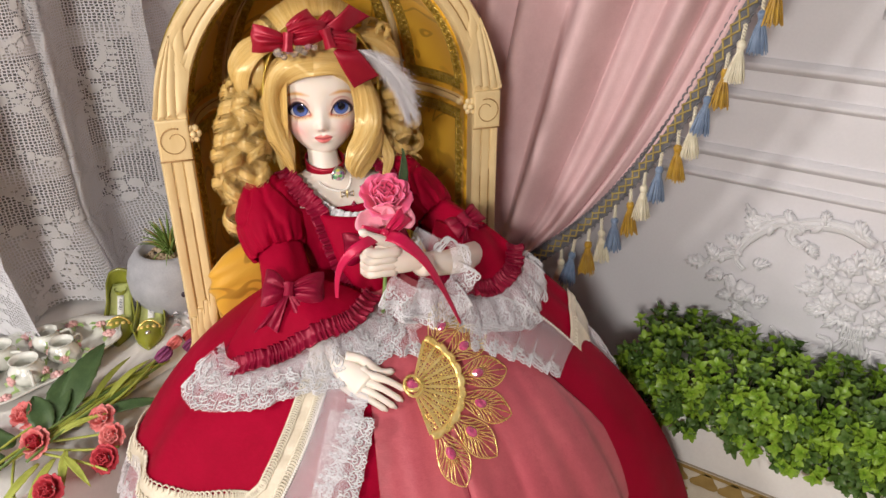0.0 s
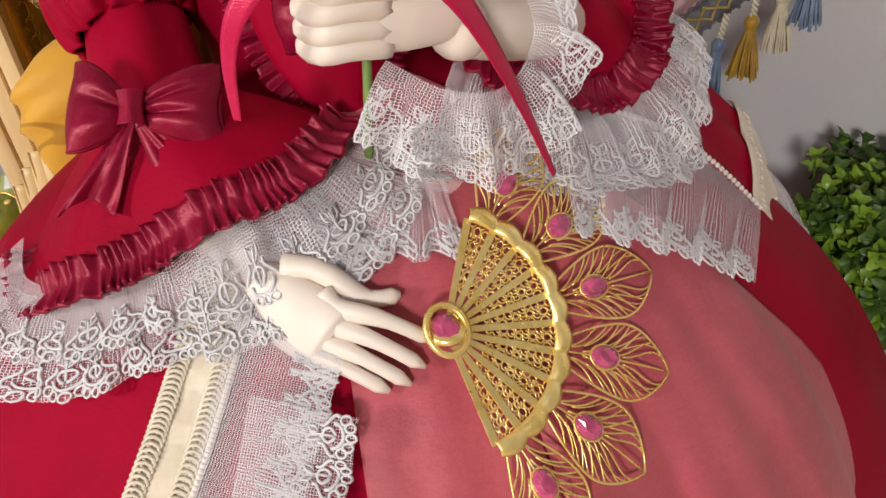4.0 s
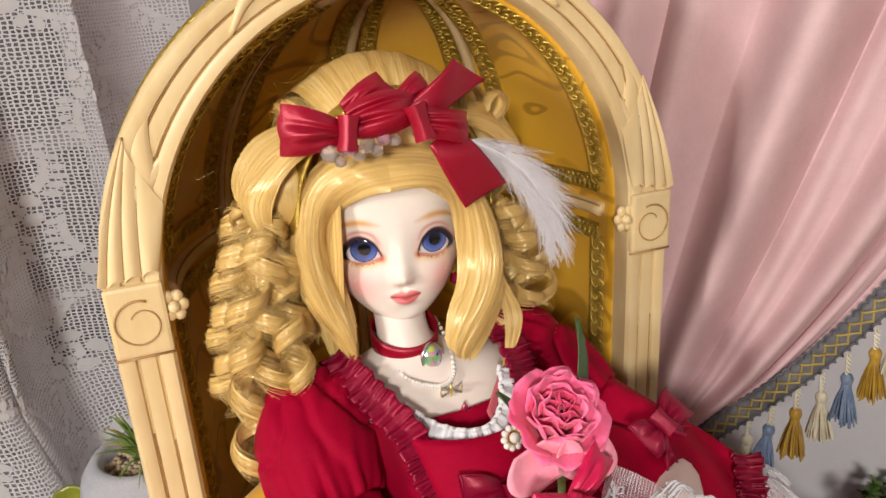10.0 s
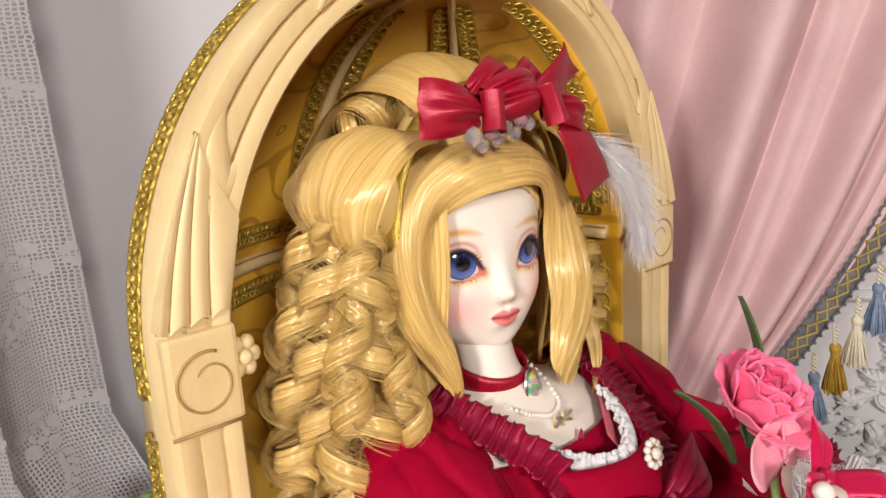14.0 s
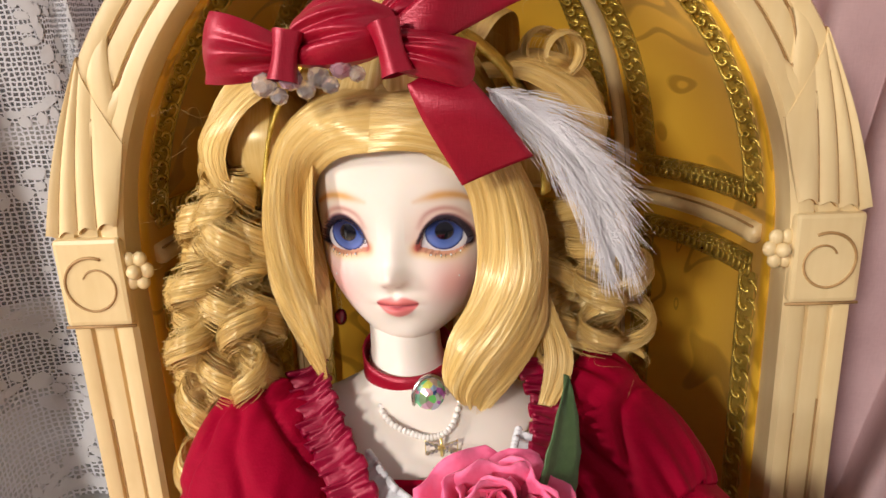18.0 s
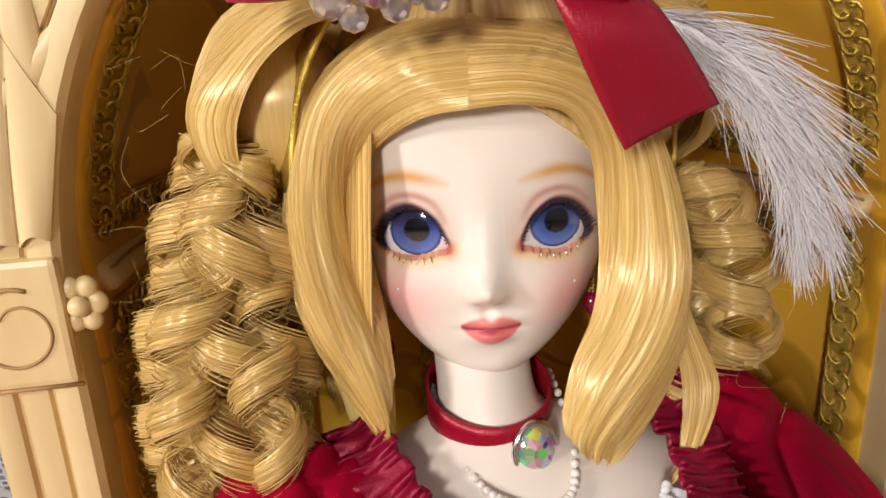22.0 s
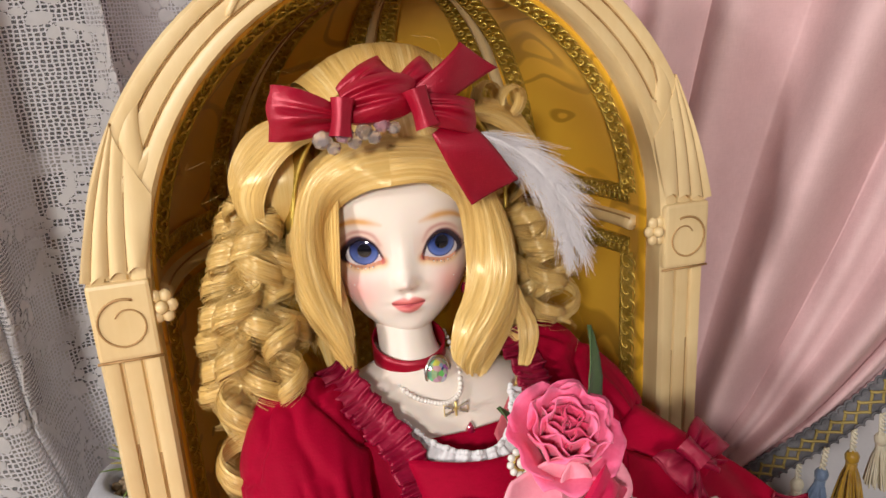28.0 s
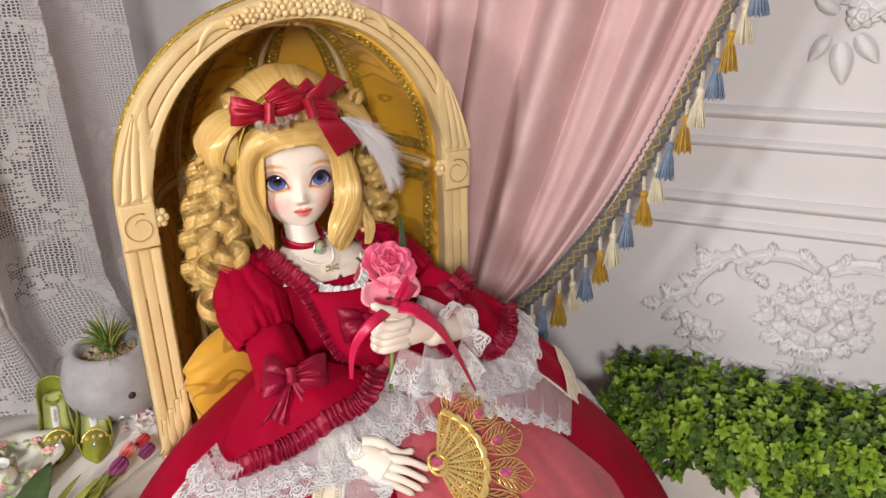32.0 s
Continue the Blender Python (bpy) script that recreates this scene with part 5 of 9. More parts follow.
def makeup_and_shade(x, z):
    """The painted colours of the doll's face, a slight nostril shadow among them."""
    c = RESIN
    ax = abs(x)
    c = blend(c, (0.86, 0.40, 0.39), 0.80 * math.exp(-((ax - 0.0172) / 0.0072) ** 2 - ((z + 0.0205) / 0.0080) ** 2))
    c = blend(c, (0.86, 0.56, 0.46), 0.30 * gauss(x, z, 0, -0.0180, 0.0040, 0.0022) + 0.25 * gauss(x, z, 0, -0.0395, 0.007, 0.003))
    # Slight nose shadow put into the colour as two nostril dots.
    c = blend(c, (0.40, 0.16, 0.12), 0.55 * gauss(ax, z, 0.0019, -0.0196, 0.0008, 0.0005))
    if -0.016 < z < 0.010 and 0.004 < ax < 0.026:
        d, k = near(RIM, ax, z)
        up = step(-0.0088, -0.0055, z)
        c = blend(c, (0.80, 0.46, 0.36), 0.50 * up * math.exp(-(d / 0.0042) ** 2))
        c = blend(c, (0.84, 0.52, 0.20), 0.75 * (1 - up) * math.exp(-((d - 0.0006) / 0.0014) ** 2))
        c = blend(c, (0.56, 0.13, 0.10), 0.70 * (1 - up) * math.exp(-(d / 0.00055) ** 2) + 0.75 * math.exp(-((ax - 0.0068) / 0.0012) ** 2 - ((z + 0.0087) / 0.0014) ** 2))
        dc, kc = near(CREASE, ax, z)
        c = blend(c, (0.52, 0.17, 0.14), 0.75 * math.exp(-(dc / 0.00075) ** 2) * math.sin(math.pi * (0.08 + 0.84 * kc)) ** 0.7)
        wl = lerp(0.0005, 0.0020, step(0.0082, 0.0185, ax))
        low = lerp(-0.0074, -0.0096, step(0.0172, 0.0195, ax))
        wing = step(low - 0.0012, low + 0.0008, z)
        c = blend(c, (0.30, 0.06, 0.09), 0.75 * wing * (1 - step(wl * 1.0, wl * 1.0 + 0.0007, d)))
        c = blend(c, (0.030, 0.020, 0.040), 0.97 * wing * (1 - step(wl * 0.75, wl * 0.75 + 0.0006, d)))
        db, kb = near(BROW, ax, z)
        wb = 0.00135 * math.sin(math.pi * (0.10 + 0.86 * kb)) ** 0.6
        c = blend(c, (0.72, 0.36, 0.09), 0.95 * math.exp(-(db / max(0.0003, wb)) ** 2) * (0.35 + 0.65 * step(0.0, 0.4, kb)))
    if -0.032 < z < -0.020 and ax < 0.009:
        xm = x - 0.0006
        zm = -0.0265 + 0.0011 * (xm / 0.0066) ** 2 - 0.0003 * math.exp(-(xm / 0.0012) ** 2)
        k = max(0.0, 1 - (xm / 0.0062) ** 2)
        top = zm + 0.0034 * k ** 0.85 - 0.0006 * math.exp(-(xm / 0.0012) ** 2)
        bot = zm - 0.0033 * k ** 0.8
        m = step(bot - 0.0005, bot + 0.0006, z) * (1 - step(top - 0.0005, top + 0.0005, z)) * step(0.0, 0.10, k)
        c = blend(c, (0.80, 0.20, 0.19), 0.95 * m)
        c = blend(c, (0.56, 0.07, 0.10), 0.65 * m * math.exp(-((z - zm) / 0.0011) ** 2))
        c = blend(c, (0.26, 0.035, 0.05), 0.9 * math.exp(-((z - zm) / 0.00026) ** 2) * step(0.0, 0.12, k))
    return c


def face_pt(u, v):
    z = lerp(-0.0420, 0.0455, 0.72 * v + 0.28 * (0.5 - 0.5 * math.cos(math.pi * v)))
    s = 2 * u - 1
    w = fair(z, HZ, HW)
    x = w * (0.62 * s + 0.38 * math.sin(math.pi * s / 2))
    f = face_depth(x * 0.9998, z) if abs(s) < 0.9999 else 0.0
    if -0.0112 < z < 0.0 and 0.0066 < abs(x) < 0.0216 and in_rim(abs(x), z):
        f = min(f, eye_depth(math.copysign(1, x), x, z) - 0.0010)
    paint[len(body.v)] = makeup_and_shade(x, z)
    return hd(x, max(f, 0.0), z)


body.grid(face_pt, 200, 240, mi=0)
body.grid(lambda u, v: (lambda z: hd(fair(z, HZ, HW) * math.cos(math.pi * u), -fair(z, HZ, HB) * math.sin(math.pi * u), z))(lerp(-0.0420, 0.0455, 0.72 * v + 0.28 * (0.5 - 0.5 * math.cos(math.pi * v)))), 48, 80, mi=0)

EYE, LASH, DOT = 1, 2, 3
for sx in (-1, 1):
    ix, iz = (-0.0134, -0.0057) if sx < 0 else (0.0141, -0.0052)

    def eye_pt(u, v):
        q = u * 72
        i = int(q) % 72
        rx, rz = lerp(RIM[i][0], RIM[(i + 1) % 72][0], q - int(q)) * sx, lerp(RIM[i][1], RIM[(i + 1) % 72][1], q - int(q))
        x, z = lerp(ix, rx, v * 1.03), lerp(iz, rz, v * 1.03)
        r = math.hypot(x - ix, z - iz)
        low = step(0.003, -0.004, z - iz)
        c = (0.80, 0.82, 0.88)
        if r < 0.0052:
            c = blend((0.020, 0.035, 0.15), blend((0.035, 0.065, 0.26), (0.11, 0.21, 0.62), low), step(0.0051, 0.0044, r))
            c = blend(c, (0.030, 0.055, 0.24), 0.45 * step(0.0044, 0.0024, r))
            # Iris print darkened towards the top: the upper lid's shade, painted in.
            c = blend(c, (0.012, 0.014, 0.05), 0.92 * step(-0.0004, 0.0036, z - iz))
        rp = math.hypot(x - ix - 0.0002, z - iz - 0.0005)
        c = blend(c, (0.004, 0.004, 0.008), step(0.0028, 0.0023, rp))
        c = blend(c, (0.62, 0.55, 0.58), 0.5 * step(0.8, 1.0, v) * (r > 0.0052))
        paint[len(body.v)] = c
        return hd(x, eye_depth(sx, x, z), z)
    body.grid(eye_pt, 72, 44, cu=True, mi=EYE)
    # lashes along the upper rim, short ones and tiny dots below
    upper = [p for p in RIM if p[1] > -0.0090 - 0.0 * p[0] and (p[1] > -0.0068 or p[0] < 0.0085 or p[0] > 0.0195)]
    upper = sorted(upper, key=lambda p: p[0])
    for i in range(34):
        k = 0.10 + 0.90 * i / 33
        q = k * (len(upper) - 1)
        p = upper[int(q)]
        le = 0.0030 * (0.30 + 0.70 * k) * (1.0 if i % 2 else 0.75)
        dx, dz = lerp(-0.25, 0.95, k), lerp(0.95, 0.35, k ** 2)
        tip = (p[0] + le * dx, p[1] + le * dz)
        mid = ((p[0] + tip[0]) / 2 + 0.0001, (p[1] + tip[1]) / 2 - 0.0002)
        body.tube([on_face(sx * p[0], p[1], 0.0003), on_face(sx * mid[0], mid[1], 0.0013), on_face(sx * tip[0], tip[1], 0.0030)], lambda t: 0.00024 * (1 - 0.7 * t), 4, mi=LASH)
    for i in range(11):
        p = RIM[36 + int(i * 2.6)] if 36 + int(i * 2.6) < 66 else RIM[65]
        body.tube([on_face(sx * p[0], p[1], 0.0002), on_face(sx * (p[0] + (p[0] - 0.0138) * 0.10), p[1] - 0.0011, 0.0006)], lambda t: 0.00010 * (1 - 0.7 * t), 4, mi=LASH)
    for x in (0.0108, 0.0134, 0.0160, 0.0184):
        z = min(p[1] for p in RIM if abs(p[0] - x) < 0.0005) - 0.0004
        body.ball(on_face(sx * x, z, 0.0003), 0.00030, 8, 6, mi=DOT)
    body.ball(on_face(sx * 0.0178, -0.0180, 0.0000), 0.00032, 8, 6, mi=DOT)

# neck, chest, shoulders
NK = [(-0.0155, 0.008, 0.344, 0.0118, 0.0112), (-0.0152, 0.0125, 0.331, 0.0114, 0.0110), (-0.0148, 0.0158, 0.319, 0.0116, 0.0114), (-0.0135, 0.0175, 0.3125, 0.0140, 0.0130), (-0.0110, 0.018, 0.3075, 0.026, 0.0165),
      (-0.0090, 0.019, 0.300, 0.042, 0.0215), (-0.006, 0.023, 0.286, 0.046, 0.0280), (-0.003, 0.032, 0.270, 0.039, 0.0310), (0.0, 0.042, 0.250, 0.033, 0.028), (0.0, 0.046, 0.235, 0.034, 0.027), (0.0, 0.05, 0.20, 0.046, 0.034)]
nk = [spline([(n[0], n[1], n[2]) for n in NK], 40), spline([(n[3], n[4], 0) for n in NK], 40)]


def torso(u, v, grow=0.0):
    c, r = at(nk[0], v), at(nk[1], v)
    a = 2 * math.pi * u
    return P(c.x + (r.x + grow) * math.sin(a), c.y + (r.y + grow) * math.cos(a) * (1.0 if math.cos(a) > 0 else 0.8), c.z)


body.grid(torso, 48, 40, cu=True)


def finger(pts, r0, r1):
    body.tube(spline(pts, 10), lambda t: lerp(r0, r1, t) * (1.0 + 0.10 * math.cos(t * 12.5)) * math.sqrt(max(0.05, 1 - max(0, (t - 0.86) / 0.15) ** 2)), 10)


def palm(rows):
    """rows of (centre, half width vector, half thickness vector)."""
    n = len(rows) - 1
    body.grid(lambda u, v: (lambda i, f: (lambda c, w, t: c + w * math.copysign(abs(math.cos(2 * math.pi * v)) ** 0.75, math.cos(2 * math.pi * v)) + t * math.sin(2 * math.pi * v))(*(rows[i][k].lerp(rows[min(i + 1, n)][k], f) for k in range(3))))(min(int(u * n), n - 1), u * n - min(int(u * n), n - 1)), n * 4, 20, cv=True)


# right arm (at the picture's left) resting on the skirt beside the fan
body.tube(spline([P(-0.058, 0.015, 0.290), P(-0.062, 0.055, 0.262), P(-0.060, 0.090, 0.240), P(-0.050, 0.120, 0.228), P(-0.040, 0.138, 0.2235)], 24), lambda t: lerp(0.0125, 0.0078, t), 16)
body.ball(P(-0.0395, 0.139, 0.2225), 0.0082, 14, 10)
D1, S1, N1 = P(0.030, 0.034, -0.027).normalized(), P(0.62, -0.10, 0.55).normalized(), P(0.2, 0.62, 0.72).normalized()
hb = P(-0.0380, 0.1485, 0.2215)
across = P(0.62, 0.12, 0.30).normalized()
along = P(0.50, 0.72, -0.36).normalized()
across = (across - along * across.dot(along)).normalized()
nrm = along.cross(across).normalized()
palm([(hb + along * d + P(0, 0, 0.002), across * w, nrm * t) for d, w, t in ((-0.004, 0.004, 0.004), (0.0, 0.0066, 0.0052), (0.008, 0.0082, 0.0050), (0.016, 0.0098, 0.0048), (0.021, 0.0102, 0.0043), (0.0245, 0.0098, 0.0036), (0.0260, 0.007, 0.002))])
finger([hb + along * 0.003 + across * 0.0070 + P(0, 0, 0.002), hb + along * 0.010 + across * 0.0130 + P(0, 0, 0.0005), P(-0.0125, 0.1605, 0.2185), P(-0.0025, 0.1615, 0.2175)], 0.0040, 0.0024)
tips = [P(0.0025, 0.1735, 0.2085), P(-0.0015, 0.1785, 0.2045), P(-0.0065, 0.1805, 0.2015), P(-0.0125, 0.1800, 0.2005)]
for k in range(4):
    b0 = hb + along * (0.0205 - 0.0010 * k) + across * (0.0082 - 0.0055 * k) + P(0, 0, 0.002)
    mid = b0.lerp(tips[k], 0.5) + P(0, 0.0015, 0.0022)
    finger([b0 - along * 0.004, b0 + along * 0.002, mid, tips[k]], 0.0032, 0.0021)

# left arm, raised, the hand closed round the stem
body.tube(spline([P(0.042, 0.015, 0.290), P(0.072, 0.045, 0.262), P(0.080, 0.085, 0.256), P(0.052, 0.120, 0.270), P(0.0290, 0.133, 0.2790)], 24), lambda t: lerp(0.0125, 0.0080, t), 16)
body.ball(P(0.0272, 0.1340, 0.2795), 0.0086, 14, 10)
hw = P(0.0240, 0.1360, 0.2850)
al = P(-0.970, 0.06, 0.20).normalized()
ac = P(0.20, 0.12, 0.95).normalized()
ac = (ac - al * ac.dot(al)).normalized()
nr = al.cross(ac).normalized()
palm([(hw + al * d, ac * w, nr * t) for d, w, t in ((-0.004, 0.004, 0.004), (0.0, 0.0074, 0.0064), (0.006, 0.0086, 0.0074), (0.012, 0.0098, 0.0080), (0.019, 0.0106, 0.0080), (0.026, 0.0104, 0.0074), (0.0315, 0.0090, 0.0056), (0.0340, 0.006, 0.002))])
for k in range(4):
    b0 = hw + al * (0.0275 - 0.0010 * abs(k - 1)) + ac * (0.0074 - 0.0050 * k) + P(0, 0.002, 0)
    finger([b0 + P(0.008, 0.0015, -0.001), b0 + P(-0.0010, 0.0044, 0.0003), b0 + P(-0.0085, 0.0036, 0.0006), b0 + P(-0.0115, -0.0020, 0.0006), b0 + P(-0.0070, -0.0080, 0)], 0.0037, 0.0031)
finger([hw + al * 0.016 + ac * 0.0080, hw + al * 0.026 + ac * 0.0125, hw + al * 0.037 + ac * 0.0165, hw + al * 0.0460 + ac * 0.0205], 0.0040, 0.0026)


def resin_paint(name, rough, coat, sub):
    """Cast resin with the painted colours of the face, lid shade on the irises included."""
    m, nt, links, b = nodes_of(name)
    tc = nt.new("ShaderNodeTexCoord")
    at_node = nt.new("ShaderNodeAttribute")
    at_node.attribute_name = "makeup_and_shade"
    n = noise_node(nt, links, tc.outputs["Object"], 14.0, 3.0)
    tone = ramp_node(nt, links, n.outputs["Fac"], [(0.3, (0.97, 0.96, 0.95)), (0.7, (1.0, 1.0, 1.0))])
    mx = nt.new("ShaderNodeMix")
    mx.data_type, mx.blend_type = "RGBA", "MULTIPLY"
    mx.inputs["Factor"].default_value = 1.0
    links.new(at_node.outputs["Color"], mx.inputs[6])
    links.new(tone.outputs["Color"], mx.inputs[7])
    links.new(mx.outputs[2], b.inputs["Base Color"])
    b.inputs["Roughness"].default_value = rough
    b.inputs["Coat Weight"].default_value, b.inputs["Coat Roughness"].default_value = coat, 0.02
    b.inputs["Subsurface Weight"].default_value = sub
    b.inputs["Subsurface Radius"].default_value = (0.004, 0.002, 0.0012)
    if sub:
        fine = noise_node(nt, links, tc.outputs["Object"], 1800.0, 2.0)
        bn = bump_node(nt, links, fine.outputs["Fac"], 0.04, 0.0002)
        links.new(bn.outputs["Normal"], b.inputs["Normal"])
    return m


LASHM = mat("lash_dark", (0.020, 0.012, 0.022), (0.04, 0.025, 0.04), 0.6, scale=200, bump=0)
DOTM = mat("white_pearl_dot", (0.85, 0.83, 0.83), (0.90, 0.88, 0.88), 0.2, scale=200, bump=0)
doll = part("doll", body, [resin_paint("painted_resin", 0.42, 0.0, 0.10), resin_paint("glass_eye", 0.10, 1.0, 0.0), LASHM, DOTM])
colours = doll.data.color_attributes.new("makeup_and_shade", "FLOAT_COLOR", "POINT")
values = []
for i in range(len(body.v)):
    values += [*paint.get(i, RESIN), 1.0]
colours.data.foreach_set("color", values)
doll.matrix_basis = SEAT
tagged(doll, "pale resin doll with blue eyes seated in the chair", "doll")

# ---- the dress ----
dress = thing("doll_dress", "red rococo doll dress with ruffles, lace and a pink underskirt", "dress", SEAT)
SV0, SH = 0.055, 0.245
SA = [-180, -120, -90, -60, -30, 0, 30, 60, 90, 120, 180]
SR = [0.10, 0.16, 0.215, 0.235, 0.225, 0.215, 0.225, 0.245, 0.255, 0.18, 0.10]


def skirt(a, s, g=0.0, folds=1.0):
    """a: degrees from the front to the right; s: 0 at the waist, 1 on the table."""
    R = interp(a, SA, SR) + g
    k = math.sin(min(1.0, s) * math.pi / 2)
    r = R * k
    r += folds * k * k * (0.0045 * math.sin(radians(a) * 11 + 0.6) + 0.0028 * math.sin(radians(a) * 23 + 1.9 + 2 * s))
    z = (SH + g * 0.5) * max(0.0, 1 - k * k) ** 0.606 + 0.003
    u, v = r * math.sin(radians(a)), SV0 + r * math.cos(radians(a))
    if abs(u) > 0.09 and v < 0.010:
        v = 0.010 + (v - 0.010) * 0.05
    return P(u, v, z)


def skirt_n(a, s, g=0.0):
    d1 = skirt(a + 0.8, s, g) - skirt(a - 0.8, s, g)
    d2 = skirt(a, min(0.99, s + 0.01), g) - skirt(a, max(0.01, s - 0.01), g)
    n = d1.cross(d2)
    n = n.normalized() if n.length > 1e-12 else Vector((0, 0, 1))
    return n if n.dot(P(0, SV0, 0.05) - skirt(a, s, g)) < 0 else -n


part("red_skirt", Geo().grid(lambda u, v: skirt(lerp(-112, 112, u), v, 0.034 * v ** 2 * math.exp(-((lerp(-112, 112, u) - 70) / 14) ** 2)), 170, 40), RED, dress, "red cotton floor-length skirt", thick=0.001)


def pink_a(s):
    return lerp(-11.5, -8.5, s), interp(s, [0, 0.39, 0.55, 0.78, 1.0], [40, 47, 53.5, 60.0, 63.0])


def pink_pt2(u, v):
    a0, a1 = pink_a(v)
    a = lerp(a0, a1, u)
    p = skirt(a, v, 0.004, 0.8) + skirt_n(a, v) * (0.0035 * v * v * (0.6 * math.sin(a * 0.42 + 1.5 * v) + 0.4 * math.sin(a * 0.93 + 2)))
    seam = 0.0022 * math.exp(-((a - 10.5) / 0.7) ** 2) + 0.0018 * math.exp(-((a - 24) / 0.9) ** 2) * v
    return p - skirt_n(a, v) * seam


part("underskirt", Geo().grid(pink_pt2, 110, 50), ROSEPINK, dress, "rose pink taffeta front panel", thick=0.001)
part("seam", Geo().tube([pink_pt2((10.5 - pink_a(v)[0]) / (pink_a(v)[1] - pink_a(v)[0]), v) + skirt_n(10.5, v) * 0.0007 for v in [0.10 + 0.9 * i / 40 for i in range(41)]], 0.0005, 4), WINE, dress)

# overskirt on the right arm's side: red with a cream band, pearls and lace
HEM_A = [-116, -95, -74, -54, -42, -36, -31.5, -29, -27, -25.5, -24, -22.5]
HEM_S = [0.68, 0.650, 0.615, 0.580, 0.563, 0.548, 0.510, 0.455, 0.405, 0.36, 0.31, 0.25]


def og(a):
    return interp(a, [-110, -80, -50, -20], [0.004, 0.005, 0.004, 0.003])


def over_pt(u, v):
    a = lerp(-116, -22.5, 1 - (1 - u) ** 1.35)
    s = v * interp(a, HEM_A, HEM_S)
    return skirt(a, s, og(a), 1.1)


part("overskirt", Geo().grid(over_pt, 110, 40), RED, dress, "red cotton open overskirt", thick=0.0012)


def edge_curve(pts, nrm, inward_to):
    """Frames along an edge: point, tangent, outward normal of the cloth, direction into the cloth."""
    out = []
    k = len(pts)
    for i in range(k):
        d = (pts[min(i + 1, k - 1)] - pts[max(i - 1, 0)]).normalized()
        n = nrm[i] - d * nrm[i].dot(d)
        n.normalize()
        s = d.cross(n)
        if s.dot(inward_to - pts[i]) < 0:
            s = -s
        out.append((pts[i], d, n, s))
    return out


def fr_at(fr, t):
    x = max(0.0, min(1.0, t)) * (len(fr) - 1)
    i = min(int(x), len(fr) - 2)
    return [fr[i][k].lerp(fr[i + 1][k], x - i) for k in range(4)]


def length_of(fr):
    return sum((fr[i + 1][0] - fr[i][0]).length for i in range(len(fr) - 1))


def band(fr, w, lift, wob=0.0):
    return Geo().grid(lambda u, v: (lambda f: f[0] + f[3] * (w * v) + f[2] * (lift + wob * math.sin(u * 90 + 5 * v) * math.sin(math.pi * v)))(fr_at(fr, u)), len(fr) * 2, 6)


def pearls(fr, off, r, gap, lift):
    g = Geo()
    n = int(length_of(fr) / gap)
    for i in range(n):
        f = fr_at(fr, (i + 0.5) / n)
        g.ball(f[0] + f[3] * off + f[2] * lift, r, 7, 5)
    return g


def loop_braid(fr, off, w, gap, r, lift):
    g = Geo()
    n = int(length_of(fr) / gap)
    pts = []
    for i in range(n * 8 + 1):
        f = fr_at(fr, i / (n * 8))
        a = 2 * math.pi * i / 8
        pts.append(f[0] + f[3] * (off + w * 0.5 * math.cos(a)) + f[1] * (w * 0.42 * math.sin(a)) + f[2] * (lift + 0.0004 * math.sin(a)))
    g.tube(pts, r, 4, caps=False)
    return g


def lace_motifs(f, length, depth, r=0.00042, gap=0.0128, lift=0.0007, rows=1):
    """Corded lace worked on a ruffle f(u, v), v = 1 at its free edge: scallops of little rings, heart scrolls and sprays."""
    g = Geo()
    n = max(2, int(length / gap))

    def m(u, v):
        u, v = min(1.0, max(0.0, u)), max(0.0, min(1.02, v))
        p = f(u, v)
        e = 0.004
        a = f(min(1, u + e), v) - f(max(0, u - e), v)
        b = f(u, min(1.02, v + 0.03)) - f(u, max(0, v - 0.03))
        nn = a.cross(b)
        return p + (nn.normalized() * lift if nn.length > 1e-14 else Vector((0, 0, 0)))
    for i in range(n):
        u0, du = (i + 0.5) / n, 1.0 / n
        vy = 0.75 / depth
        rw = 0.0022

        def ring(cx, cy, rx, ry, k=9, rr=r):
            g.tube([m(u0 + (cx + rx * math.cos(2 * math.pi * j / k)) * du / 0.017, 1 - (cy + ry * math.sin(2 * math.pi * j / k)) * vy) for j in range(k)], rr, 4, closed=True)
        for k in range(5):
            a = math.pi * (k + 0.5) / 5
            ring(0.0066 * math.cos(a), 0.0052 - 0.0040 * math.sin(a), 0.0017, 0.0019)
        arc = [m(u0 + 0.0050 * math.cos(math.pi * j / 10) * du / 0.017, 1 - (0.0078 - 0.0038 * math.sin(math.pi * j / 10)) * vy) for j in range(11)]
        g.tube(arc, r * 1.3, 4)
        for sx in (-1, 1):
            sp = [(sx * (0.0004 + 0.0030 * math.sin(t * 4.2) * (1 - 0.35 * t)), 0.0068 + 0.0075 * t - 0.0030 * max(0, t - 0.6) * 2.2) for t in [j / 10 for j in range(11)]]
            g.tube([m(u0 + x * du / 0.017, 1 - y * vy) for x, y in sp], r * 1.2, 4)
            sp = [(sx * (0.0072 - 0.0030 * t + 0.0012 * math.sin(t * 6)), 0.0062 + 0.0066 * t) for t in [j / 8 for j in range(9)]]
            g.tube([m(u0 + x * du / 0.017, 1 - y * vy) for x, y in sp], r * 1.2, 4)
            leafp = [(sx * 0.0005, 0.0128), (sx * 0.0028, 0.0145), (sx * 0.0030, 0.0172), (sx * 0.0008, 0.0160)]
            g.tube([m(u0 + x * du / 0.017, 1 - y * vy) for x, y in leafp], r, 4, closed=True)
        g.tube([m(u0, 1 - y * vy) for y in (0.0075, 0.0100, 0.0130, 0.0160)], r, 4)
    return g


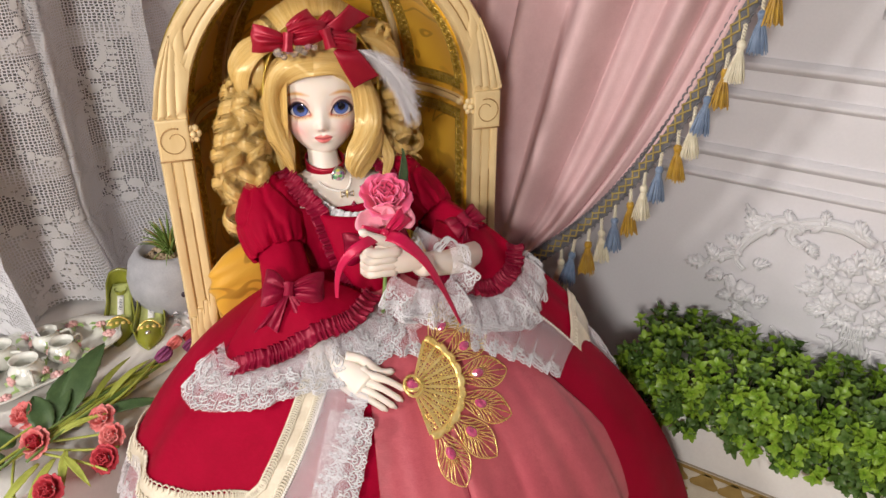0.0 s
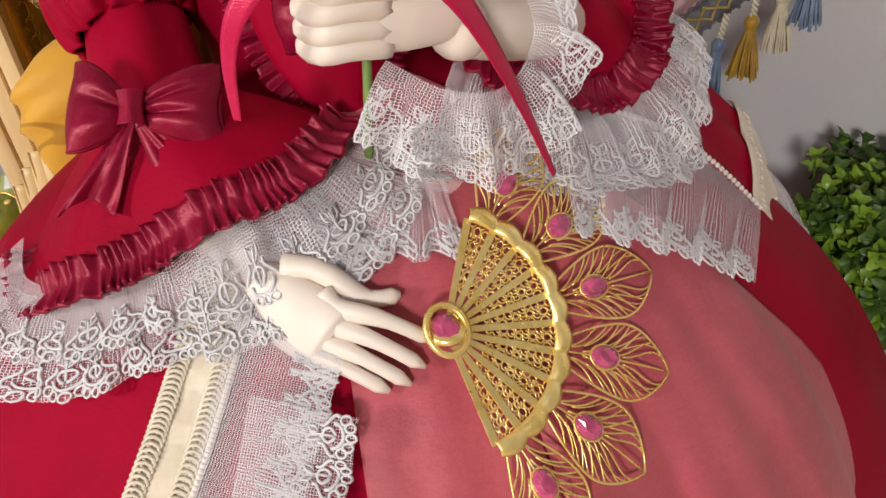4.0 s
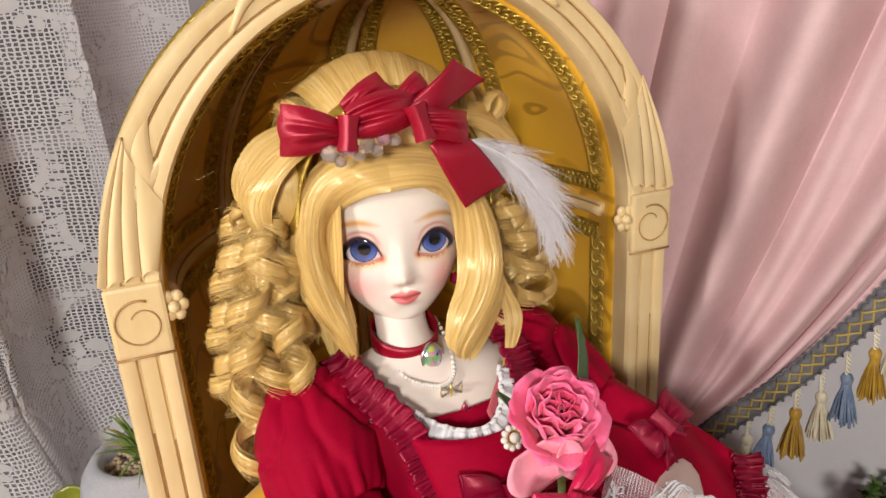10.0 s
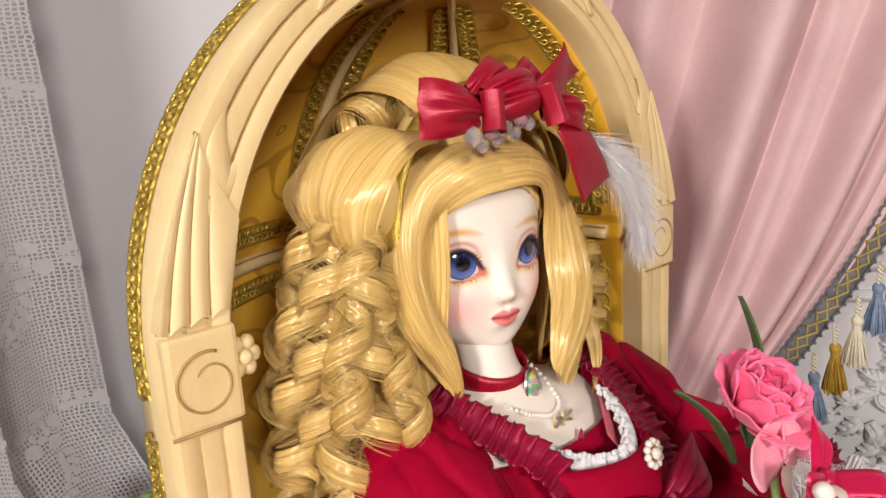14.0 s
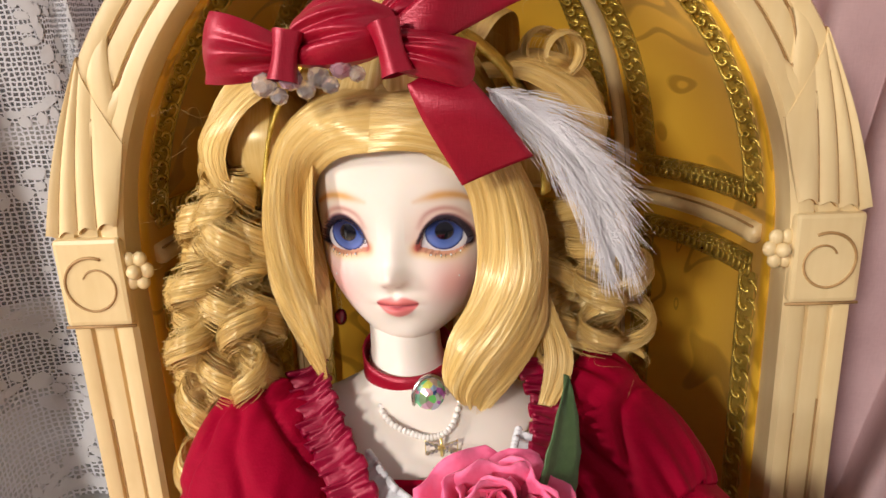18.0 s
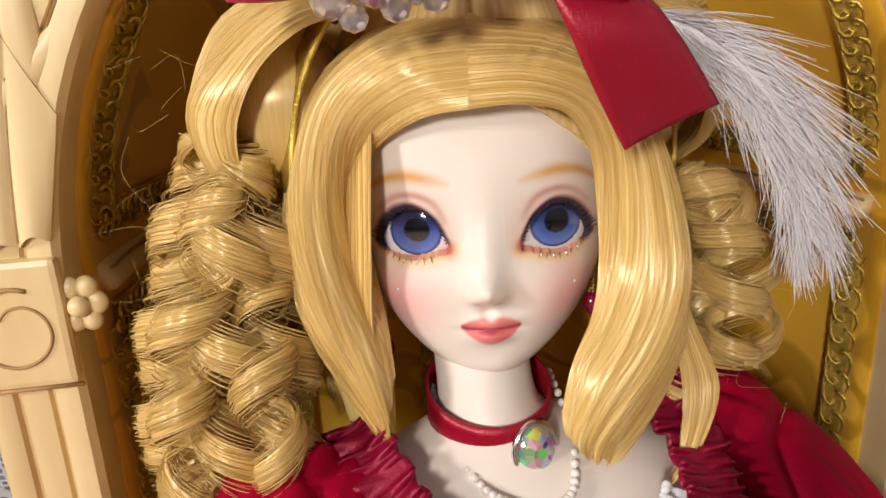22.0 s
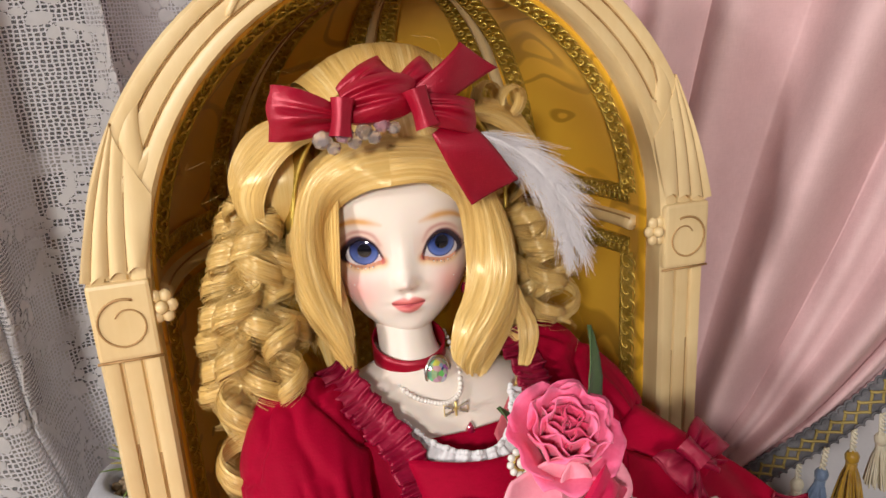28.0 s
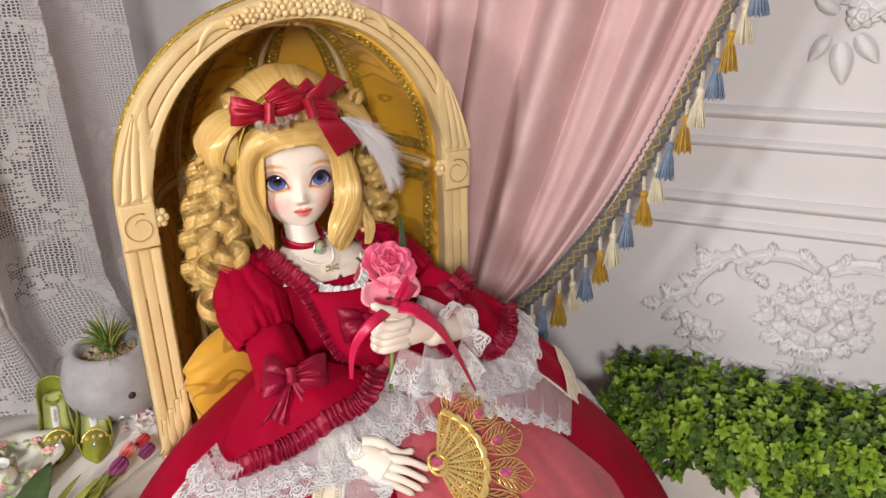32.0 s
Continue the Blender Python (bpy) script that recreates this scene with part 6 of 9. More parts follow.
def ruffle(fr, depth, waves, amp, drop=0.0, out=1.0, flare=0.0, tuck=0.0, rest=0.0):
    """A gathered frill that hangs from an edge away from its cloth."""
    def f(u, v):
        p, d, n, s = fr_at(fr, u)
        w = math.sin(2 * math.pi * waves * u + 0.7 * math.sin(9 * u)) + 0.4 * math.sin(2 * math.pi * waves * 2.3 * u + 1.0)
        q = p + s * tuck - s * (depth * v * out) + n * (amp * w * (0.25 + 0.75 * v) * min(1.0, 3 * v + 0.1)) + n * (flare * v)
        q.z -= drop * v * v
        if rest:
            x, y = q.x, -q.y - SV0
            a = math.degrees(math.atan2(x, y))
            R = interp(a, SA, SR) + (og(a) if a < -22 else 0.004)
            k = min(0.999, math.hypot(x, y) / R)
            top = (SH + 0.004) * (1 - k * k) ** 0.606 + 0.003 + rest + 0.0016 * (w + 1.4) * v
            q.z = max(q.z, top)
        return q
    return f


def lace_ruffle(name, fr, depth, waves, amp, drop=0.0, out=1.0, flare=0.0, gap=0.0125, label="white tulle frill with corded lace edge", parent=None, tuck=0.0, r=0.00042, rest=0.0):
    f = ruffle(fr, depth, waves, amp, drop, out, flare, tuck, rest)
    ln = length_of(fr)
    nu = max(40, int(waves * 12))
    ob = part(name, Geo().grid(f, nu, 8, su=ln, sv=depth), TULLE, parent or dress, label)
    part("corded_lace", lace_motifs(f, ln * 1.25, depth, r, gap), LACE, ob, "white corded lace")["kind"] = "stuff"
    return ob


# lower left hem
hem = []
for i in range(90):
    t = i / 89
    k = t * (len(HEM_A) - 1)
    j = min(int(k), len(HEM_A) - 2)
    a, s = lerp(HEM_A[j], HEM_A[j + 1], k - j), lerp(HEM_S[j], HEM_S[j + 1], k - j)
    hem.append((a, s))
mid = skirt(-62, 0.30, 0.01)
fr_h = edge_curve([skirt(a, s, og(a), 1.1) for a, s in hem], [skirt_n(a, s) for a, s in hem], mid)
part("cream_band", band(fr_h, 0.0155, 0.0014, 0.0006), CREAM, dress, "cream jacquard band", thick=0.0008)
part("loop_braid", loop_braid(fr_h, 0.0155, 0.0052, 0.0030, 0.00062, 0.0022), CREAMTHREAD, dress, "cream looped braid")["kind"] = "stuff"
part("loop_braid", loop_braid(fr_h, 0.0040, 0.0046, 0.0030, 0.0006, 0.0024), CREAMTHREAD, dress, "cream looped braid")["kind"] = "stuff"
part("pearl_edging", pearls(fr_h, 0.0006, 0.00115, 0.0025, 0.0022), PEARL, dress, "row of small cream pearls")["kind"] = "stuff"
lace_ruffle("hem_frill", fr_h, 0.032, 13, 0.0030, 0.010, 1.0, 0.0, tuck=0.003, rest=0.0030)

# front frill that lies between the band and the pink panel
fr_f = edge_curve([skirt(lerp(-22.5, -29, i / 40), lerp(0.37, 0.68, i / 40), 0.008) for i in range(41)], [skirt_n(-24, lerp(0.37, 0.68, i / 40)) for i in range(41)], skirt(-40, 0.4, 0.006))
lace_ruffle("front_frill", fr_f, 0.030, 6, 0.0016, 0.0, 1.0, 0.002, rest=0.0055)

# overskirt on the left arm's side
c00, c10, c11, c01 = P(0.050, 0.108, 0.238), P(0.156, 0.122, 0.1770), P(0.178, 0.070, 0.1930), P(0.050, 0.020, 0.262)


def overR(u, v):
    p = c00.lerp(c10, v).lerp(c01.lerp(c11, v), u)
    p += Vector((0, 0, 0.016 * math.sin(math.pi * min(1, v)) + 0.006 * math.sin(math.pi * u)))
    p.z += 0.0016 * math.sin(u * 14 + 3 * v) * v
    return p


part("overskirt", Geo().grid(overR, 30, 40), RED, dress, "red cotton open overskirt", thick=0.0012)
fr_r1 = edge_curve([overR(i / 30, 1.0) for i in range(31)], [P(0.6, 0.3, 0.75)] * 31, overR(0.5, 0.5))
fr_r2 = edge_curve([overR(0.0, i / 40) for i in range(6, 41)], [P(0.2, 0.7, 0.7)] * 35, overR(0.5, 0.5))
drop_fr = [(p - s * 0.0, d, n, s) for p, d, n, s in fr_r1]
part("cream_band", Geo().grid(lambda u, v: (lambda f: f[0] + f[3] * (0.006 - 0.026 * v) + f[2] * 0.002 + Vector((0, 0, -0.012 * v * v)))(fr_at(fr_r1, u)), 40, 8), CREAM, dress, "cream jacquard band", thick=0.0008)
fr_r1b = [(p - s * 0.0195 + Vector((0, 0, -0.0115)), d, n, s) for p, d, n, s in fr_r1]
part("loop_braid", loop_braid(fr_r1, -0.001, 0.0050, 0.0030, 0.0006, 0.0016), CREAMTHREAD, dress, "cream looped braid")["kind"] = "stuff"
part("pearl_edging", pearls(fr_r1b, 0.0, 0.00115, 0.0025, 0.001), PEARL, dress, "row of small cream pearls")["kind"] = "stuff"
part("pearl_edging", pearls(fr_r2, 0.0005, 0.00115, 0.0025, 0.001), PEARL, dress, "row of small cream pearls")["kind"] = "stuff"
lace_ruffle("hem_frill", fr_r1b, 0.046, 5, 0.003, 0.022, 0.9, 0.0, rest=0.004)
lace_ruffle("hem_frill", fr_r2, 0.058, 5, 0.0042, 0.020, 1.0, 0.004, rest=0.004)

# ---- bodice ----
part("bodice", Geo().grid(lambda u, v: torso(u, lerp(0.56, 0.985, v), 0.0035), 64, 30, cu=True), RED, dress, "red cotton fitted bodice", thick=0.001)


def gathered(path, nrm, w, gathers, amp=0.0013, seg=None, wob=0.5):
    """A satin strip gathered down its middle."""
    fr = edge_curve(path, nrm, path[0] + Vector((9, 9, 9)))
    n = seg or gathers * 8

    def f(u, v):
        p, d, nn, s = fr_at(fr, u)
        e = (v - 0.5) * 2
        a = 2 * math.pi * gathers * (u + 0.010 * math.sin(23 * u + 1) + 0.006 * math.sin(57 * u))
        wav = math.sin(a + (0.9 if e > 0 else 0)) + wob * math.sin(a * 1.63 + 1.3)
        ww = w * 0.5 * (1 + 0.10 * math.sin(a * 0.5 + 2 * (e > 0)))
        lift = 0.0022 * math.cos(math.pi * e * 0.5) * 0 + amp * wav * (0.18 + 0.82 * abs(e)) + 0.0030 + 0.0016 * abs(e)
        return p + s * (ww * e) + nn * lift + d * (0.0009 * math.cos(a) * abs(e))
    return Geo().grid(f, n, 10)


OUTW = P(0, 1, 0.35)
left_front = spline([P(-0.046, 0.018, 0.312), P(-0.040, 0.035, 0.3055), P(-0.029, 0.055, 0.293), P(-0.024, 0.068, 0.276), P(-0.019, 0.078, 0.258), P(-0.008, 0.088, 0.240), P(0.000, 0.092, 0.230)], 60)
right_front = spline([P(0.028, 0.016, 0.312), P(0.030, 0.033, 0.304), P(0.027, 0.055, 0.290), P(0.024, 0.068, 0.274), P(0.020, 0.078, 0.256), P(0.012, 0.088, 0.240), P(0.004, 0.092, 0.230)], 60)
for pth in (left_front, right_front):
    part("front_ruffle", gathered(pth, [OUTW] * len(pth), 0.0135, 38), WINE, dress, "wine satin gathered ruffle", thick=0.0006)
# wine satin stomacher between the ruffles, white lace at the neck
part("stomacher", Geo().grid(lambda u, v: at(left_front, 0.34 + 0.64 * v).lerp(at(right_front, 0.34 + 0.64 * v), u) + P(0, 0.004 + 0.010 * math.sin(math.pi * u), 0), 16, 24), RED, dress, "red front panel", thick=0.001)
neck = spline([P(-0.030, 0.048, 0.296), P(-0.020, 0.060, 0.290), P(-0.006, 0.068, 0.2868), P(0.008, 0.068, 0.2880), P(0.019, 0.058, 0.294), P(0.025, 0.044, 0.302)], 40)
fr_n = edge_curve(neck, [P(0, 0.8, 0.6)] * 41, P(-0.004, 0.06, 0.30))
fn = ruffle(fr_n, 0.006, 12, 0.0012, 0, -1.0)
lz = part("neck_frill", Geo().grid(fn, 130, 5, su=0.09, sv=0.01), LACE, dress, "white gathered lace frill", thick=0.0005)
g = Geo()
for i in range(70):
    g.ball(fn(i / 69, 1.0), (0.0013, 0.0010, 0.0013), 6, 4)
part("picot_edge", g, LACE, lz, "white picot edge")["kind"] = "stuff"
# pink lining seen at the neckline
part("neck_lining", Geo().grid(lambda u, v: P(lerp(0.008, 0.021, u) - 0.001 * v, lerp(0.060, 0.046, u) - 0.004 * v, lerp(0.2885, 0.2975, u) + 0.004 * v), 10, 4), ROSEPINK, dress, "pale pink lining", thick=0.0006)


def puff_loop(a, b, h0, hm, h1, depth, out, seed, up=None):
    """One padded loop of satin ribbon from a to b, pinched at a, swelling towards out, with folds that fan from the pinch."""
    d = b - a
    out = (out - d * (out.dot(d) / d.length_squared)).normalized()
    side = d.cross(out).normalized() if up is None else up
    r = random.Random(seed)
    folds = [(c + r.uniform(-0.15, 0.15), r.uniform(0.13, 0.24), r.uniform(0.9, 1.7)) for c in (-0.45, 0.35)]

    def front(u, v, back=False):
        e = (v - 0.5) * 2
        h = lerp(h0, h1, u) * (1 - math.sin(math.pi * u) ** 1.0) + hm * math.sin(math.pi * u) ** 0.8 if h1 else lerp(h0, hm, math.sin(u * math.pi / 2) ** 0.8)
        prof = math.sin(math.pi * (0.06 + 0.92 * u)) ** 0.65
        if back:
            return a + d * u + side * (h * e) - out * (0.18 * depth * prof * (1 - e * e))
        lift = depth * prof * (1 - 0.55 * e * e)
        for c, w, k in folds:
            lift -= 0.34 * depth * k * (1 - u) ** 0.8 * prof * math.exp(-((e - c * (0.6 + 0.4 * u)) / w) ** 2)
        lift += 0.10 * depth * math.sin(4.2 * e + 3 * u + seed)
        return a + d * (u + 0.05 * math.sin(3 * e + seed) * u) + side * (h * e) + out * lift
    g = Geo().grid(front, 30, 34, su=0.2, sv=0.2)
    g.grid(lambda u, v: front(u, v, True), 12, 10)
    for v in (0.0, 1.0):
        g.grid(lambda u, w: front(u, v).lerp(front(u, v, True), w), 30, 1)
    g.grid(lambda u, v: front(1.0, v).lerp(front(1.0, v, True), u), 2, 34)
    return g


def bow_geo(m, wl, hl, tail=0.0, pleats=5, droop=0.0, knot=0.006):
    """A bow in its own plane (x across, z up, y towards the back): two padded loops, two tails and a knot."""
    out, kn = Vector((0, -1, 0)), Geo()
    loops = [puff_loop(Vector((sx * 0.10 * wl, 0, 0)), Vector((sx * (0.80 if sx < 0 else 1.15) * wl, 0, 0.18 * wl - droop)), 0.28 * hl, hl * (1.0 if sx < 0 else 0.92), 0.0, 0.34 * wl, out, 3 + sx) for sx in (-1, 1)]
    tails = []
    for sx in (-1, 1):
        def tl(u, v):
            e = (v - 0.5) * 2
            w = hl * (0.16 + 0.42 * u)
            cut = 0.22 * tail * (1 - abs(e)) * u
            return m @ Vector((sx * (0.06 * wl + 0.62 * wl * u) + w * e, -0.0015 - 0.0022 * math.sin(4 * u + 2 * e) * u - 0.0010 * math.sin(8 * e + sx) * u + 0.004 * u, -hl * 0.12 - (tail * (1.0 if sx < 0 else 0.72) - cut) * u))
        if tail:
            tails.append(Geo().grid(tl, 22, 14))
    kn.grid(lambda u, v: m @ Vector((knot * 0.62 * math.cos(2 * math.pi * u) * (1 + 0.25 * (2 * v - 1) ** 2), -0.0042 + knot * 0.62 * math.sin(2 * math.pi * u) + 0.0003 * math.sin(10 * math.pi * u), knot * 0.95 * (v - 0.5) * 2)), 24, 8, cu=True)
    return loops, tails, kn


def bow(name, m, mt, wl, hl, tail, parent, label, pleats=5, droop=0.0, knot=0.006):
    loops, tails, kn = bow_geo(Matrix.Identity(4), wl, hl, tail, pleats, droop, knot)
    b = new(name)
    b.parent, b.matrix_basis, b.empty_display_size = parent, m, 0.01
    b["label"] = label
    for gg in loops:
        part("loop", gg, mt, b, thick=0.0005)
    for gg in tails:
        part("tail", gg, mt, b, thick=0.0005)
    part("knot", kn, mt, b)
    return b


def facing(p, out, roll=0.0):
    """A pose at p whose -y looks along out."""
    out = out.normalized()
    y = -out
    x = y.cross(Vector((0, 0, 1))).normalized()
    z = x.cross(y)
    m = Matrix((x, y, z)).transposed().to_4x4()
    return Matrix.Translation(p) @ m @ Matrix.Rotation(radians(roll), 4, "Y")


# ---- sleeves ----
def sleeve_tube(axis, rad, fold, nfold, n=40, seed=0.0):
    """A sleeve round an axis: rad(t), fold depth(t)."""
    fr = []
    side = None
    for i, p in enumerate(axis):
        d = (axis[min(i + 1, len(axis) - 1)] - axis[max(i - 1, 0)]).normalized()
        side = (d.orthogonal() if side is None else side - d * side.dot(d)).normalized()
        fr.append((p, side, d.cross(side)))

    def f(u, v):
        x = v * (len(fr) - 1)
        i = min(int(x), len(fr) - 2)
        p, s, w = (fr[i][k].lerp(fr[i + 1][k], x - i) for k in range(3))
        a = 2 * math.pi * u
        r = rad(v) * (1 + fold(v) * (math.sin(nfold * a + seed + 2 * v) + 0.6 * math.sin((nfold * 2 - 3) * a + 1.3 * seed)))
        return p + s * (r * math.cos(a)) + w * (r * math.sin(a))
    return Geo().grid(f, n * 2, len(axis) - 1, cu=True)


def puff(axis_pts, rmax, seed):
    """A puffed sleeve: gathered at both ends, with a few deep slanting drapes between."""
    ax = spline(axis_pts, 40)
    base = sleeve_tube(ax, lambda t: 0.0135 + (rmax - 0.0135) * math.sin(math.pi * (0.08 + 0.84 * t)) ** 0.62, lambda t: 0.006 + 0.16 * abs(t - 0.5) ** 2.2 * 2, 13, 70, seed)
    mid_ = ax[20]
    out = []
    for x in base.v:
        q = Vector(x)
        w = 0.5 + 0.5 * noise.noise(Vector((q.x * 34 + seed * 3, q.y * 34, q.z * 60 + q.x * 50)))
        crease = math.exp(-((w - 0.5) / 0.055) ** 2)
        d = (q - mid_)
        out.append(tuple(q - d.normalized() * (0.0024 * crease - 0.0018 * (w - 0.5))))
    base.v = out
    return base


for nm, pts, rm, sd in (("puff", [P(-0.050, 0.014, 0.297), P(-0.058, 0.026, 0.288), P(-0.0615, 0.042, 0.276), P(-0.0590, 0.056, 0.264)], 0.0255, 0.4),
                        ("puff", [P(0.034, 0.010, 0.298), P(0.045, 0.016, 0.290), P(0.056, 0.028, 0.280), P(0.065, 0.042, 0.270)], 0.0240, 1.7)):
    part("puff_sleeve", puff(pts, rm, sd), RED, dress, "red puffed shoulder sleeve", thick=0.0008)
part("fitted_sleeve", sleeve_tube(spline([P(-0.058, 0.056, 0.266), P(-0.058, 0.074, 0.254), P(-0.060, 0.092, 0.242)], 16), lambda t: lerp(0.0158, 0.0185, t), lambda t: 0.03, 5, 26, 0.7), RED, dress, "red fitted upper sleeve", thick=0.0008)
part("fitted_sleeve", sleeve_tube(spline([P(0.066, 0.040, 0.271), P(0.078, 0.056, 0.262), P(0.088, 0.070, 0.255)], 16), lambda t: lerp(0.0158, 0.0185, t), lambda t: 0.03, 5, 26, 0.2), RED, dress, "red fitted upper sleeve", thick=0.0008)

# bell sleeves: a fan of cloth from the elbow to its curved edge
bell_l = spline([P(-0.003, 0.110, 0.2440), P(-0.022, 0.135, 0.2460), P(-0.045, 0.138, 0.2400), P(-0.068, 0.134, 0.2290), P(-0.090, 0.126, 0.2180), P(-0.106, 0.112, 0.2080), P(-0.108, 0.090, 0.2080)], 60)
elb_l = spline([P(-0.040, 0.085, 0.2550), P(-0.050, 0.094, 0.2590), P(-0.062, 0.094, 0.2580), P(-0.073, 0.086, 0.2500), P(-0.078, 0.076, 0.2420)], 60)
bell_r = spline([P(0.034, 0.112, 0.2620), P(0.050, 0.119, 0.2500), P(0.068, 0.121, 0.2430), P(0.090, 0.115, 0.2380), P(0.108, 0.103, 0.2440), P(0.115, 0.088, 0.2540)], 60)
elb_r = spline([P(0.060, 0.062, 0.2760), P(0.070, 0.072, 0.2740), P(0.082, 0.074, 0.2720), P(0.092, 0.066, 0.2700), P(0.098, 0.054, 0.2660)], 60)


def bell_fn(top, edge, puffy):
    def f(u, v):
        p = at(top, u).lerp(at(edge, u), v)
        p += P(0, 0.4, 0.9) * (puffy * math.sin(math.pi * v) * (0.4 + 0.6 * math.sin(math.pi * u)))
        p += P(0, 0.5, 0.8) * (0.0022 * v * math.sin(u * 2 * math.pi * 3.2 + 0.7))
        return p
    return f


for top, edge, pf, inner in ((elb_l, bell_l, 0.006, P(-0.055, 0.09, 0.25)), (elb_r, bell_r, 0.005, P(0.078, 0.07, 0.27))):
    f = bell_fn(top, edge, pf)
    part("bell_sleeve", Geo().grid(f, 60, 20), RED, dress, "red flared sleeve", thick=0.001)
    ed = [f(i / 60, 0.985) for i in range(61)]
    nm = [(P(0, 0.5, 0.85)) for i in range(61)]
    part("sleeve_ruffle", gathered(ed, nm, 0.0135, 44, 0.0013), WINE, dress, "wine satin gathered ruffle", thick=0.0006)
    fr = edge_curve(ed, nm, inner)
    fr2 = [(p - n * 0.0035 + s * 0.006, d, n, s) for p, d, n, s in fr]
    if top is elb_l:
        lace_ruffle("sleeve_frill", fr, 0.024, 11, 0.0030, 0.016, 0.9, 0.0, rest=0.0045)
        lace_ruffle("sleeve_frill", [(p - n * 0.006 - s * 0.004, d, n, s) for p, d, n, s in fr], 0.032, 10, 0.0030, 0.020, 0.9, 0.0, rest=0.0015)
    else:
        lace_ruffle("sleeve_frill", fr, 0.028, 9, 0.0034, 0.014, 0.85, 0.003, rest=0.006)
        lace_ruffle("sleeve_frill", [(p - n * 0.006 - s * 0.002, d, n, s) for p, d, n, s in fr], 0.036, 8, 0.0034, 0.026, 0.75, 0.002, rest=0.003)
# inner cuff frills beside the hands
cu = spline([P(0.008, 0.128, 0.272), P(0.020, 0.142, 0.267), P(0.036, 0.145, 0.266), P(0.047, 0.138, 0.276), P(0.046, 0.125, 0.288), P(0.030, 0.112, 0.297)], 40)
lace_ruffle("cuff_frill", edge_curve(cu, [P(0.1, 0.9, -0.1)] * 41, P(0.028, 0.11, 0.30)), 0.020, 7, 0.0040, 0.010, 0.6, 0.010)
cu = spline([P(0.022, 0.140, 0.262), P(0.026, 0.146, 0.252), P(0.024, 0.148, 0.243), P(0.019, 0.146, 0.236)], 30)
lace_ruffle("cuff_frill", edge_curve(cu, [P(0.2, 0.9, 0.3)] * 31, P(0.06, 0.12, 0.25)), 0.018, 3, 0.0030, 0.0, 1.0, 0.004, rest=0.004)
cu = spline([P(-0.012, 0.118, 0.2430), P(0.002, 0.132, 0.2400), P(0.012, 0.136, 0.2370), P(0.020, 0.136, 0.2360)], 30)
lace_ruffle("cuff_frill", edge_curve(cu, [P(0, 0.7, 0.7)] * 31, P(0.0, 0.09, 0.25)), 0.028, 5, 0.0036, 0.014, 0.9, 0.004, rest=0.003)

bow("elbow_bow", facing(P(-0.0610, 0.1100, 0.2620), P(-0.02, 0.75, 0.66), 10), WINE, 0.0205, 0.0128, 0.027, dress, "wine taffeta bow", 5, 0.002, 0.0050)
bow("elbow_bow", facing(P(0.0760, 0.0800, 0.2790), P(0.05, 0.55, 0.80), -22), WINE, 0.0150, 0.0085, 0.014, dress, "wine taffeta bow", 5, 0.002, 0.0055)
bow("bodice_bow", facing(P(0.004, 0.082, 0.2740), P(0.0, 0.95, 0.25), -12), WINE, 0.0240, 0.0120, 0.020, dress, "dark wine satin bow", 3, 0.002, 0.0052)

# ---- the wig ----
wig = thing("doll_wig", "golden blond doll wig with curled pigtails and a centre parting", "wig", SEAT)
HC = P(-0.0125, -0.006, 0.3720)


def theta_max(phi):
    return interp(abs(phi), [0, 18, 34, 48, 58, 66, 80, 180], [70, 73, 80, 88, 100, 122, 132, 138])


def cap_pt(u, v):
    phi = lerp(-180, 180, u)
    th = radians(theta_max(phi) * v)
    a = radians(phi) + HYAW
    part_dip = 0.0016 * math.exp(-(phi / 3.0) ** 2) * (v > 0.02)
    ripple = 0.0005 * math.sin(phi * 0.55 + 6 * v) * v
    rx, rf, rz = 0.0345 + ripple, (0.0385 if abs(phi) < 90 else 0.0400) + ripple, 0.0500
    return HC + P((rx - part_dip) * math.sin(th) * math.sin(a), (rf - part_dip) * math.sin(th) * math.cos(a), (rz - part_dip) * math.cos(th))


part("hair_cap", Geo().grid(cap_pt, 140, 40, su=16.0, sv=4.0), HAIR, wig, thick=0.001)
rng = random.Random(31)


def strand(g, path, r, tone):
    """One hair bundle with a colour of its own."""
    b = len(g.v)
    g.tube(path, lambda t: r * (1.0 - 0.75 * max(0.0, t - 0.75) / 0.25), 3, caps=False)
    g.uv[b:] = [(tone + 0.012 * u, v * 2.0) for u, v in g.uv[b:]]


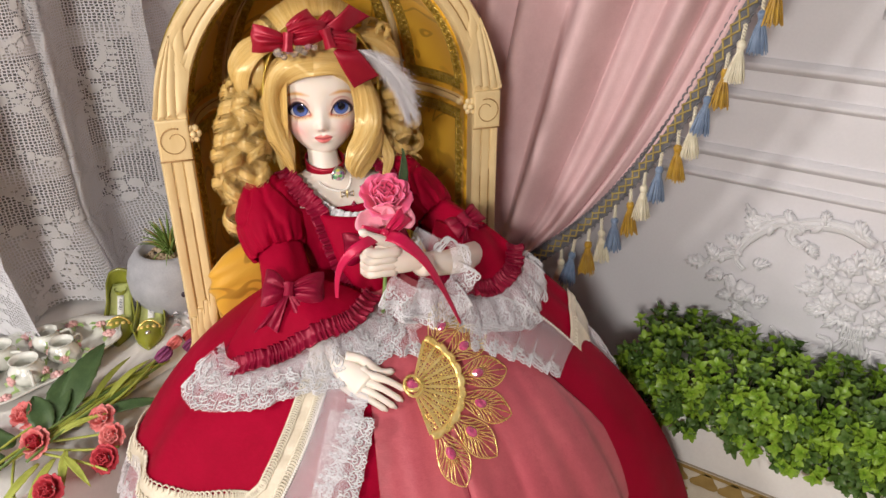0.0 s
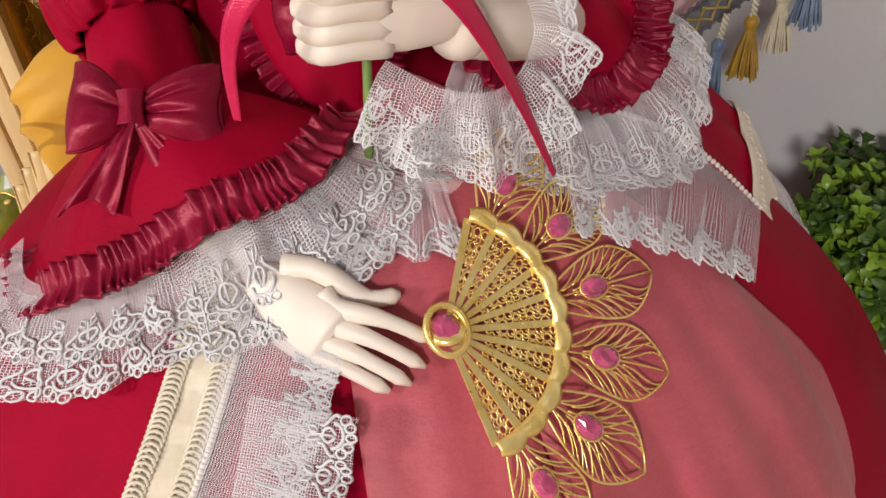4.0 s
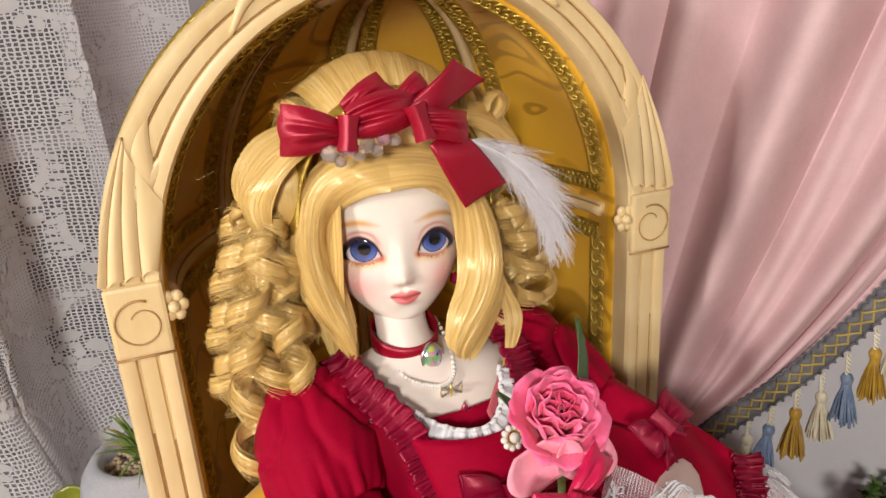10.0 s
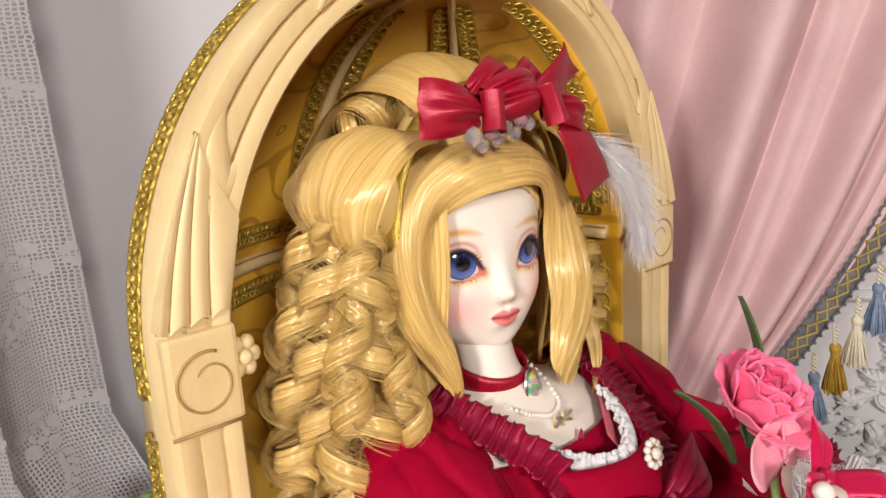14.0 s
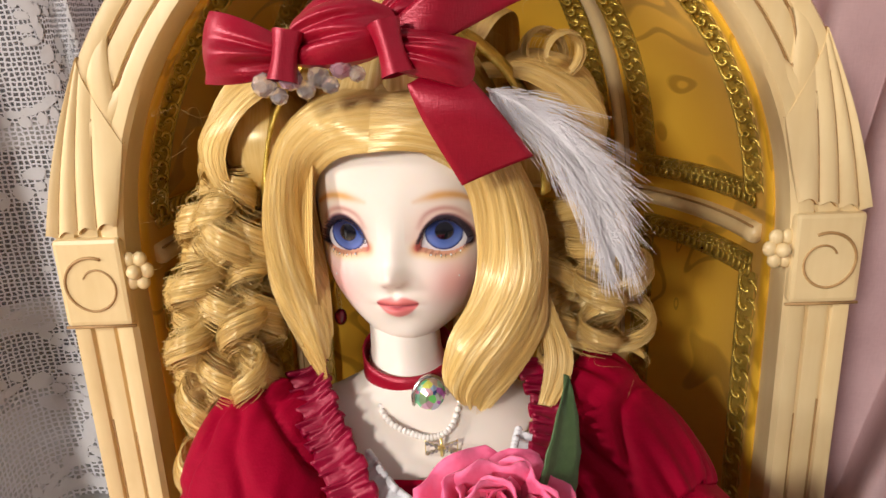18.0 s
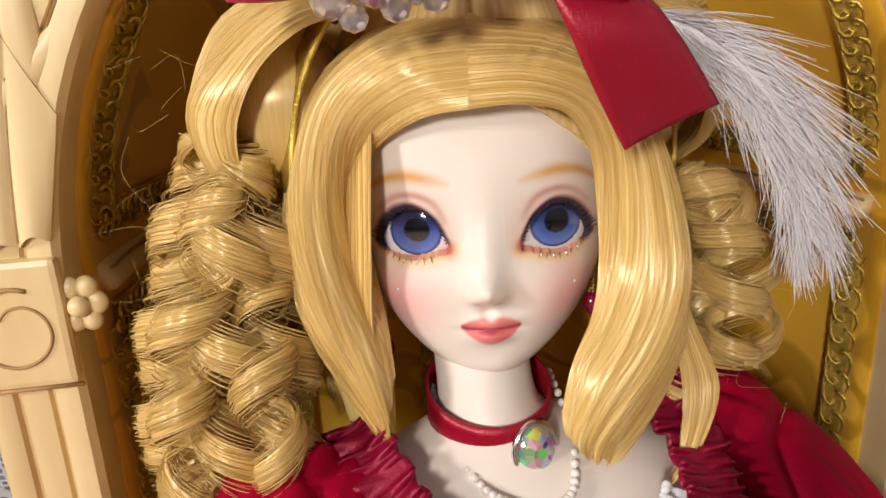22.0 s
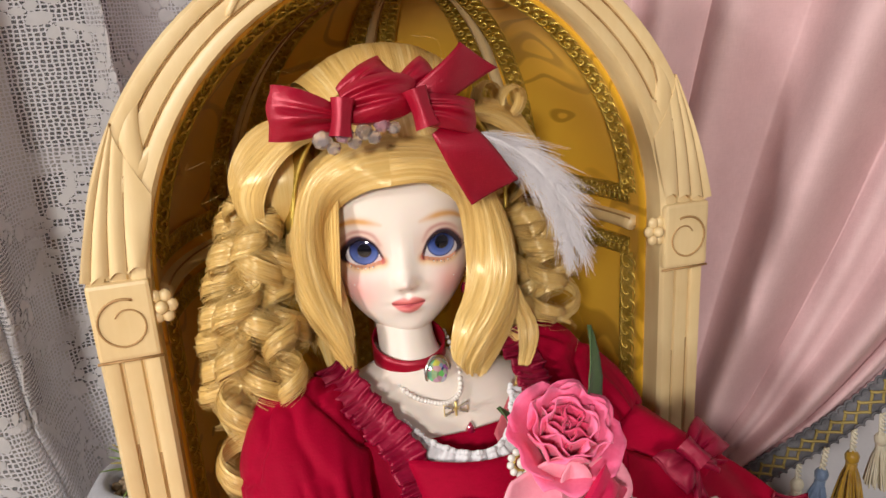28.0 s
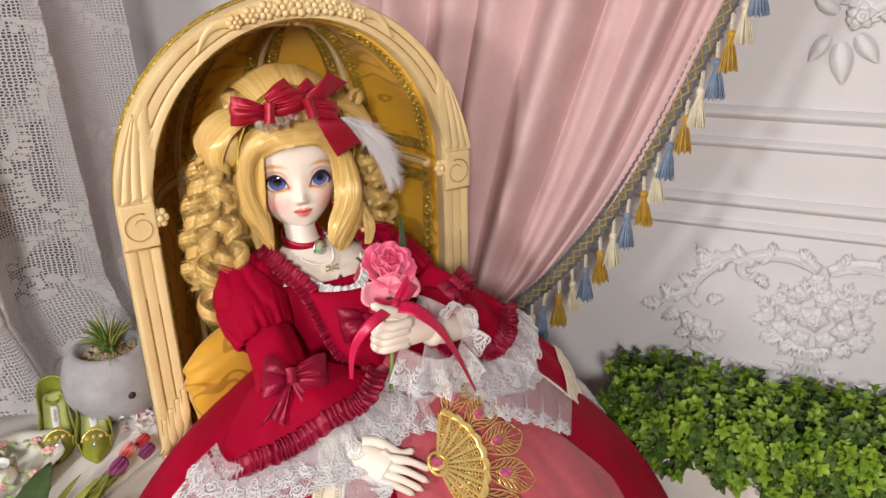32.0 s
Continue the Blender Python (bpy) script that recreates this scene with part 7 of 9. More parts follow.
def sheet(keys, n, strands, lift, rag=0.10, seg=26, r=0.00009, normal=None, twist=0.0, bulge=0.0, wave=0.0):
    """A sheet of hair: strands that run along the key curves and spread across them, over a closed under layer."""
    cur = [spline(k, n) for k in keys]
    nk_ = len(keys)

    swell = Vector(normal).normalized() * bulge if bulge else None

    def at_sheet(s, u):
        q = at_keys(s, u)
        return q + swell * (math.sin(math.pi * max(0.0, min(1.0, s))) * min(1.0, 2.2 * max(0.0, u)) * (1.0 - u ** 3) + wave * u * math.sin(8.5 * u + 4.0 * s + 0.6)) if bulge else q

    def at_keys(s, u):
        u = max(0.0, min(1.0, u))
        x = s * (nk_ - 1)
        i = min(int(x), nk_ - 2)
        t = x - i
        p0, p1, p2, p3 = (at(cur[max(0, min(nk_ - 1, i + j))], u) for j in (-1, 0, 1, 2))
        return 0.5 * (2 * p1 + (p2 - p0) * t + (2 * p0 - 5 * p1 + 4 * p2 - p3) * t * t + (3 * p1 - p0 - 3 * p2 + p3) * t ** 3)

    def relief(s, u):
        return lift * (0.22 * math.sin(s * 17 + 2.5 * u + 1) + 0.13 * math.sin(s * 39 - 3 * u) + 0.09 * math.sin(s * 83 + 5 * u) + 0.05 * math.sin(s * 171 + 4 * u)) * (0.35 + 0.65 * u)

    def nrm(s, u):
        a = at_sheet(min(1, s + 0.03), u) - at_sheet(max(0, s - 0.03), u)
        b = at_sheet(s, min(1, u + 0.03)) - at_sheet(s, max(0, u - 0.03))
        q = a.cross(b)
        q = q.normalized() if q.length > 1e-12 else Vector((0, 0, 1))
        return -q if normal is not None and q.dot(normal) < 0 else q
    g = Geo()
    g.grid(lambda s, u: at_sheet(s, u * (0.975 - rag * (0.25 + 0.25 * math.sin(s * 11) + 0.25 * math.sin(s * 27 + 1)) - 1.1 * rag * (2 * s - 1) ** 2)) + nrm(s, u) * relief(s, u), 96, n * 2)
    k = 97 * (2 * n + 1)
    g.uv[-k:] = [((a + twist * b * b) * 2.0, b * 0.8) for a, b in g.uv[-k:]]
    for i in range(strands):
        s = (i + rng.uniform(0.1, 0.9)) / strands * (1 + twist)
        ln = 1.0 - rag * rng.random() ** 1.5 - 0.9 * rag * (2 * min(1.0, s / (1 + twist)) - 1) ** 2
        amp, ph, cl = rng.uniform(0.002, 0.012), rng.uniform(0, 6.28), rng.uniform(-0.5, 1.0)
        clump = 0.012 * math.sin(s * 40 + 2)
        path = []
        for j in range(seg + 1):
            u = ln * j / seg
            ss = s + amp * math.sin(ph + 5 * u) + clump * u - twist * u * u
            if not 0.0 <= ss <= 1.0:
                if len(path) > 3:
                    break
                path = []
                continue
            path.append(at_sheet(ss, u) + nrm(ss, u) * (relief(ss, u) + 0.00008 + 0.00016 * cl))
        if len(path) > 3:
            strand(g, path, r * rng.uniform(0.6, 1.15), rng.random() * 20)
    return g


def ringlet(pts, r, turns, w, n_per=18, sgn=1, ph=0.0, strands=64):
    """A corkscrew curl: strands wound side by side round an axis over a narrow under band."""
    g = Geo()
    n = int(turns * n_per)
    ax = spline(pts, max(8, n // 2))
    fr = []
    for p, q in zip(ax, ax[1:] + [ax[-1] * 2 - ax[-2]]):
        d = (q - p).normalized()
        e1 = d.cross(Vector((0.3, 1, 0.1))).normalized()
        fr.append((d, e1, d.cross(e1)))

    def f(t, e, out=0.0, da=0.0):
        p = at(ax, t)
        d, e1, e2 = fr[min(len(fr) - 1, int(t * (len(fr) - 1) + 0.5))]
        a = sgn * 2 * math.pi * turns * t + ph + da
        rr = r(t) * (1 - 0.20 * e * e) * min(1.0, 0.35 + t / 0.10) + out
        sh = min(1.0, t / 0.10, (1 - t) / 0.16 + 0.25)
        return p + (e1 * math.cos(a) + e2 * math.sin(a)) * rr + d * (e * w(t) * 0.5 * sh)
    g.grid(lambda u, v: f(u * 0.97, (v - 0.5) * 1.15, -0.0004 + 0.0002 * math.sin(v * 19 + ph)), n, 10)
    k = (n + 1) * 11
    g.uv[-k:] = [(v * 2.2 + ph, u * turns * 0.6) for u, v in g.uv[-k:]]
    for i in range(strands):
        e = max(-1.3, min(1.3, rng.gauss(0.0, 0.55)))
        ln, out, wob = 1 - 0.10 * rng.random() ** 2, rng.uniform(-0.0006, 0.0007) * (1.8 if i % 9 == 0 else 1.0), rng.uniform(0, 6.28)
        am, da = rng.uniform(0.01, 0.07), rng.uniform(-0.12, 0.12)
        strand(g, [f(ln * j / n, e + am * math.sin(wob + 0.30 * j), out, da * j / n) for j in range(n + 1)], 0.00010 * rng.uniform(0.6, 1.2), rng.random() * 20)
    return g


# the hair parts over the forehead and falls in one curled curtain on each side of the face
front_l = [[P(-0.0200, 0.0352, 0.3868), P(-0.0290, 0.0305, 0.3850), P(-0.0370, 0.0215, 0.3785), P(-0.0408, 0.0145, 0.3690), P(-0.0402, 0.0135, 0.3570), P(-0.0378, 0.0160, 0.3450), P(-0.0362, 0.0215, 0.3320), P(-0.0372, 0.0265, 0.3170)],
           [P(-0.0195, 0.0330, 0.3945), P(-0.0320, 0.0312, 0.3930), P(-0.0425, 0.0245, 0.3850), P(-0.0465, 0.0205, 0.3720), P(-0.0465, 0.0200, 0.3570), P(-0.0440, 0.0225, 0.3420), P(-0.0412, 0.0280, 0.3280), P(-0.0392, 0.0290, 0.3140)],
           [P(-0.0190, 0.0270, 0.4010), P(-0.0345, 0.0255, 0.3985), P(-0.0470, 0.0200, 0.3890), P(-0.0525, 0.0185, 0.3730), P(-0.0535, 0.0195, 0.3560), P(-0.0505, 0.0232, 0.3400), P(-0.0450, 0.0268, 0.3255), P(-0.0395, 0.0285, 0.3120)],
           [P(-0.0180, 0.0160, 0.4070), P(-0.0365, 0.0150, 0.4010), P(-0.0505, 0.0110, 0.3890), P(-0.0560, 0.0105, 0.3720), P(-0.0585, 0.0125, 0.3550), P(-0.0560, 0.0190, 0.3390), P(-0.0485, 0.0240, 0.3250), P(-0.0405, 0.0280, 0.3115)]]
front_r = [[P(-0.0205, 0.0352, 0.3868), P(-0.0110, 0.0358, 0.3872), P(-0.0010, 0.0335, 0.3845), P(0.0055, 0.0295, 0.3760), P(0.0085, 0.0270, 0.3650), P(0.0092, 0.0275, 0.3520), P(0.0060, 0.0310, 0.3410), P(-0.0010, 0.0350, 0.3310), P(-0.0036, 0.0365, 0.3190), P(0.0005, 0.0370, 0.3120)],
           [P(-0.0200, 0.0330, 0.3945), P(-0.0070, 0.0342, 0.3940), P(0.0060, 0.0318, 0.3880), P(0.0135, 0.0290, 0.3760), P(0.0165, 0.0282, 0.3620), P(0.0165, 0.0308, 0.3480), P(0.0110, 0.0350, 0.3360), P(0.0040, 0.0382, 0.3260), P(0.0010, 0.0394, 0.3160), P(0.0035, 0.0388, 0.3090)],
           [P(-0.0190, 0.0270, 0.4010), P(-0.0020, 0.0290, 0.3985), P(0.0120, 0.0280, 0.3895), P(0.0195, 0.0268, 0.3760), P(0.0230, 0.0275, 0.3610), P(0.0235, 0.0312, 0.3460), P(0.0180, 0.0360, 0.3330), P(0.0105, 0.0392, 0.3220), P(0.0060, 0.0400, 0.3130), P(0.0070, 0.0388, 0.3065)],
           [P(-0.0170, 0.0160, 0.4070), P(0.0010, 0.0190, 0.4030), P(0.0150, 0.0190, 0.3920), P(0.0240, 0.0200, 0.3760), P(0.0298, 0.0215, 0.3600), P(0.0300, 0.0250, 0.3440), P(0.0292, 0.0300, 0.3300), P(0.0215, 0.0350, 0.3180), P(0.0130, 0.0378, 0.3095), P(0.0075, 0.0380, 0.3048)]]
part("front_lock", sheet(front_l, 30, 200, 0.0010, 0.05, twist=0.45, normal=P(-0.5, 1, 0.2), r=0.000045, bulge=0.0028, wave=0.55), HAIR, wig)["kind"] = "stuff"
part("front_lock", sheet(front_r, 36, 220, 0.0011, 0.05, seg=32, twist=0.35, normal=P(0.4, 1, 0.2), r=0.000045, bulge=0.0050, wave=0.40), HAIR, wig)["kind"] = "stuff"
# hair that fills the gap between the locks and the neck
for sx, u0 in ((-1, -0.045), (1, 0.017)):
    part("back_lock", sheet([[P(u0 + sx * 0.006 * q, 0.012 - 0.010 * q, 0.385), P(u0 + sx * (0.002 + 0.006 * q), 0.014 - 0.010 * q, 0.360), P(u0 + sx * (0.003 + 0.006 * q), 0.014 - 0.008 * q, 0.335), P(u0 + sx * 0.006 * q, 0.014 - 0.006 * q, 0.308)] for q in (-1.2, 0.0, 1.2)], 16, 60, 0.0012, 0.15, normal=P(0, 1, 0)), HAIR, wig)["kind"] = "stuff"
# a thin lock that hangs apart over the shoulder
part("front_lock", sheet([[P(0.020 + q, 0.0235, 0.352), P(0.0265 + q, 0.0255, 0.334), P(0.0285 + q * 1.5, 0.0300, 0.319), P(0.0250 + q, 0.0355, 0.3065), P(0.0195 + 0.6 * q, 0.0385, 0.2985)] for q in (0.0, 0.003, 0.006)], 20, 40, 0.001, 0.25, normal=P(0, 1, 0)), HAIR, wig)["kind"] = "stuff"
# the sides are swept up into a rolled bunch and tied
bunch_l = [[P(-0.038, 0.0215, 0.4040), P(-0.0480, 0.0235, 0.4030), P(-0.0580, 0.0240, 0.3960), P(-0.0640, 0.0225, 0.3850), P(-0.0645, 0.0170, 0.3735), P(-0.0610, 0.0090, 0.3655)]]
for k in range(6):
    t = k / 5
    bunch_l.append([P(-0.036 - 0.006 * t, 0.016 - 0.044 * t, 0.4080 - 0.006 * t), P(-0.0520, 0.0190 - 0.048 * t, 0.4110 - 0.010 * abs(t - 0.4)), P(-0.0640 - 0.004 * math.sin(math.pi * t), 0.0185 - 0.046 * t, 0.4045 - 0.014 * abs(t - 0.4)),
                    P(-0.0735 - 0.002 * math.sin(math.pi * t), 0.0165 - 0.040 * t, 0.3870), P(-0.0705, 0.0130 - 0.026 * t, 0.3725), P(-0.0615, 0.0075 - 0.012 * t, 0.3655)])
part("side_roll", sheet(bunch_l, 24, 260, 0.0014, 0.0, r=0.000045, normal=P(-0.8, 0.3, 0.5)), HAIR, wig)["kind"] = "stuff"
part("side_roll", Geo().ball(P(-0.0560, -0.002, 0.3860), (0.0150, 0.0200, 0.0190), 20, 14), HAIR, wig)["kind"] = "stuff"
bunch_r = [[P(0.014, 0.0155, 0.4040), P(0.0240, 0.0160, 0.4030), P(0.0340, 0.0155, 0.3960), P(0.0390, 0.0130, 0.3850), P(0.0400, 0.0080, 0.3735), P(0.0375, 0.0015, 0.3655)]]
for k in range(6):
    t = k / 5
    bunch_r.append([P(0.012 + 0.004 * t, 0.010 - 0.040 * t, 0.4080 - 0.006 * t), P(0.028, 0.0100 - 0.042 * t, 0.4110 - 0.010 * abs(t - 0.4)), P(0.0420 + 0.004 * math.sin(math.pi * t), 0.0080 - 0.038 * t, 0.4045 - 0.014 * abs(t - 0.4)),
                    P(0.0500 + 0.002 * math.sin(math.pi * t), 0.0060 - 0.032 * t, 0.3880), P(0.0460, 0.0030 - 0.022 * t, 0.3725), P(0.0380, 0.0000 - 0.012 * t, 0.3655)])
part("side_roll", sheet(bunch_r, 24, 200, 0.0014, 0.0, r=0.000045, normal=P(0.8, 0.3, 0.5)), HAIR, wig)["kind"] = "stuff"
part("side_roll", Geo().ball(P(0.0300, -0.008, 0.3860), (0.0150, 0.0180, 0.0190), 20, 14), HAIR, wig)["kind"] = "stuff"
# crown volume
crown = []
for k in range(7):
    t = (k - 3) / 3
    crown.append([P(-0.0125 + 0.022 * t, 0.018 - 0.004 * t * t, 0.4150 - 0.006 * t * t), P(-0.0125 + 0.030 * t, 0.004, 0.4300 - 0.010 * t * t), P(-0.0105 + 0.036 * t, -0.020, 0.4345 - 0.014 * t * t), P(-0.0125 + 0.040 * t, -0.040, 0.4120 - 0.010 * t * t), P(-0.0125 + 0.040 * t, -0.050, 0.385), P(-0.0125 + 0.036 * t, -0.048, 0.345)])
part("crown_lock", sheet(crown, 26, 300, 0.0014, 0.03, r=0.000045, normal=P(0, 0.1, 1)), HAIR, wig)["kind"] = "stuff"
# standing curls beside the bow
stand = ((((0.030, -0.016, 0.4060), (0.033, -0.002, 0.4090), (0.037, 0.014, 0.4090)), 0.0098, 2.2), (((0.040, -0.012, 0.4020), (0.045, -0.010, 0.3900), (0.047, -0.008, 0.3780)), 0.0085, 2.0), (((-0.030, -0.004, 0.4160), (-0.044, -0.006, 0.4150), (-0.056, -0.010, 0.4080)), 0.0090, 2.2))
for q, r, tn in stand:
    part("ringlet", ringlet([P(*p) for p in q], (lambda r: (lambda t: r * (1 - 0.30 * t)))(r), tn, lambda t: 0.0105, 22, 1, 0.5, 44), HAIR, wig)["kind"] = "stuff"

# corkscrew curls of the pigtails: (top, bend, end, radius, turns)
left = [((-0.066, 0.012, 0.378), (-0.071, 0.018, 0.338), (-0.074, 0.025, 0.296), 0.0082, 4.2), ((-0.072, 0.006, 0.380), (-0.084, 0.010, 0.340), (-0.089, 0.014, 0.304), 0.0080, 4.0),
        ((-0.061, 0.010, 0.372), (-0.061, 0.016, 0.330), (-0.064, 0.026, 0.292), 0.0072, 4.2), ((-0.072, -0.008, 0.378), (-0.086, -0.002, 0.332), (-0.092, 0.000, 0.290), 0.0084, 4.4),
        ((-0.066, 0.004, 0.348), (-0.080, 0.015, 0.312), (-0.088, 0.022, 0.266), 0.0088, 4.2), ((-0.060, -0.004, 0.350), (-0.067, 0.010, 0.310), (-0.072, 0.020, 0.268), 0.0086, 4.2),
        ((-0.074, -0.014, 0.358), (-0.083, -0.018, 0.320), (-0.088, -0.014, 0.276), 0.0084, 4.4), ((-0.062, 0.012, 0.352), (-0.065, 0.026, 0.330), (-0.062, 0.031, 0.306), 0.0062, 3.2),
        ((-0.058, -0.010, 0.358), (-0.074, -0.004, 0.322), (-0.080, 0.004, 0.280), 0.0082, 4.2), ((-0.068, 0.014, 0.372), (-0.081, 0.020, 0.338), (-0.083, 0.026, 0.314), 0.0068, 3.2)]
right = [((0.040, 0.006, 0.366), (0.047, 0.015, 0.345), (0.048, 0.018, 0.318), 0.0070, 4.2), ((0.044, -0.002, 0.362), (0.058, 0.002, 0.338), (0.060, 0.002, 0.304), 0.0084, 4.0),
         ((0.038, -0.002, 0.358), (0.043, 0.010, 0.328), (0.046, 0.015, 0.296), 0.0076, 4.0), ((0.042, -0.012, 0.360), (0.053, -0.016, 0.328), (0.057, -0.016, 0.290), 0.0080, 4.2),
         ((0.034, 0.004, 0.354), (0.034, 0.014, 0.330), (0.035, 0.020, 0.304), 0.0062, 3.6), ((0.036, -0.014, 0.354), (0.040, -0.014, 0.318), (0.042, -0.010, 0.285), 0.0080, 4.2)]
for k, (a, b, c, r, tn) in enumerate(left + right):
    rf = (lambda r: (lambda t: r * (0.74 + 0.40 * math.sin(math.pi * min(1, 0.15 + 0.72 * t)))))(r)
    wf = (lambda a, c, tn: (lambda t: 0.80 * (Vector(c) - Vector(a)).length / tn * (1 - 0.25 * t)))(a, c, tn)
    part("ringlet", ringlet([P(*a), P(*b), P(*c)], rf, tn, wf, sgn=1 if k % 2 else -1, ph=rng.uniform(0, 6)), HAIR, wig)["kind"] = "stuff"
# loose wisps
g = Geo()
for k in range(100):
    if k % 3 == 0:
        c, s = P(rng.uniform(-0.092, -0.05), rng.uniform(0.0, 0.03), rng.uniform(0.28, 0.40)), P(rng.uniform(-0.014, 0.010), rng.uniform(-0.01, 0.010), rng.uniform(-0.026, 0.006))
    elif k % 3 == 1:
        c, s = P(rng.uniform(0.012, 0.058), rng.uniform(0.0, 0.034), rng.uniform(0.295, 0.39)), P(rng.uniform(-0.010, 0.012), rng.uniform(-0.006, 0.010), rng.uniform(-0.026, 0.004))
    else:
        c, s = P(rng.uniform(-0.05, 0.03), rng.uniform(-0.02, 0.012), rng.uniform(0.412, 0.428)), P(rng.uniform(-0.012, 0.016), rng.uniform(-0.01, 0.010), rng.uniform(0.000, 0.010))
    bend = P(rng.uniform(-0.006, 0.006), rng.uniform(-0.004, 0.006), rng.uniform(-0.004, 0.006))
    strand(g, spline([c, c + s * 0.5 + bend, c + s], 16), 0.00003, rng.random() * 20)
part("loose_hair", g, HAIR, wig)["kind"] = "stuff"

# ---- headband with bows, crystals and a feather ----
hb_thing = thing("hair_bow", "red satin hair bow with crystals and a white feather", "hair bow", SEAT)
arc = [HC + P(0.0405 * math.cos(a), 0.020, 0.0475 * math.sin(a)) for a in [math.pi * (-0.02 + 1.04 * i / 50) for i in range(51)]]
fr_b = edge_curve(arc, [(p - HC).normalized() for p in arc], arc[0] + P(0, 9, 0))
part("head_band", Geo().grid(lambda u, v: (lambda f: f[0] + f[3] * ((v - 0.5) * 0.0065) + f[2] * 0.003)(fr_at(fr_b, u)), 100, 3), GOLDTHREAD, hb_thing, "woven gold headband", thick=0.001)


LOOPS = (((-0.0385, 0.0420, 0.4135), (-0.0600, 0.0390, 0.4165), 0.0035, 0.0092, 0.0, 0.0085, (-0.25, 1.0, 0.15), 1),
         ((-0.0365, 0.0425, 0.4165), (-0.0115, 0.0420, 0.4195), 0.0050, 0.0078, 0.0040, 0.0085, (0.0, 1.0, 0.35), 4),
         ((-0.0350, 0.0360, 0.4190), (-0.0180, 0.0340, 0.4275), 0.0040, 0.0065, 0.0, 0.0060, (-0.1, 0.8, 0.6), 6),
         ((-0.0150, 0.0360, 0.4190), (-0.0030, 0.0340, 0.4265), 0.0040, 0.0058, 0.0, 0.0055, (0.0, 0.9, 0.5), 9),
         ((-0.0120, 0.0440, 0.4145), (0.0085, 0.0440, 0.4095), 0.0050, 0.0062, 0.0, 0.0080, (0.1, 1.0, 0.25), 7))
for a, b, h0, hm, h1, dp, out, sd in LOOPS:
    part("bow_loop", puff_loop(P(*a), P(*b), h0, hm, h1, dp, P(*out), sd), SATIN, hb_thing, "glossy red satin ribbon loop")
for c, w, h, tilt in ((P(-0.0380, 0.0480, 0.4140), 0.0032, 0.0062, 10), (P(-0.0115, 0.0490, 0.4150), 0.0034, 0.0066, -14)):
    kn = facing(c, P(0, 1, 0.2), tilt)
    part("knot", Geo().grid(lambda u, v: kn @ Vector((w * math.cos(2 * math.pi * u) * (1 + 0.25 * (2 * v - 1) ** 2), 0.0038 * math.sin(2 * math.pi * u) + 0.0004 * math.sin(8 * math.pi * u), h * (2 * v - 1))), 28, 8, cu=True), SATIN, hb_thing)


def tail_strip(pts, w0, w1, out, cut):
    c = spline(pts, 20)
    fr = edge_curve(c, [out] * 21, c[0] + Vector((0, 0, -9)) + P(-9, 0, 0))

    def f(u, v):
        p, d, n, s = fr_at(fr, u)
        e = (v - 0.5) * 2
        return p + s * (lerp(w0, w1, u) * 0.5 * e) + d * (cut * (e * u)) + n * (0.0016 * math.sin(4 * u + 1.5 * e))
    return Geo().grid(f, 24, 10)


part("ribbon_tail", tail_strip([P(-0.0020, 0.0450, 0.4085), P(0.0040, 0.0480, 0.3990), P(0.0145, 0.0470, 0.3830)], 0.0140, 0.0195, P(0.1, 1, 0.3), -0.0025), SATIN, hb_thing, "red satin ribbon tail", thick=0.0006)
part("ribbon_tail", tail_strip([P(-0.0095, 0.0410, 0.4165), P(0.0010, 0.0400, 0.4225), P(0.0140, 0.0370, 0.4300)], 0.0090, 0.0170, P(0.1, 1, -0.1), 0.0050), SATIN, hb_thing, "red satin ribbon tail", thick=0.0006)
CRYSTAL = gem_mat("clear_crystal", (0.85, 0.78, 0.80), 1.55, 0.75)
CRYSTALP = gem_mat("pink_crystal", (0.80, 0.45, 0.55), 1.55, 0.6)


def faceted(c, rx, rz, ry, out, n=8, mi=0, g=None):
    """A cut stone facing out."""
    g = g or Geo()
    m = facing(c, out)
    b = len(g.v)
    for rr, dep in ((1.0, 0.0), (0.80, -0.55), (0.45, -1.0)):
        for k in range(n):
            a = 2 * math.pi * (k + (0.5 if dep else 0)) / n
            g.v.append(tuple(m @ Vector((rx * rr * math.cos(a), ry * dep, rz * rr * math.sin(a)))))
            g.uv.append((k / n, rr))
    for i in range(2):
        for k in range(n):
            a, d = b + i * n, b + (i + 1) * n
            g.f += [(a + k, a + (k + 1) % n, d + k), (a + (k + 1) % n, d + (k + 1) % n, d + k)]
            g.m += [mi, mi]
    g.f.append(tuple(b + 2 * n + k for k in range(n)))
    g.f.append(tuple(b + n - 1 - k for k in range(n)))
    g.m += [mi, mi]
    return g


for k, (x, z, r, mt) in enumerate(((-0.0455, 0.4035, 0.0042, CRYSTAL), (-0.0385, 0.4050, 0.0040, CRYSTALP), (-0.0315, 0.4050, 0.0038, CRYSTAL), (-0.0255, 0.4070, 0.0036, CRYSTALP), (-0.0350, 0.4020, 0.0032, CRYSTAL), (-0.0285, 0.4030, 0.0030, CRYSTAL), (-0.0420, 0.4005, 0.0030, CRYSTAL), (-0.0215, 0.4055, 0.0028, CRYSTAL))):
    part("crystal", faceted(P(x + 0.001, 0.0455 + 0.0012 * (k % 2), z + 0.0035), r * 0.85, r * 0.8, r * 0.6, P(-0.1, 1, -0.05)), mt, hb_thing, "cut glass crystal", smooth=False)
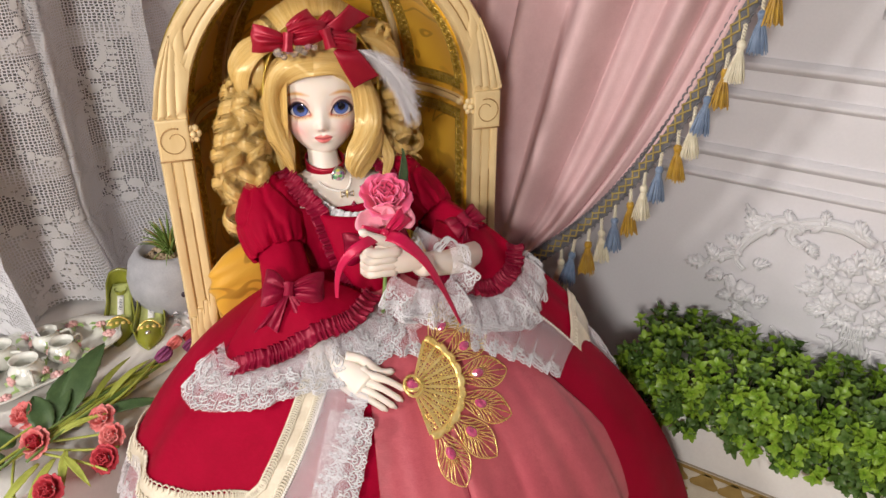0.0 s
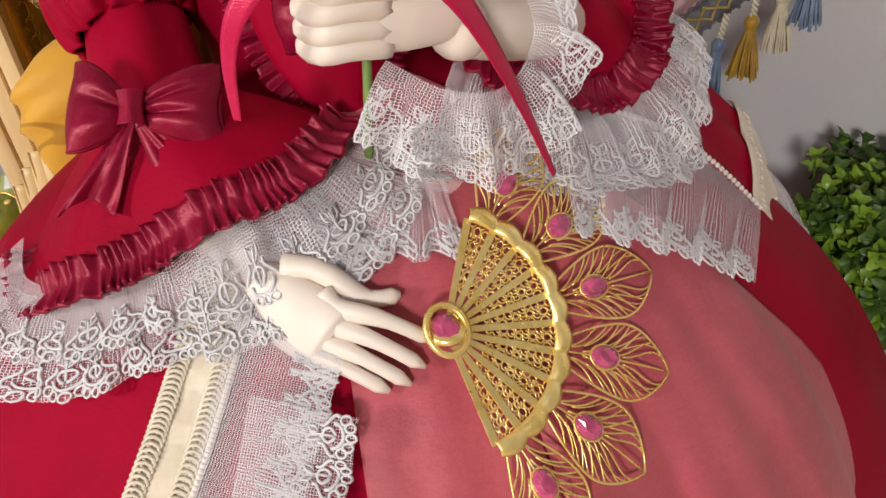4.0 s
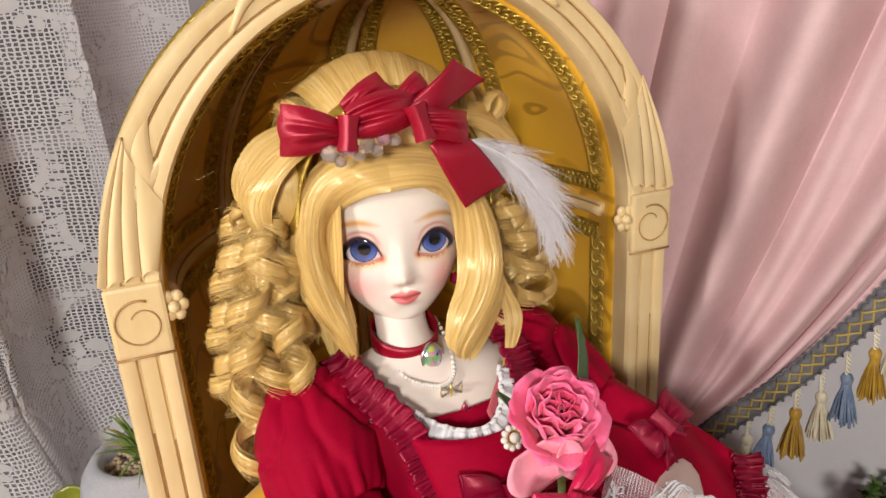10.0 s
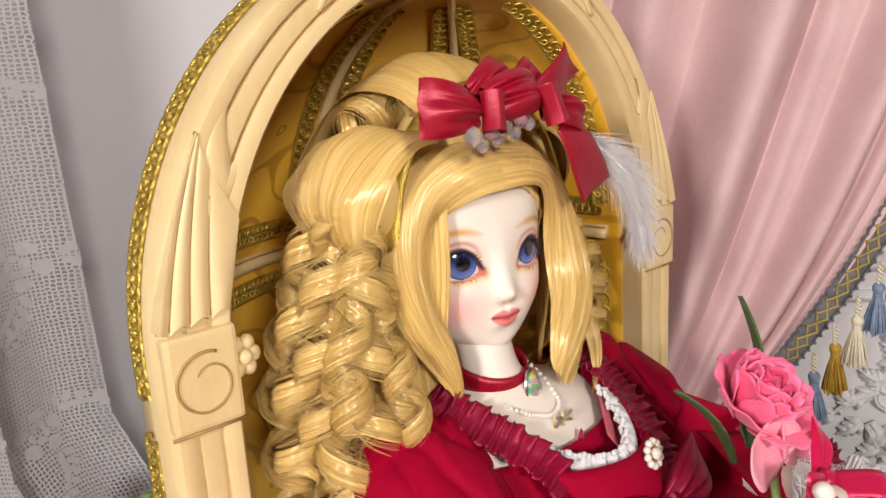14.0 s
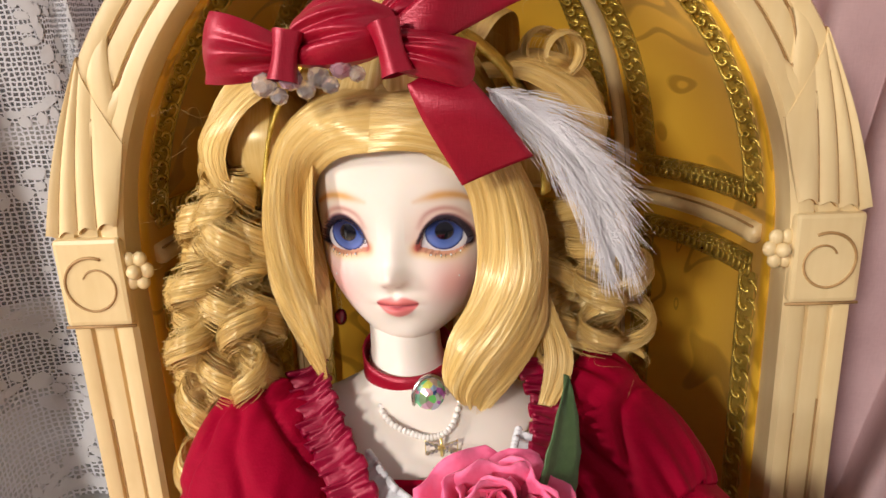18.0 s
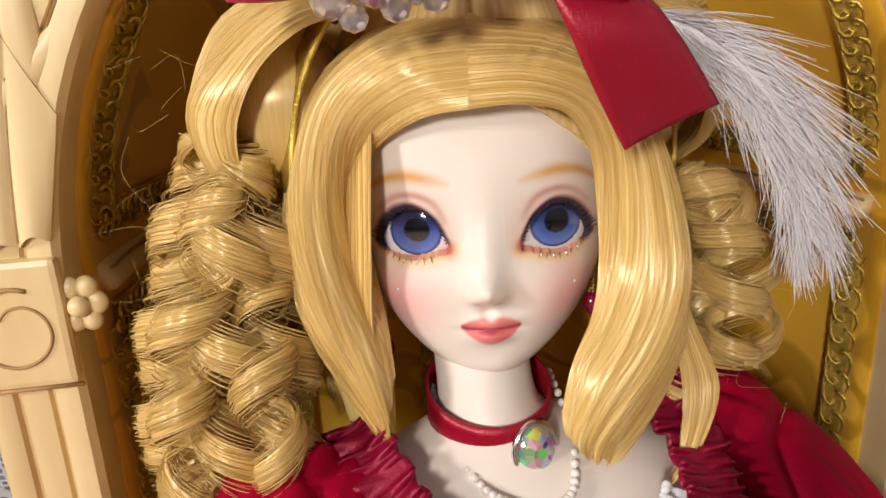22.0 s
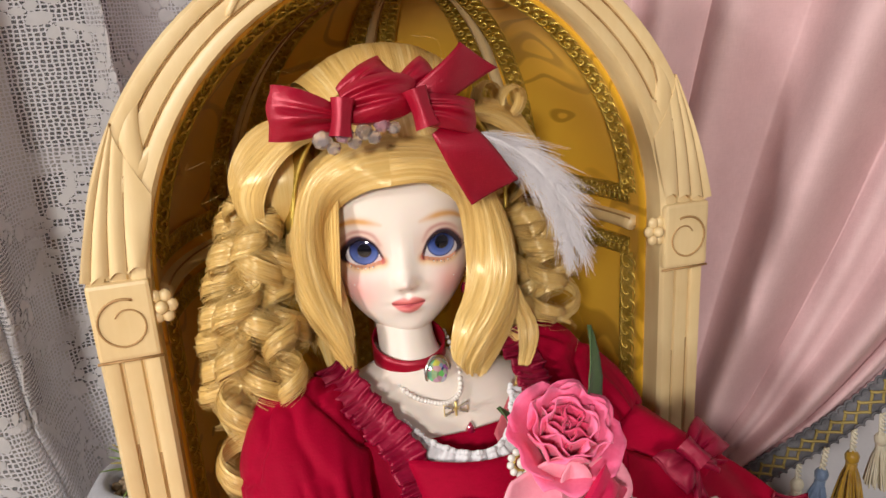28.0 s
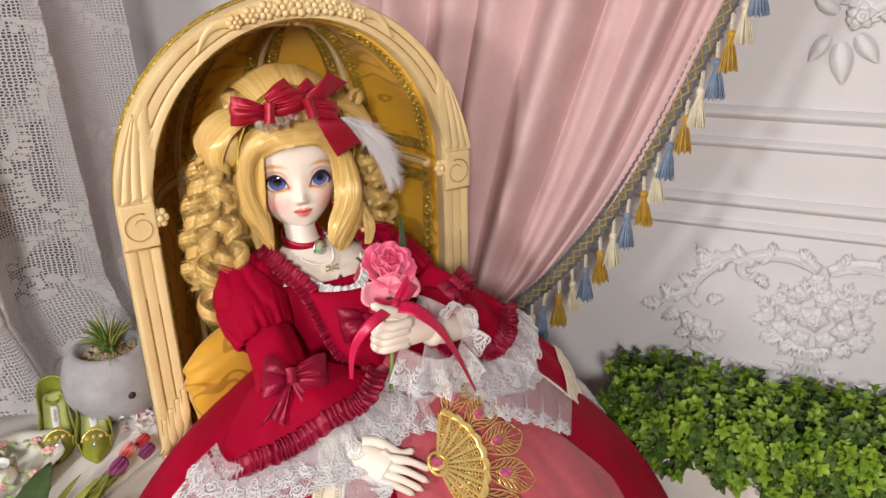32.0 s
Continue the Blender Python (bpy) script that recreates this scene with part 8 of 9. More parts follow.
# feather
fe = new("feather")
fe.parent, fe.empty_display_size = hb_thing, 0.01
fe["label"] = "soft white ostrich feather"
quill = spline([P(0.0125, 0.0350, 0.4030), P(0.0255, 0.0420, 0.3960), P(0.0380, 0.0450, 0.3810), P(0.0460, 0.0450, 0.3580)], 40)
part("quill", Geo().tube(quill, lambda t: 0.0005 * (1 - 0.7 * t), 6), FEATHER, fe)
g = Geo()
rng = random.Random(77)
for k in range(1500):
    t = rng.random() ** 0.8
    p = at(quill, t)
    d = (at(quill, min(1, t + 0.05)) - at(quill, max(0, t - 0.05))).normalized()
    side = P(0.72, 0.15, 0.62).normalized() * (1 if k % 2 else -1)
    ln = rng.uniform(0.009, 0.020) * (0.65 + 0.5 * math.sin(math.pi * min(1, t + 0.1))) * (1.25 if k % 37 == 0 else 1.0)
    a = rng.uniform(0.10, 0.60)
    dirn = (d * 1.0 + side * a + P(0, rng.uniform(-0.4, 0.4), 0)).normalized()
    end = p + dirn * ln + Vector((0, 0, -0.005 * rng.random())) + P(rng.uniform(-0.002, 0.002), rng.uniform(-0.003, 0.003), 0)
    midp = p.lerp(end, 0.5) + side * 0.0014
    g.tube(spline([p, midp, end], 4), lambda t: 0.00013 * (1 - 0.7 * t), 3, caps=False)
part("vane", g, FEATHER, fe)["kind"] = "stuff"

# ---- jewellery ----
choker = thing("choker", "red satin ribbon choker with an oval iridescent stone", "choker", SEAT)
ring = []
for i in range(60):
    a = 2 * math.pi * i / 60
    ring.append(P(-0.0142 + 0.0146 * math.sin(a), 0.0166 + 0.0142 * math.cos(a), 0.3160 - 0.0042 * math.cos(a)))
part("ribbon", Geo().grid(lambda u, v: ring[int(round(u * 60)) % 60] + P(0, 0, (v - 0.5) * 0.0080), 60, 3, cu=True), SATIN, choker, thick=0.0006)
co, cn = P(-0.0070, 0.0318, 0.3092), P(0.28, 0.95, 0.12)


def iridescent(name):
    m, nt, links, b = nodes_of(name)
    tc = nt.new("ShaderNodeTexCoord")
    vo = nt.new("ShaderNodeTexVoronoi")
    vo.inputs["Scale"].default_value = 420.0
    links.new(tc.outputs["Object"], vo.inputs["Vector"])
    hs = nt.new("ShaderNodeHueSaturation")
    hs.inputs["Saturation"].default_value, hs.inputs["Value"].default_value = 0.85, 0.9
    links.new(vo.outputs["Color"], hs.inputs["Color"])
    links.new(hs.outputs["Color"], b.inputs["Base Color"])
    b.inputs["Roughness"].default_value, b.inputs["Metallic"].default_value = 0.15, 0.35
    b.inputs["Coat Weight"].default_value, b.inputs["Coat Roughness"].default_value = 1.0, 0.03
    return m


part("oval_stone", faceted(co, 0.0050, 0.0064, 0.0030, cn, 16), iridescent("iridescent_stone"), choker, "iridescent cut stone", smooth=False)
m = facing(co, cn)
part("setting", Geo().tube([m @ Vector((0.0054 * math.cos(a), 0.0, 0.0068 * math.sin(a))) for a in [2 * math.pi * i / 30 for i in range(30)]], 0.0009, 6, closed=True), SILVER, choker, "silver rim")

necklace = thing("necklace", "pearl necklace with a crystal bow and ruby drop", "necklace", SEAT)


def on_chest(u, z, lift):
    """A point on the skin of the chest."""
    best = min(range(41), key=lambda i: abs(nk[0][i].z - z))
    lo = max(0, best - 1)
    t = (lo + (nk[0][lo].z - z) / max(1e-6, nk[0][lo].z - nk[0][lo + 1].z)) / 40
    c, r = at(nk[0], t), at(nk[1], t)
    k = max(-0.97, min(0.97, (u - c.x) / r.x))
    return P(u, c.y + r.y * math.sqrt(1 - k * k) + lift, z)


strand = spline([P(-0.0270, 0.010, 0.3165), P(-0.0255, 0.0220, 0.3100)] + [on_chest(u, z, 0.0018) for u, z in ((-0.0205, 0.3055), (-0.0130, 0.3022), (-0.0060, 0.3010), (0.0000, 0.3040))] + [P(0.0030, 0.0250, 0.3110), P(0.0020, 0.0120, 0.3180)], 60)
for i in range(44):
    part("pearl", Geo().ball(at(strand, i / 43), 0.00105, 8, 6), PEARL, necklace)
pc = on_chest(-0.0038, 0.2990, 0.0025)
g = Geo()
for sx in (-1, 1):
    for k in range(3):
        for j in range(2):
            g.ball(pc + P(sx * (0.0016 + 0.0013 * k), 0.0004, (j - 0.5) * (0.0016 + 0.0009 * k)), 0.00075, 6, 4)
part("crystal_bow", g, CRYSTAL, necklace, "small bow set with crystals")
g = Geo()
for sx in (-1, 1):
    g.tube([pc, pc + P(sx * 0.0048, 0, 0.0022), pc + P(sx * 0.0048, 0, -0.0022)], 0.0004, 5, closed=True)
g.tube([pc + P(0, 0, 0.003), pc + P(0, 0, -0.003)], 0.0005, 5)
part("gold_mount", g, GOLD, necklace)
RUBY = gem_mat("ruby_glass", (0.42, 0.01, 0.06), 1.6, 0.35)
g = Geo()
dc = on_chest(-0.0002, 0.2915, 0.0028)
g.grid(lambda u, v: dc + P((0.0024 * math.sin(math.pi * v) ** 0.8 * (0.45 + 0.55 * (1 - v))) * math.cos(2 * math.pi * u) * 1.25, 0.0015 * math.sin(math.pi * v) * math.sin(2 * math.pi * u), -0.0038 + 0.0078 * v), 16, 12, cu=True)
part("ruby_drop", g, RUBY, necklace, "dark ruby red glass drop")

brooch = thing("pearl_brooch", "round cream pearl flower brooch on the bodice", "brooch", SEAT)
bc = P(0.0105, 0.0735, 0.2895)
bm4 = facing(bc, P(0.1, 0.95, 0.30))
for k in range(10):
    a = 2 * math.pi * k / 10
    part("pearl", Geo().ball(bm4 @ Vector((0.0043 * math.cos(a), 0, 0.0043 * math.sin(a))), 0.00145, 8, 6), PEARL, brooch)
part("pearl", Geo().ball(bm4 @ Vector((0, -0.001, 0)), 0.0022, 10, 7), PEARL, brooch)
part("gold_mount", Geo().tube([bm4 @ Vector((0.0030 * math.cos(a), 0.0003, 0.0030 * math.sin(a))) for a in [2 * math.pi * i / 20 for i in range(20)]], 0.0008, 5, closed=True), GOLD, brooch)
for x, v, z in ((-0.0372, 0.006, 0.331), (0.0135, 0.010, 0.339)):
    er = thing("earring", "gold earring with a dark red drop under the hair", "earring", SEAT, group="earrings")
    g = Geo()
    for k in range(7):
        g.tube([P(x + 0.0006 * math.cos(a), v, z + 0.008 - 0.0016 * k + 0.0009 * math.sin(a)) for a in [2 * math.pi * i / 8 for i in range(8)]], 0.0003, 4, closed=True)
    part("chain", g, GOLD, er)
    part("drop", Geo().ball(P(x, v, z - 0.0045), (0.0022, 0.0022, 0.0030), 12, 9), RUBY, er, "dark red glass bead")

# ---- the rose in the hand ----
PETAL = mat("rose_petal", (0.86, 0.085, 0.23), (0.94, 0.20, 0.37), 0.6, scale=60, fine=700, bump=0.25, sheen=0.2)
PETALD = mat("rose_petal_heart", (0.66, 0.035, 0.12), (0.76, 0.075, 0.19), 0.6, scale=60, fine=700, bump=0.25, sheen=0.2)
RIBBON = cloth("magenta_satin_ribbon", (0.46, 0.004, 0.05), (0.58, 0.010, 0.08), 0.36, 2200, 0.0, 0.05, 0.0, 0.3, 0.5, 0.45)


def petal_geo(m, w, h, cup, curl, seed, nu=10, nv=10):
    """A cupped petal: base at the origin, growing along z, its hollow towards -y."""
    r = random.Random(seed)
    p1, p2 = r.uniform(0, 6), r.uniform(0, 6)

    def f(u, v):
        e = (u - 0.5) * 2
        ww = w * (0.35 + 0.75 * math.sin(math.pi * min(1.0, 0.12 + 0.62 * v))) * 0.5
        x = e * ww
        y = cup * (1 - e * e) * math.sin(math.pi * min(1, 0.15 + 0.7 * v)) * 0.6 - cup * 0.5 * 0 + curl * max(0, v - 0.62) ** 1.5 * 3.2
        y += 0.055 * h * math.sin(6 * e + p1) * v * v
        z = h * v * (1 - 0.10 * e * e) + 0.05 * h * math.sin(5 * e + p2) * v
        return m @ Vector((x, y, z))
    return Geo().grid(f, nu, nv)


def rose_head(parent, m, size, mats, seed, rings=((3, 0.20, 0.62, -12), (4, 0.38, 0.80, 2), (5, 0.58, 0.92, 14), (5, 0.80, 0.98, 30), (4, 0.95, 0.95, 55))):
    r = random.Random(seed)
    for i, (n, rad, h, tilt) in enumerate(rings):
        for k in range(n):
            a = 360.0 * k / n + 37 * i + r.uniform(-10, 10)
            mm = m @ pose(0, 0, 0, 0, 0, a) @ pose(0, rad * size * 0.28, -0.05 * size * i, -(tilt + r.uniform(-6, 6)), 0, 0)
            ww = size * (0.55 + 0.55 * rad)
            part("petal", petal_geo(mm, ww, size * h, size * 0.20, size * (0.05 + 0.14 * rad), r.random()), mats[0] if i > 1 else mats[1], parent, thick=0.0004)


rose = thing("pink_rose", "bright pink artificial rose held in the doll's fist", "flower", SEAT)
rm = Matrix.Translation(P(0.0085, 0.1110, 0.3205)) @ Matrix.Rotation(radians(34), 4, "X") @ Matrix.Rotation(radians(20), 4, "Z")
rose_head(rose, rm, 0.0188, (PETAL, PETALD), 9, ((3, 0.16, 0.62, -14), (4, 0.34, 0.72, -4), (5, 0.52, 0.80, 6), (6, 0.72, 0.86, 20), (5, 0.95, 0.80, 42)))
PALEP = mat("rose_petal_pale", (0.82, 0.24, 0.34), (0.88, 0.36, 0.45), 0.6, scale=60, fine=700, bump=0.25, sheen=0.2)
for a, x, z, w in ((-18, -0.004, 0.309, 0.030), (16, 0.016, 0.308, 0.026)):
    mm = Matrix.Translation(P(x, 0.1200, z + 0.010)) @ Matrix.Rotation(radians(a), 4, "Y") @ Matrix.Rotation(radians(158), 4, "X")
    part("petal", petal_geo(mm, w * 0.85, 0.015, -0.006, -0.003, a), PALEP, rose, "pale pink drooping petal", thick=0.0005)
part("stem", Geo().tube(spline([P(0.0095, 0.112, 0.318), P(0.0065, 0.1190, 0.296), P(0.0030, 0.1240, 0.266), P(0.0006, 0.1240, 0.2405)], 20), 0.0014, 8), STEM, rose, "green plastic stem")


def rose_leaf(a, b, w, n, parent, mt=None):
    a, b = Vector(a), Vector(b)
    d = b - a
    s = d.normalized().cross(Vector(n)).normalized()
    nn = s.cross(d.normalized())

    def f(u, v):
        e = (v - 0.5) * 2
        ww = w * 0.5 * math.sin(math.pi * min(1, 0.06 + 0.94 * u) ** 0.9) ** 0.8 * (1 + 0.06 * math.sin(40 * u))
        return a + d * u + s * (ww * e) + nn * (0.10 * w * abs(e) + 0.10 * d.length * math.sin(math.pi * u))
    return part("leaf", Geo().grid(f, 18, 6), mt or LEAFDARK2, parent, "dark green leaf", thick=0.0004)


LEAFDARK2 = mat("rose_leaf", (0.035, 0.075, 0.022), (0.075, 0.13, 0.045), 0.5, scale=60, fine=600, bump=0.25)
rose_leaf(P(0.012, 0.106, 0.306), P(0.0250, 0.0960, 0.3490), 0.013, (0.6, -0.6, 0.2), rose)
rose_leaf(P(0.004, 0.106, 0.300), P(-0.004, 0.0900, 0.3230), 0.013, (0.8, -0.6, 0.2), rose)
rose_leaf(P(0.010, 0.108, 0.304), P(0.022, 0.0950, 0.3180), 0.010, (0.2, -0.6, 0.6), rose)
# ribbon tied round the hand
ribbon = thing("satin_ribbon", "glossy crimson ribbon tied round the rose stem", "ribbon", SEAT)


def ribbon_path(pts, w, out):
    c = spline(pts, 40)
    fr = edge_curve(c, [out(i / 40) for i in range(41)], c[0] + P(0, 0, -9))
    return Geo().grid(lambda u, v: (lambda f: f[0] + f[3] * ((v - 0.5) * w(u)))(fr_at(fr, u)), 80, 4)


part("tail", ribbon_path([P(-0.001, 0.136, 0.3060), P(-0.012, 0.146, 0.3085), P(-0.0225, 0.149, 0.3050), P(-0.0300, 0.148, 0.2965), P(-0.0335, 0.147, 0.2860), P(-0.0345, 0.146, 0.2715)], lambda t: 0.0066 * (1 - 0.70 * max(0, t - 0.40) / 0.60), lambda t: P(-0.5 * t, 0.85, 0.6)), RIBBON, ribbon, thick=0.0004)
part("tail", ribbon_path([P(0.001, 0.136, 0.3060), P(0.006, 0.147, 0.3085), P(0.0130, 0.1510, 0.3035), P(0.0230, 0.1530, 0.2915), P(0.0350, 0.1540, 0.2690), P(0.0475, 0.1540, 0.2400)], lambda t: 0.0088 * (1 - 0.80 * max(0, t - 0.40) / 0.60), lambda t: P(0.35 * t, 0.8, 0.7)), RIBBON, ribbon, thick=0.0004)
part("loop", puff_loop(P(0.001, 0.1340, 0.3055), P(-0.0150, 0.1370, 0.3115), 0.0030, 0.0046, 0.0, 0.0040, P(-0.2, 1.0, 0.2), 2), RIBBON, ribbon)
part("loop", puff_loop(P(0.003, 0.1320, 0.3045), P(0.0180, 0.1260, 0.3140), 0.0032, 0.0056, 0.0, 0.0045, P(0.1, 1.0, 0.2), 5), RIBBON, ribbon)
part("knot", Geo().ball(P(0.0010, 0.1360, 0.3060), (0.0040, 0.0032, 0.0048), 16, 10), RIBBON, ribbon)

# ---- the gold filigree fan ----
fan = thing("gold_fan", "gold filigree fan with peacock feather tips and pink stones", "fan", SEAT)
LIFT = 0.006
hub = P(0.0050, 0.1704, 0.2070)
q1, q2, q3, q4 = P(0.0368, 0.1375, 0.2290), P(0.0553, 0.1658, 0.2076), P(0.0357, 0.1955, 0.1876), P(0.0189, 0.2017, 0.1770)
fnrm = ((q1 - hub).cross(q4 - hub)).normalized()
if fnrm.z < 0:
    fnrm = -fnrm
fe1 = (q2 - hub)
fe1 = (fe1 - fnrm * fe1.dot(fnrm)).normalized()
fe2 = fnrm.cross(fe1)


def fang(q):
    d = q - hub
    return math.atan2(d.dot(fe2), d.dot(fe1))


FA0, FA1 = fang(q1), fang(q4)
hub = hub + fnrm * LIFT


def fp(r, a, h=0.0):
    """A point of the fan: the leaf tips bend down over the skirt."""
    return hub + (fe1 * math.cos(a) + fe2 * math.sin(a)) * r + fnrm * (h - 0.9 * max(0, r - 0.035) ** 2 * 4)


span = (FA1 - FA0) / 5
A0, A1 = FA0 - span * 0.45, FA1 + span * 0.40
for k in range(11):
    a = lerp(A0, A1, k / 10)
    g = Geo().strip([fp(lerp(0.004, 0.0335, i / 8), a, 0.0012) for i in range(9)], lambda t: lerp(0.0016, 0.0022, t), fnrm, thick=0.0008)
    part("fan_stick", g, GOLD, fan, smooth=False)
for k in range(10):
    a, b = lerp(A0, A1, k / 10), lerp(A0, A1, (k + 1) / 10)
    g = Geo()
    for r0 in (0.013, 0.0175, 0.022, 0.0265, 0.031):
        nn = 2 if r0 < 0.02 else 3
        for j in range(nn):
            m_ = lerp(a, b, (j + 0.5) / nn)
            rr = 0.42 * r0 * abs(b - a) / nn
            g.tube([fp(r0 + rr * 1.25 * math.sin(t), m_ + rr / r0 * math.cos(t), 0.0004) for t in [2 * math.pi * i / 9 for i in range(9)]], 0.00036, 4, closed=True)
            g.tube([fp(r0 + 0.0022 + 0.0011 * math.sin(t), m_ + 0.0010 / r0 * math.cos(t) + 0.12 * (j - 0.5) / nn, 0.0006) for t in [1.5 * math.pi * i / 7 for i in range(8)]], 0.00032, 4)
    part("filigree", g, GOLD, fan, "open gold filigree")["kind"] = "stuff"
# scalloped rim
g = Geo()
nseg = 150
g.grid(lambda u, v: fp(0.0325 + 0.0042 * v + 0.0012 * abs(math.sin(10 * math.pi * u)) * v, lerp(A0, A1, u), 0.0016 + 0.0010 * math.sin(math.pi * v) + 0.0008 * abs(math.sin(10 * math.pi * u))), nseg, 5)
part("rim", g, GOLD, fan, thick=0.0006)
PINKGEM = gem_mat("pink_stone", (0.90, 0.14, 0.34), 1.6, 0.35)
part("hub_plate", Geo().tube([hub + (fe1 * math.cos(t) * 0.0058 + fe2 * math.sin(t) * 0.0070) + fnrm * 0.002 for t in [2 * math.pi * i / 30 for i in range(30)]], 0.0011, 6, closed=True), GOLD, fan)
part("hub_disc", Geo().ball(hub + fnrm * 0.001, (0.0058, 0.0058, 0.002), 20, 6), GOLD, fan)


def stone_on(c, rx, ry, ang):
    g = Geo()
    n = 12
    ax, ay = fe1 * math.cos(ang) + fe2 * math.sin(ang), -fe1 * math.sin(ang) + fe2 * math.cos(ang)
    for rr, h in ((1.0, 0.0), (0.9, 0.0012), (0.55, 0.0024)):
        for k in range(n):
            t = 2 * math.pi * (k + (0.5 if h > 0.002 else 0)) / n
            g.v.append(tuple(c + ax * (rx * rr * math.cos(t)) + ay * (ry * rr * math.sin(t)) + fnrm * h))
            g.uv.append((k / n, rr))
    for i in range(2):
        for k in range(n):
            g.f.append((i * n + k, i * n + (k + 1) % n, (i + 1) * n + (k + 1) % n, (i + 1) * n + k))
            g.m.append(0)
    g.f.append(tuple(2 * n + k for k in range(n)))
    g.f.append(tuple(n - 1 - k for k in range(n)))
    g.m += [0, 0]
    return g


part("stone", stone_on(hub + fnrm * 0.0022, 0.0040, 0.0050, 0.3), PINKGEM, fan, "pink cut glass stone", smooth=False)
for k in range(6):
    a = lerp(FA0, FA1, k / 5)
    g = Geo()
    R0, R1 = 0.0345, 0.0765 - 0.0015 * abs(k - 2.5)

    def lf(t, e):
        """t along the feather, e across it (-1..1)."""
        w = 0.0118 * (0.22 + 0.78 * math.sin(math.pi * min(1.0, 0.02 + 0.72 * t)) ** 1.1) * max(0.0, 1 - max(0.0, (t - 0.55) / 0.45) ** 2.0) ** 0.75
        r = lerp(R0, R1, t)
        return fp(r, a + math.atan2(w * e, r), 0.0002 + 0.0008 * math.sin(math.pi * t))
    for sgn in (-1, 1):
        g.tube([lf(i / 24, sgn) for i in range(25)], 0.00042, 5)
        for j in range(7):
            t0, t1 = 0.02 + 0.085 * j, min(0.97, 0.30 + 0.105 * j)
            e0 = 0.10 if j > 1 else 0.30
            path = []
            for i in range(11):
                q = i / 10
                path.append(lf(lerp(t0, t1, q ** 0.85), sgn * lerp(e0, 0.97, q ** 1.5)))
            g.tube(path, 0.00032, 4)
            if 0 < j < 6:
                g.tube([lf(lerp(t0 + 0.10, t1 + 0.06, i / 6), sgn * lerp(0.34, 0.97, (i / 6) ** 1.3)) for i in range(7)], 0.00026, 4)
    g.tube([lf(0.97 * i / 12, 0.0) for i in range(13)], 0.00036, 4)
    leaf = part("feather_leaf", g, GOLD, fan, "pierced gold feather")
    c = fp(0.0495, a, 0.0016)
    part("stone", stone_on(c, 0.0046, 0.0034, a), PINKGEM, leaf, "pink cut glass stone", smooth=False)
    part("claw_ring", Geo().tube([c + (fe1 * math.cos(a) + fe2 * math.sin(a)) * (0.0048 * math.cos(t)) + (fe2 * math.cos(a) - fe1 * math.sin(a)) * (0.0036 * math.sin(t)) for t in [2 * math.pi * i / 16 for i in range(16)]], 0.0004, 4, closed=True), GOLD, leaf)

# ---- green slippers on the ledge ----
GREEN = mat("olive_satin", (0.20, 0.21, 0.02), (0.32, 0.33, 0.045), 0.32, scale=40, fine=900, bump=0.15, coat=0.35, coat_rough=0.2)
INSOLE = mat("pale_green_leather", (0.42, 0.46, 0.14), (0.52, 0.56, 0.22), 0.5, scale=40, fine=700)
TAG = mat("white_tag", (0.78, 0.78, 0.76), (0.84, 0.84, 0.82), 0.6, scale=60)
INK = mat("dark_ink", (0.10, 0.10, 0.11), (0.16, 0.16, 0.17), 0.7, scale=60)


def shoe_half(t):
    """Half width along the shoe, t 0 at the heel, 1 at the toe."""
    return interp(t, [0.0, 0.04, 0.14, 0.35, 0.55, 0.72, 0.86, 0.95, 1.0], [0.004, 0.0085, 0.0112, 0.0108, 0.0130, 0.0135, 0.0095, 0.0045, 0.0008])


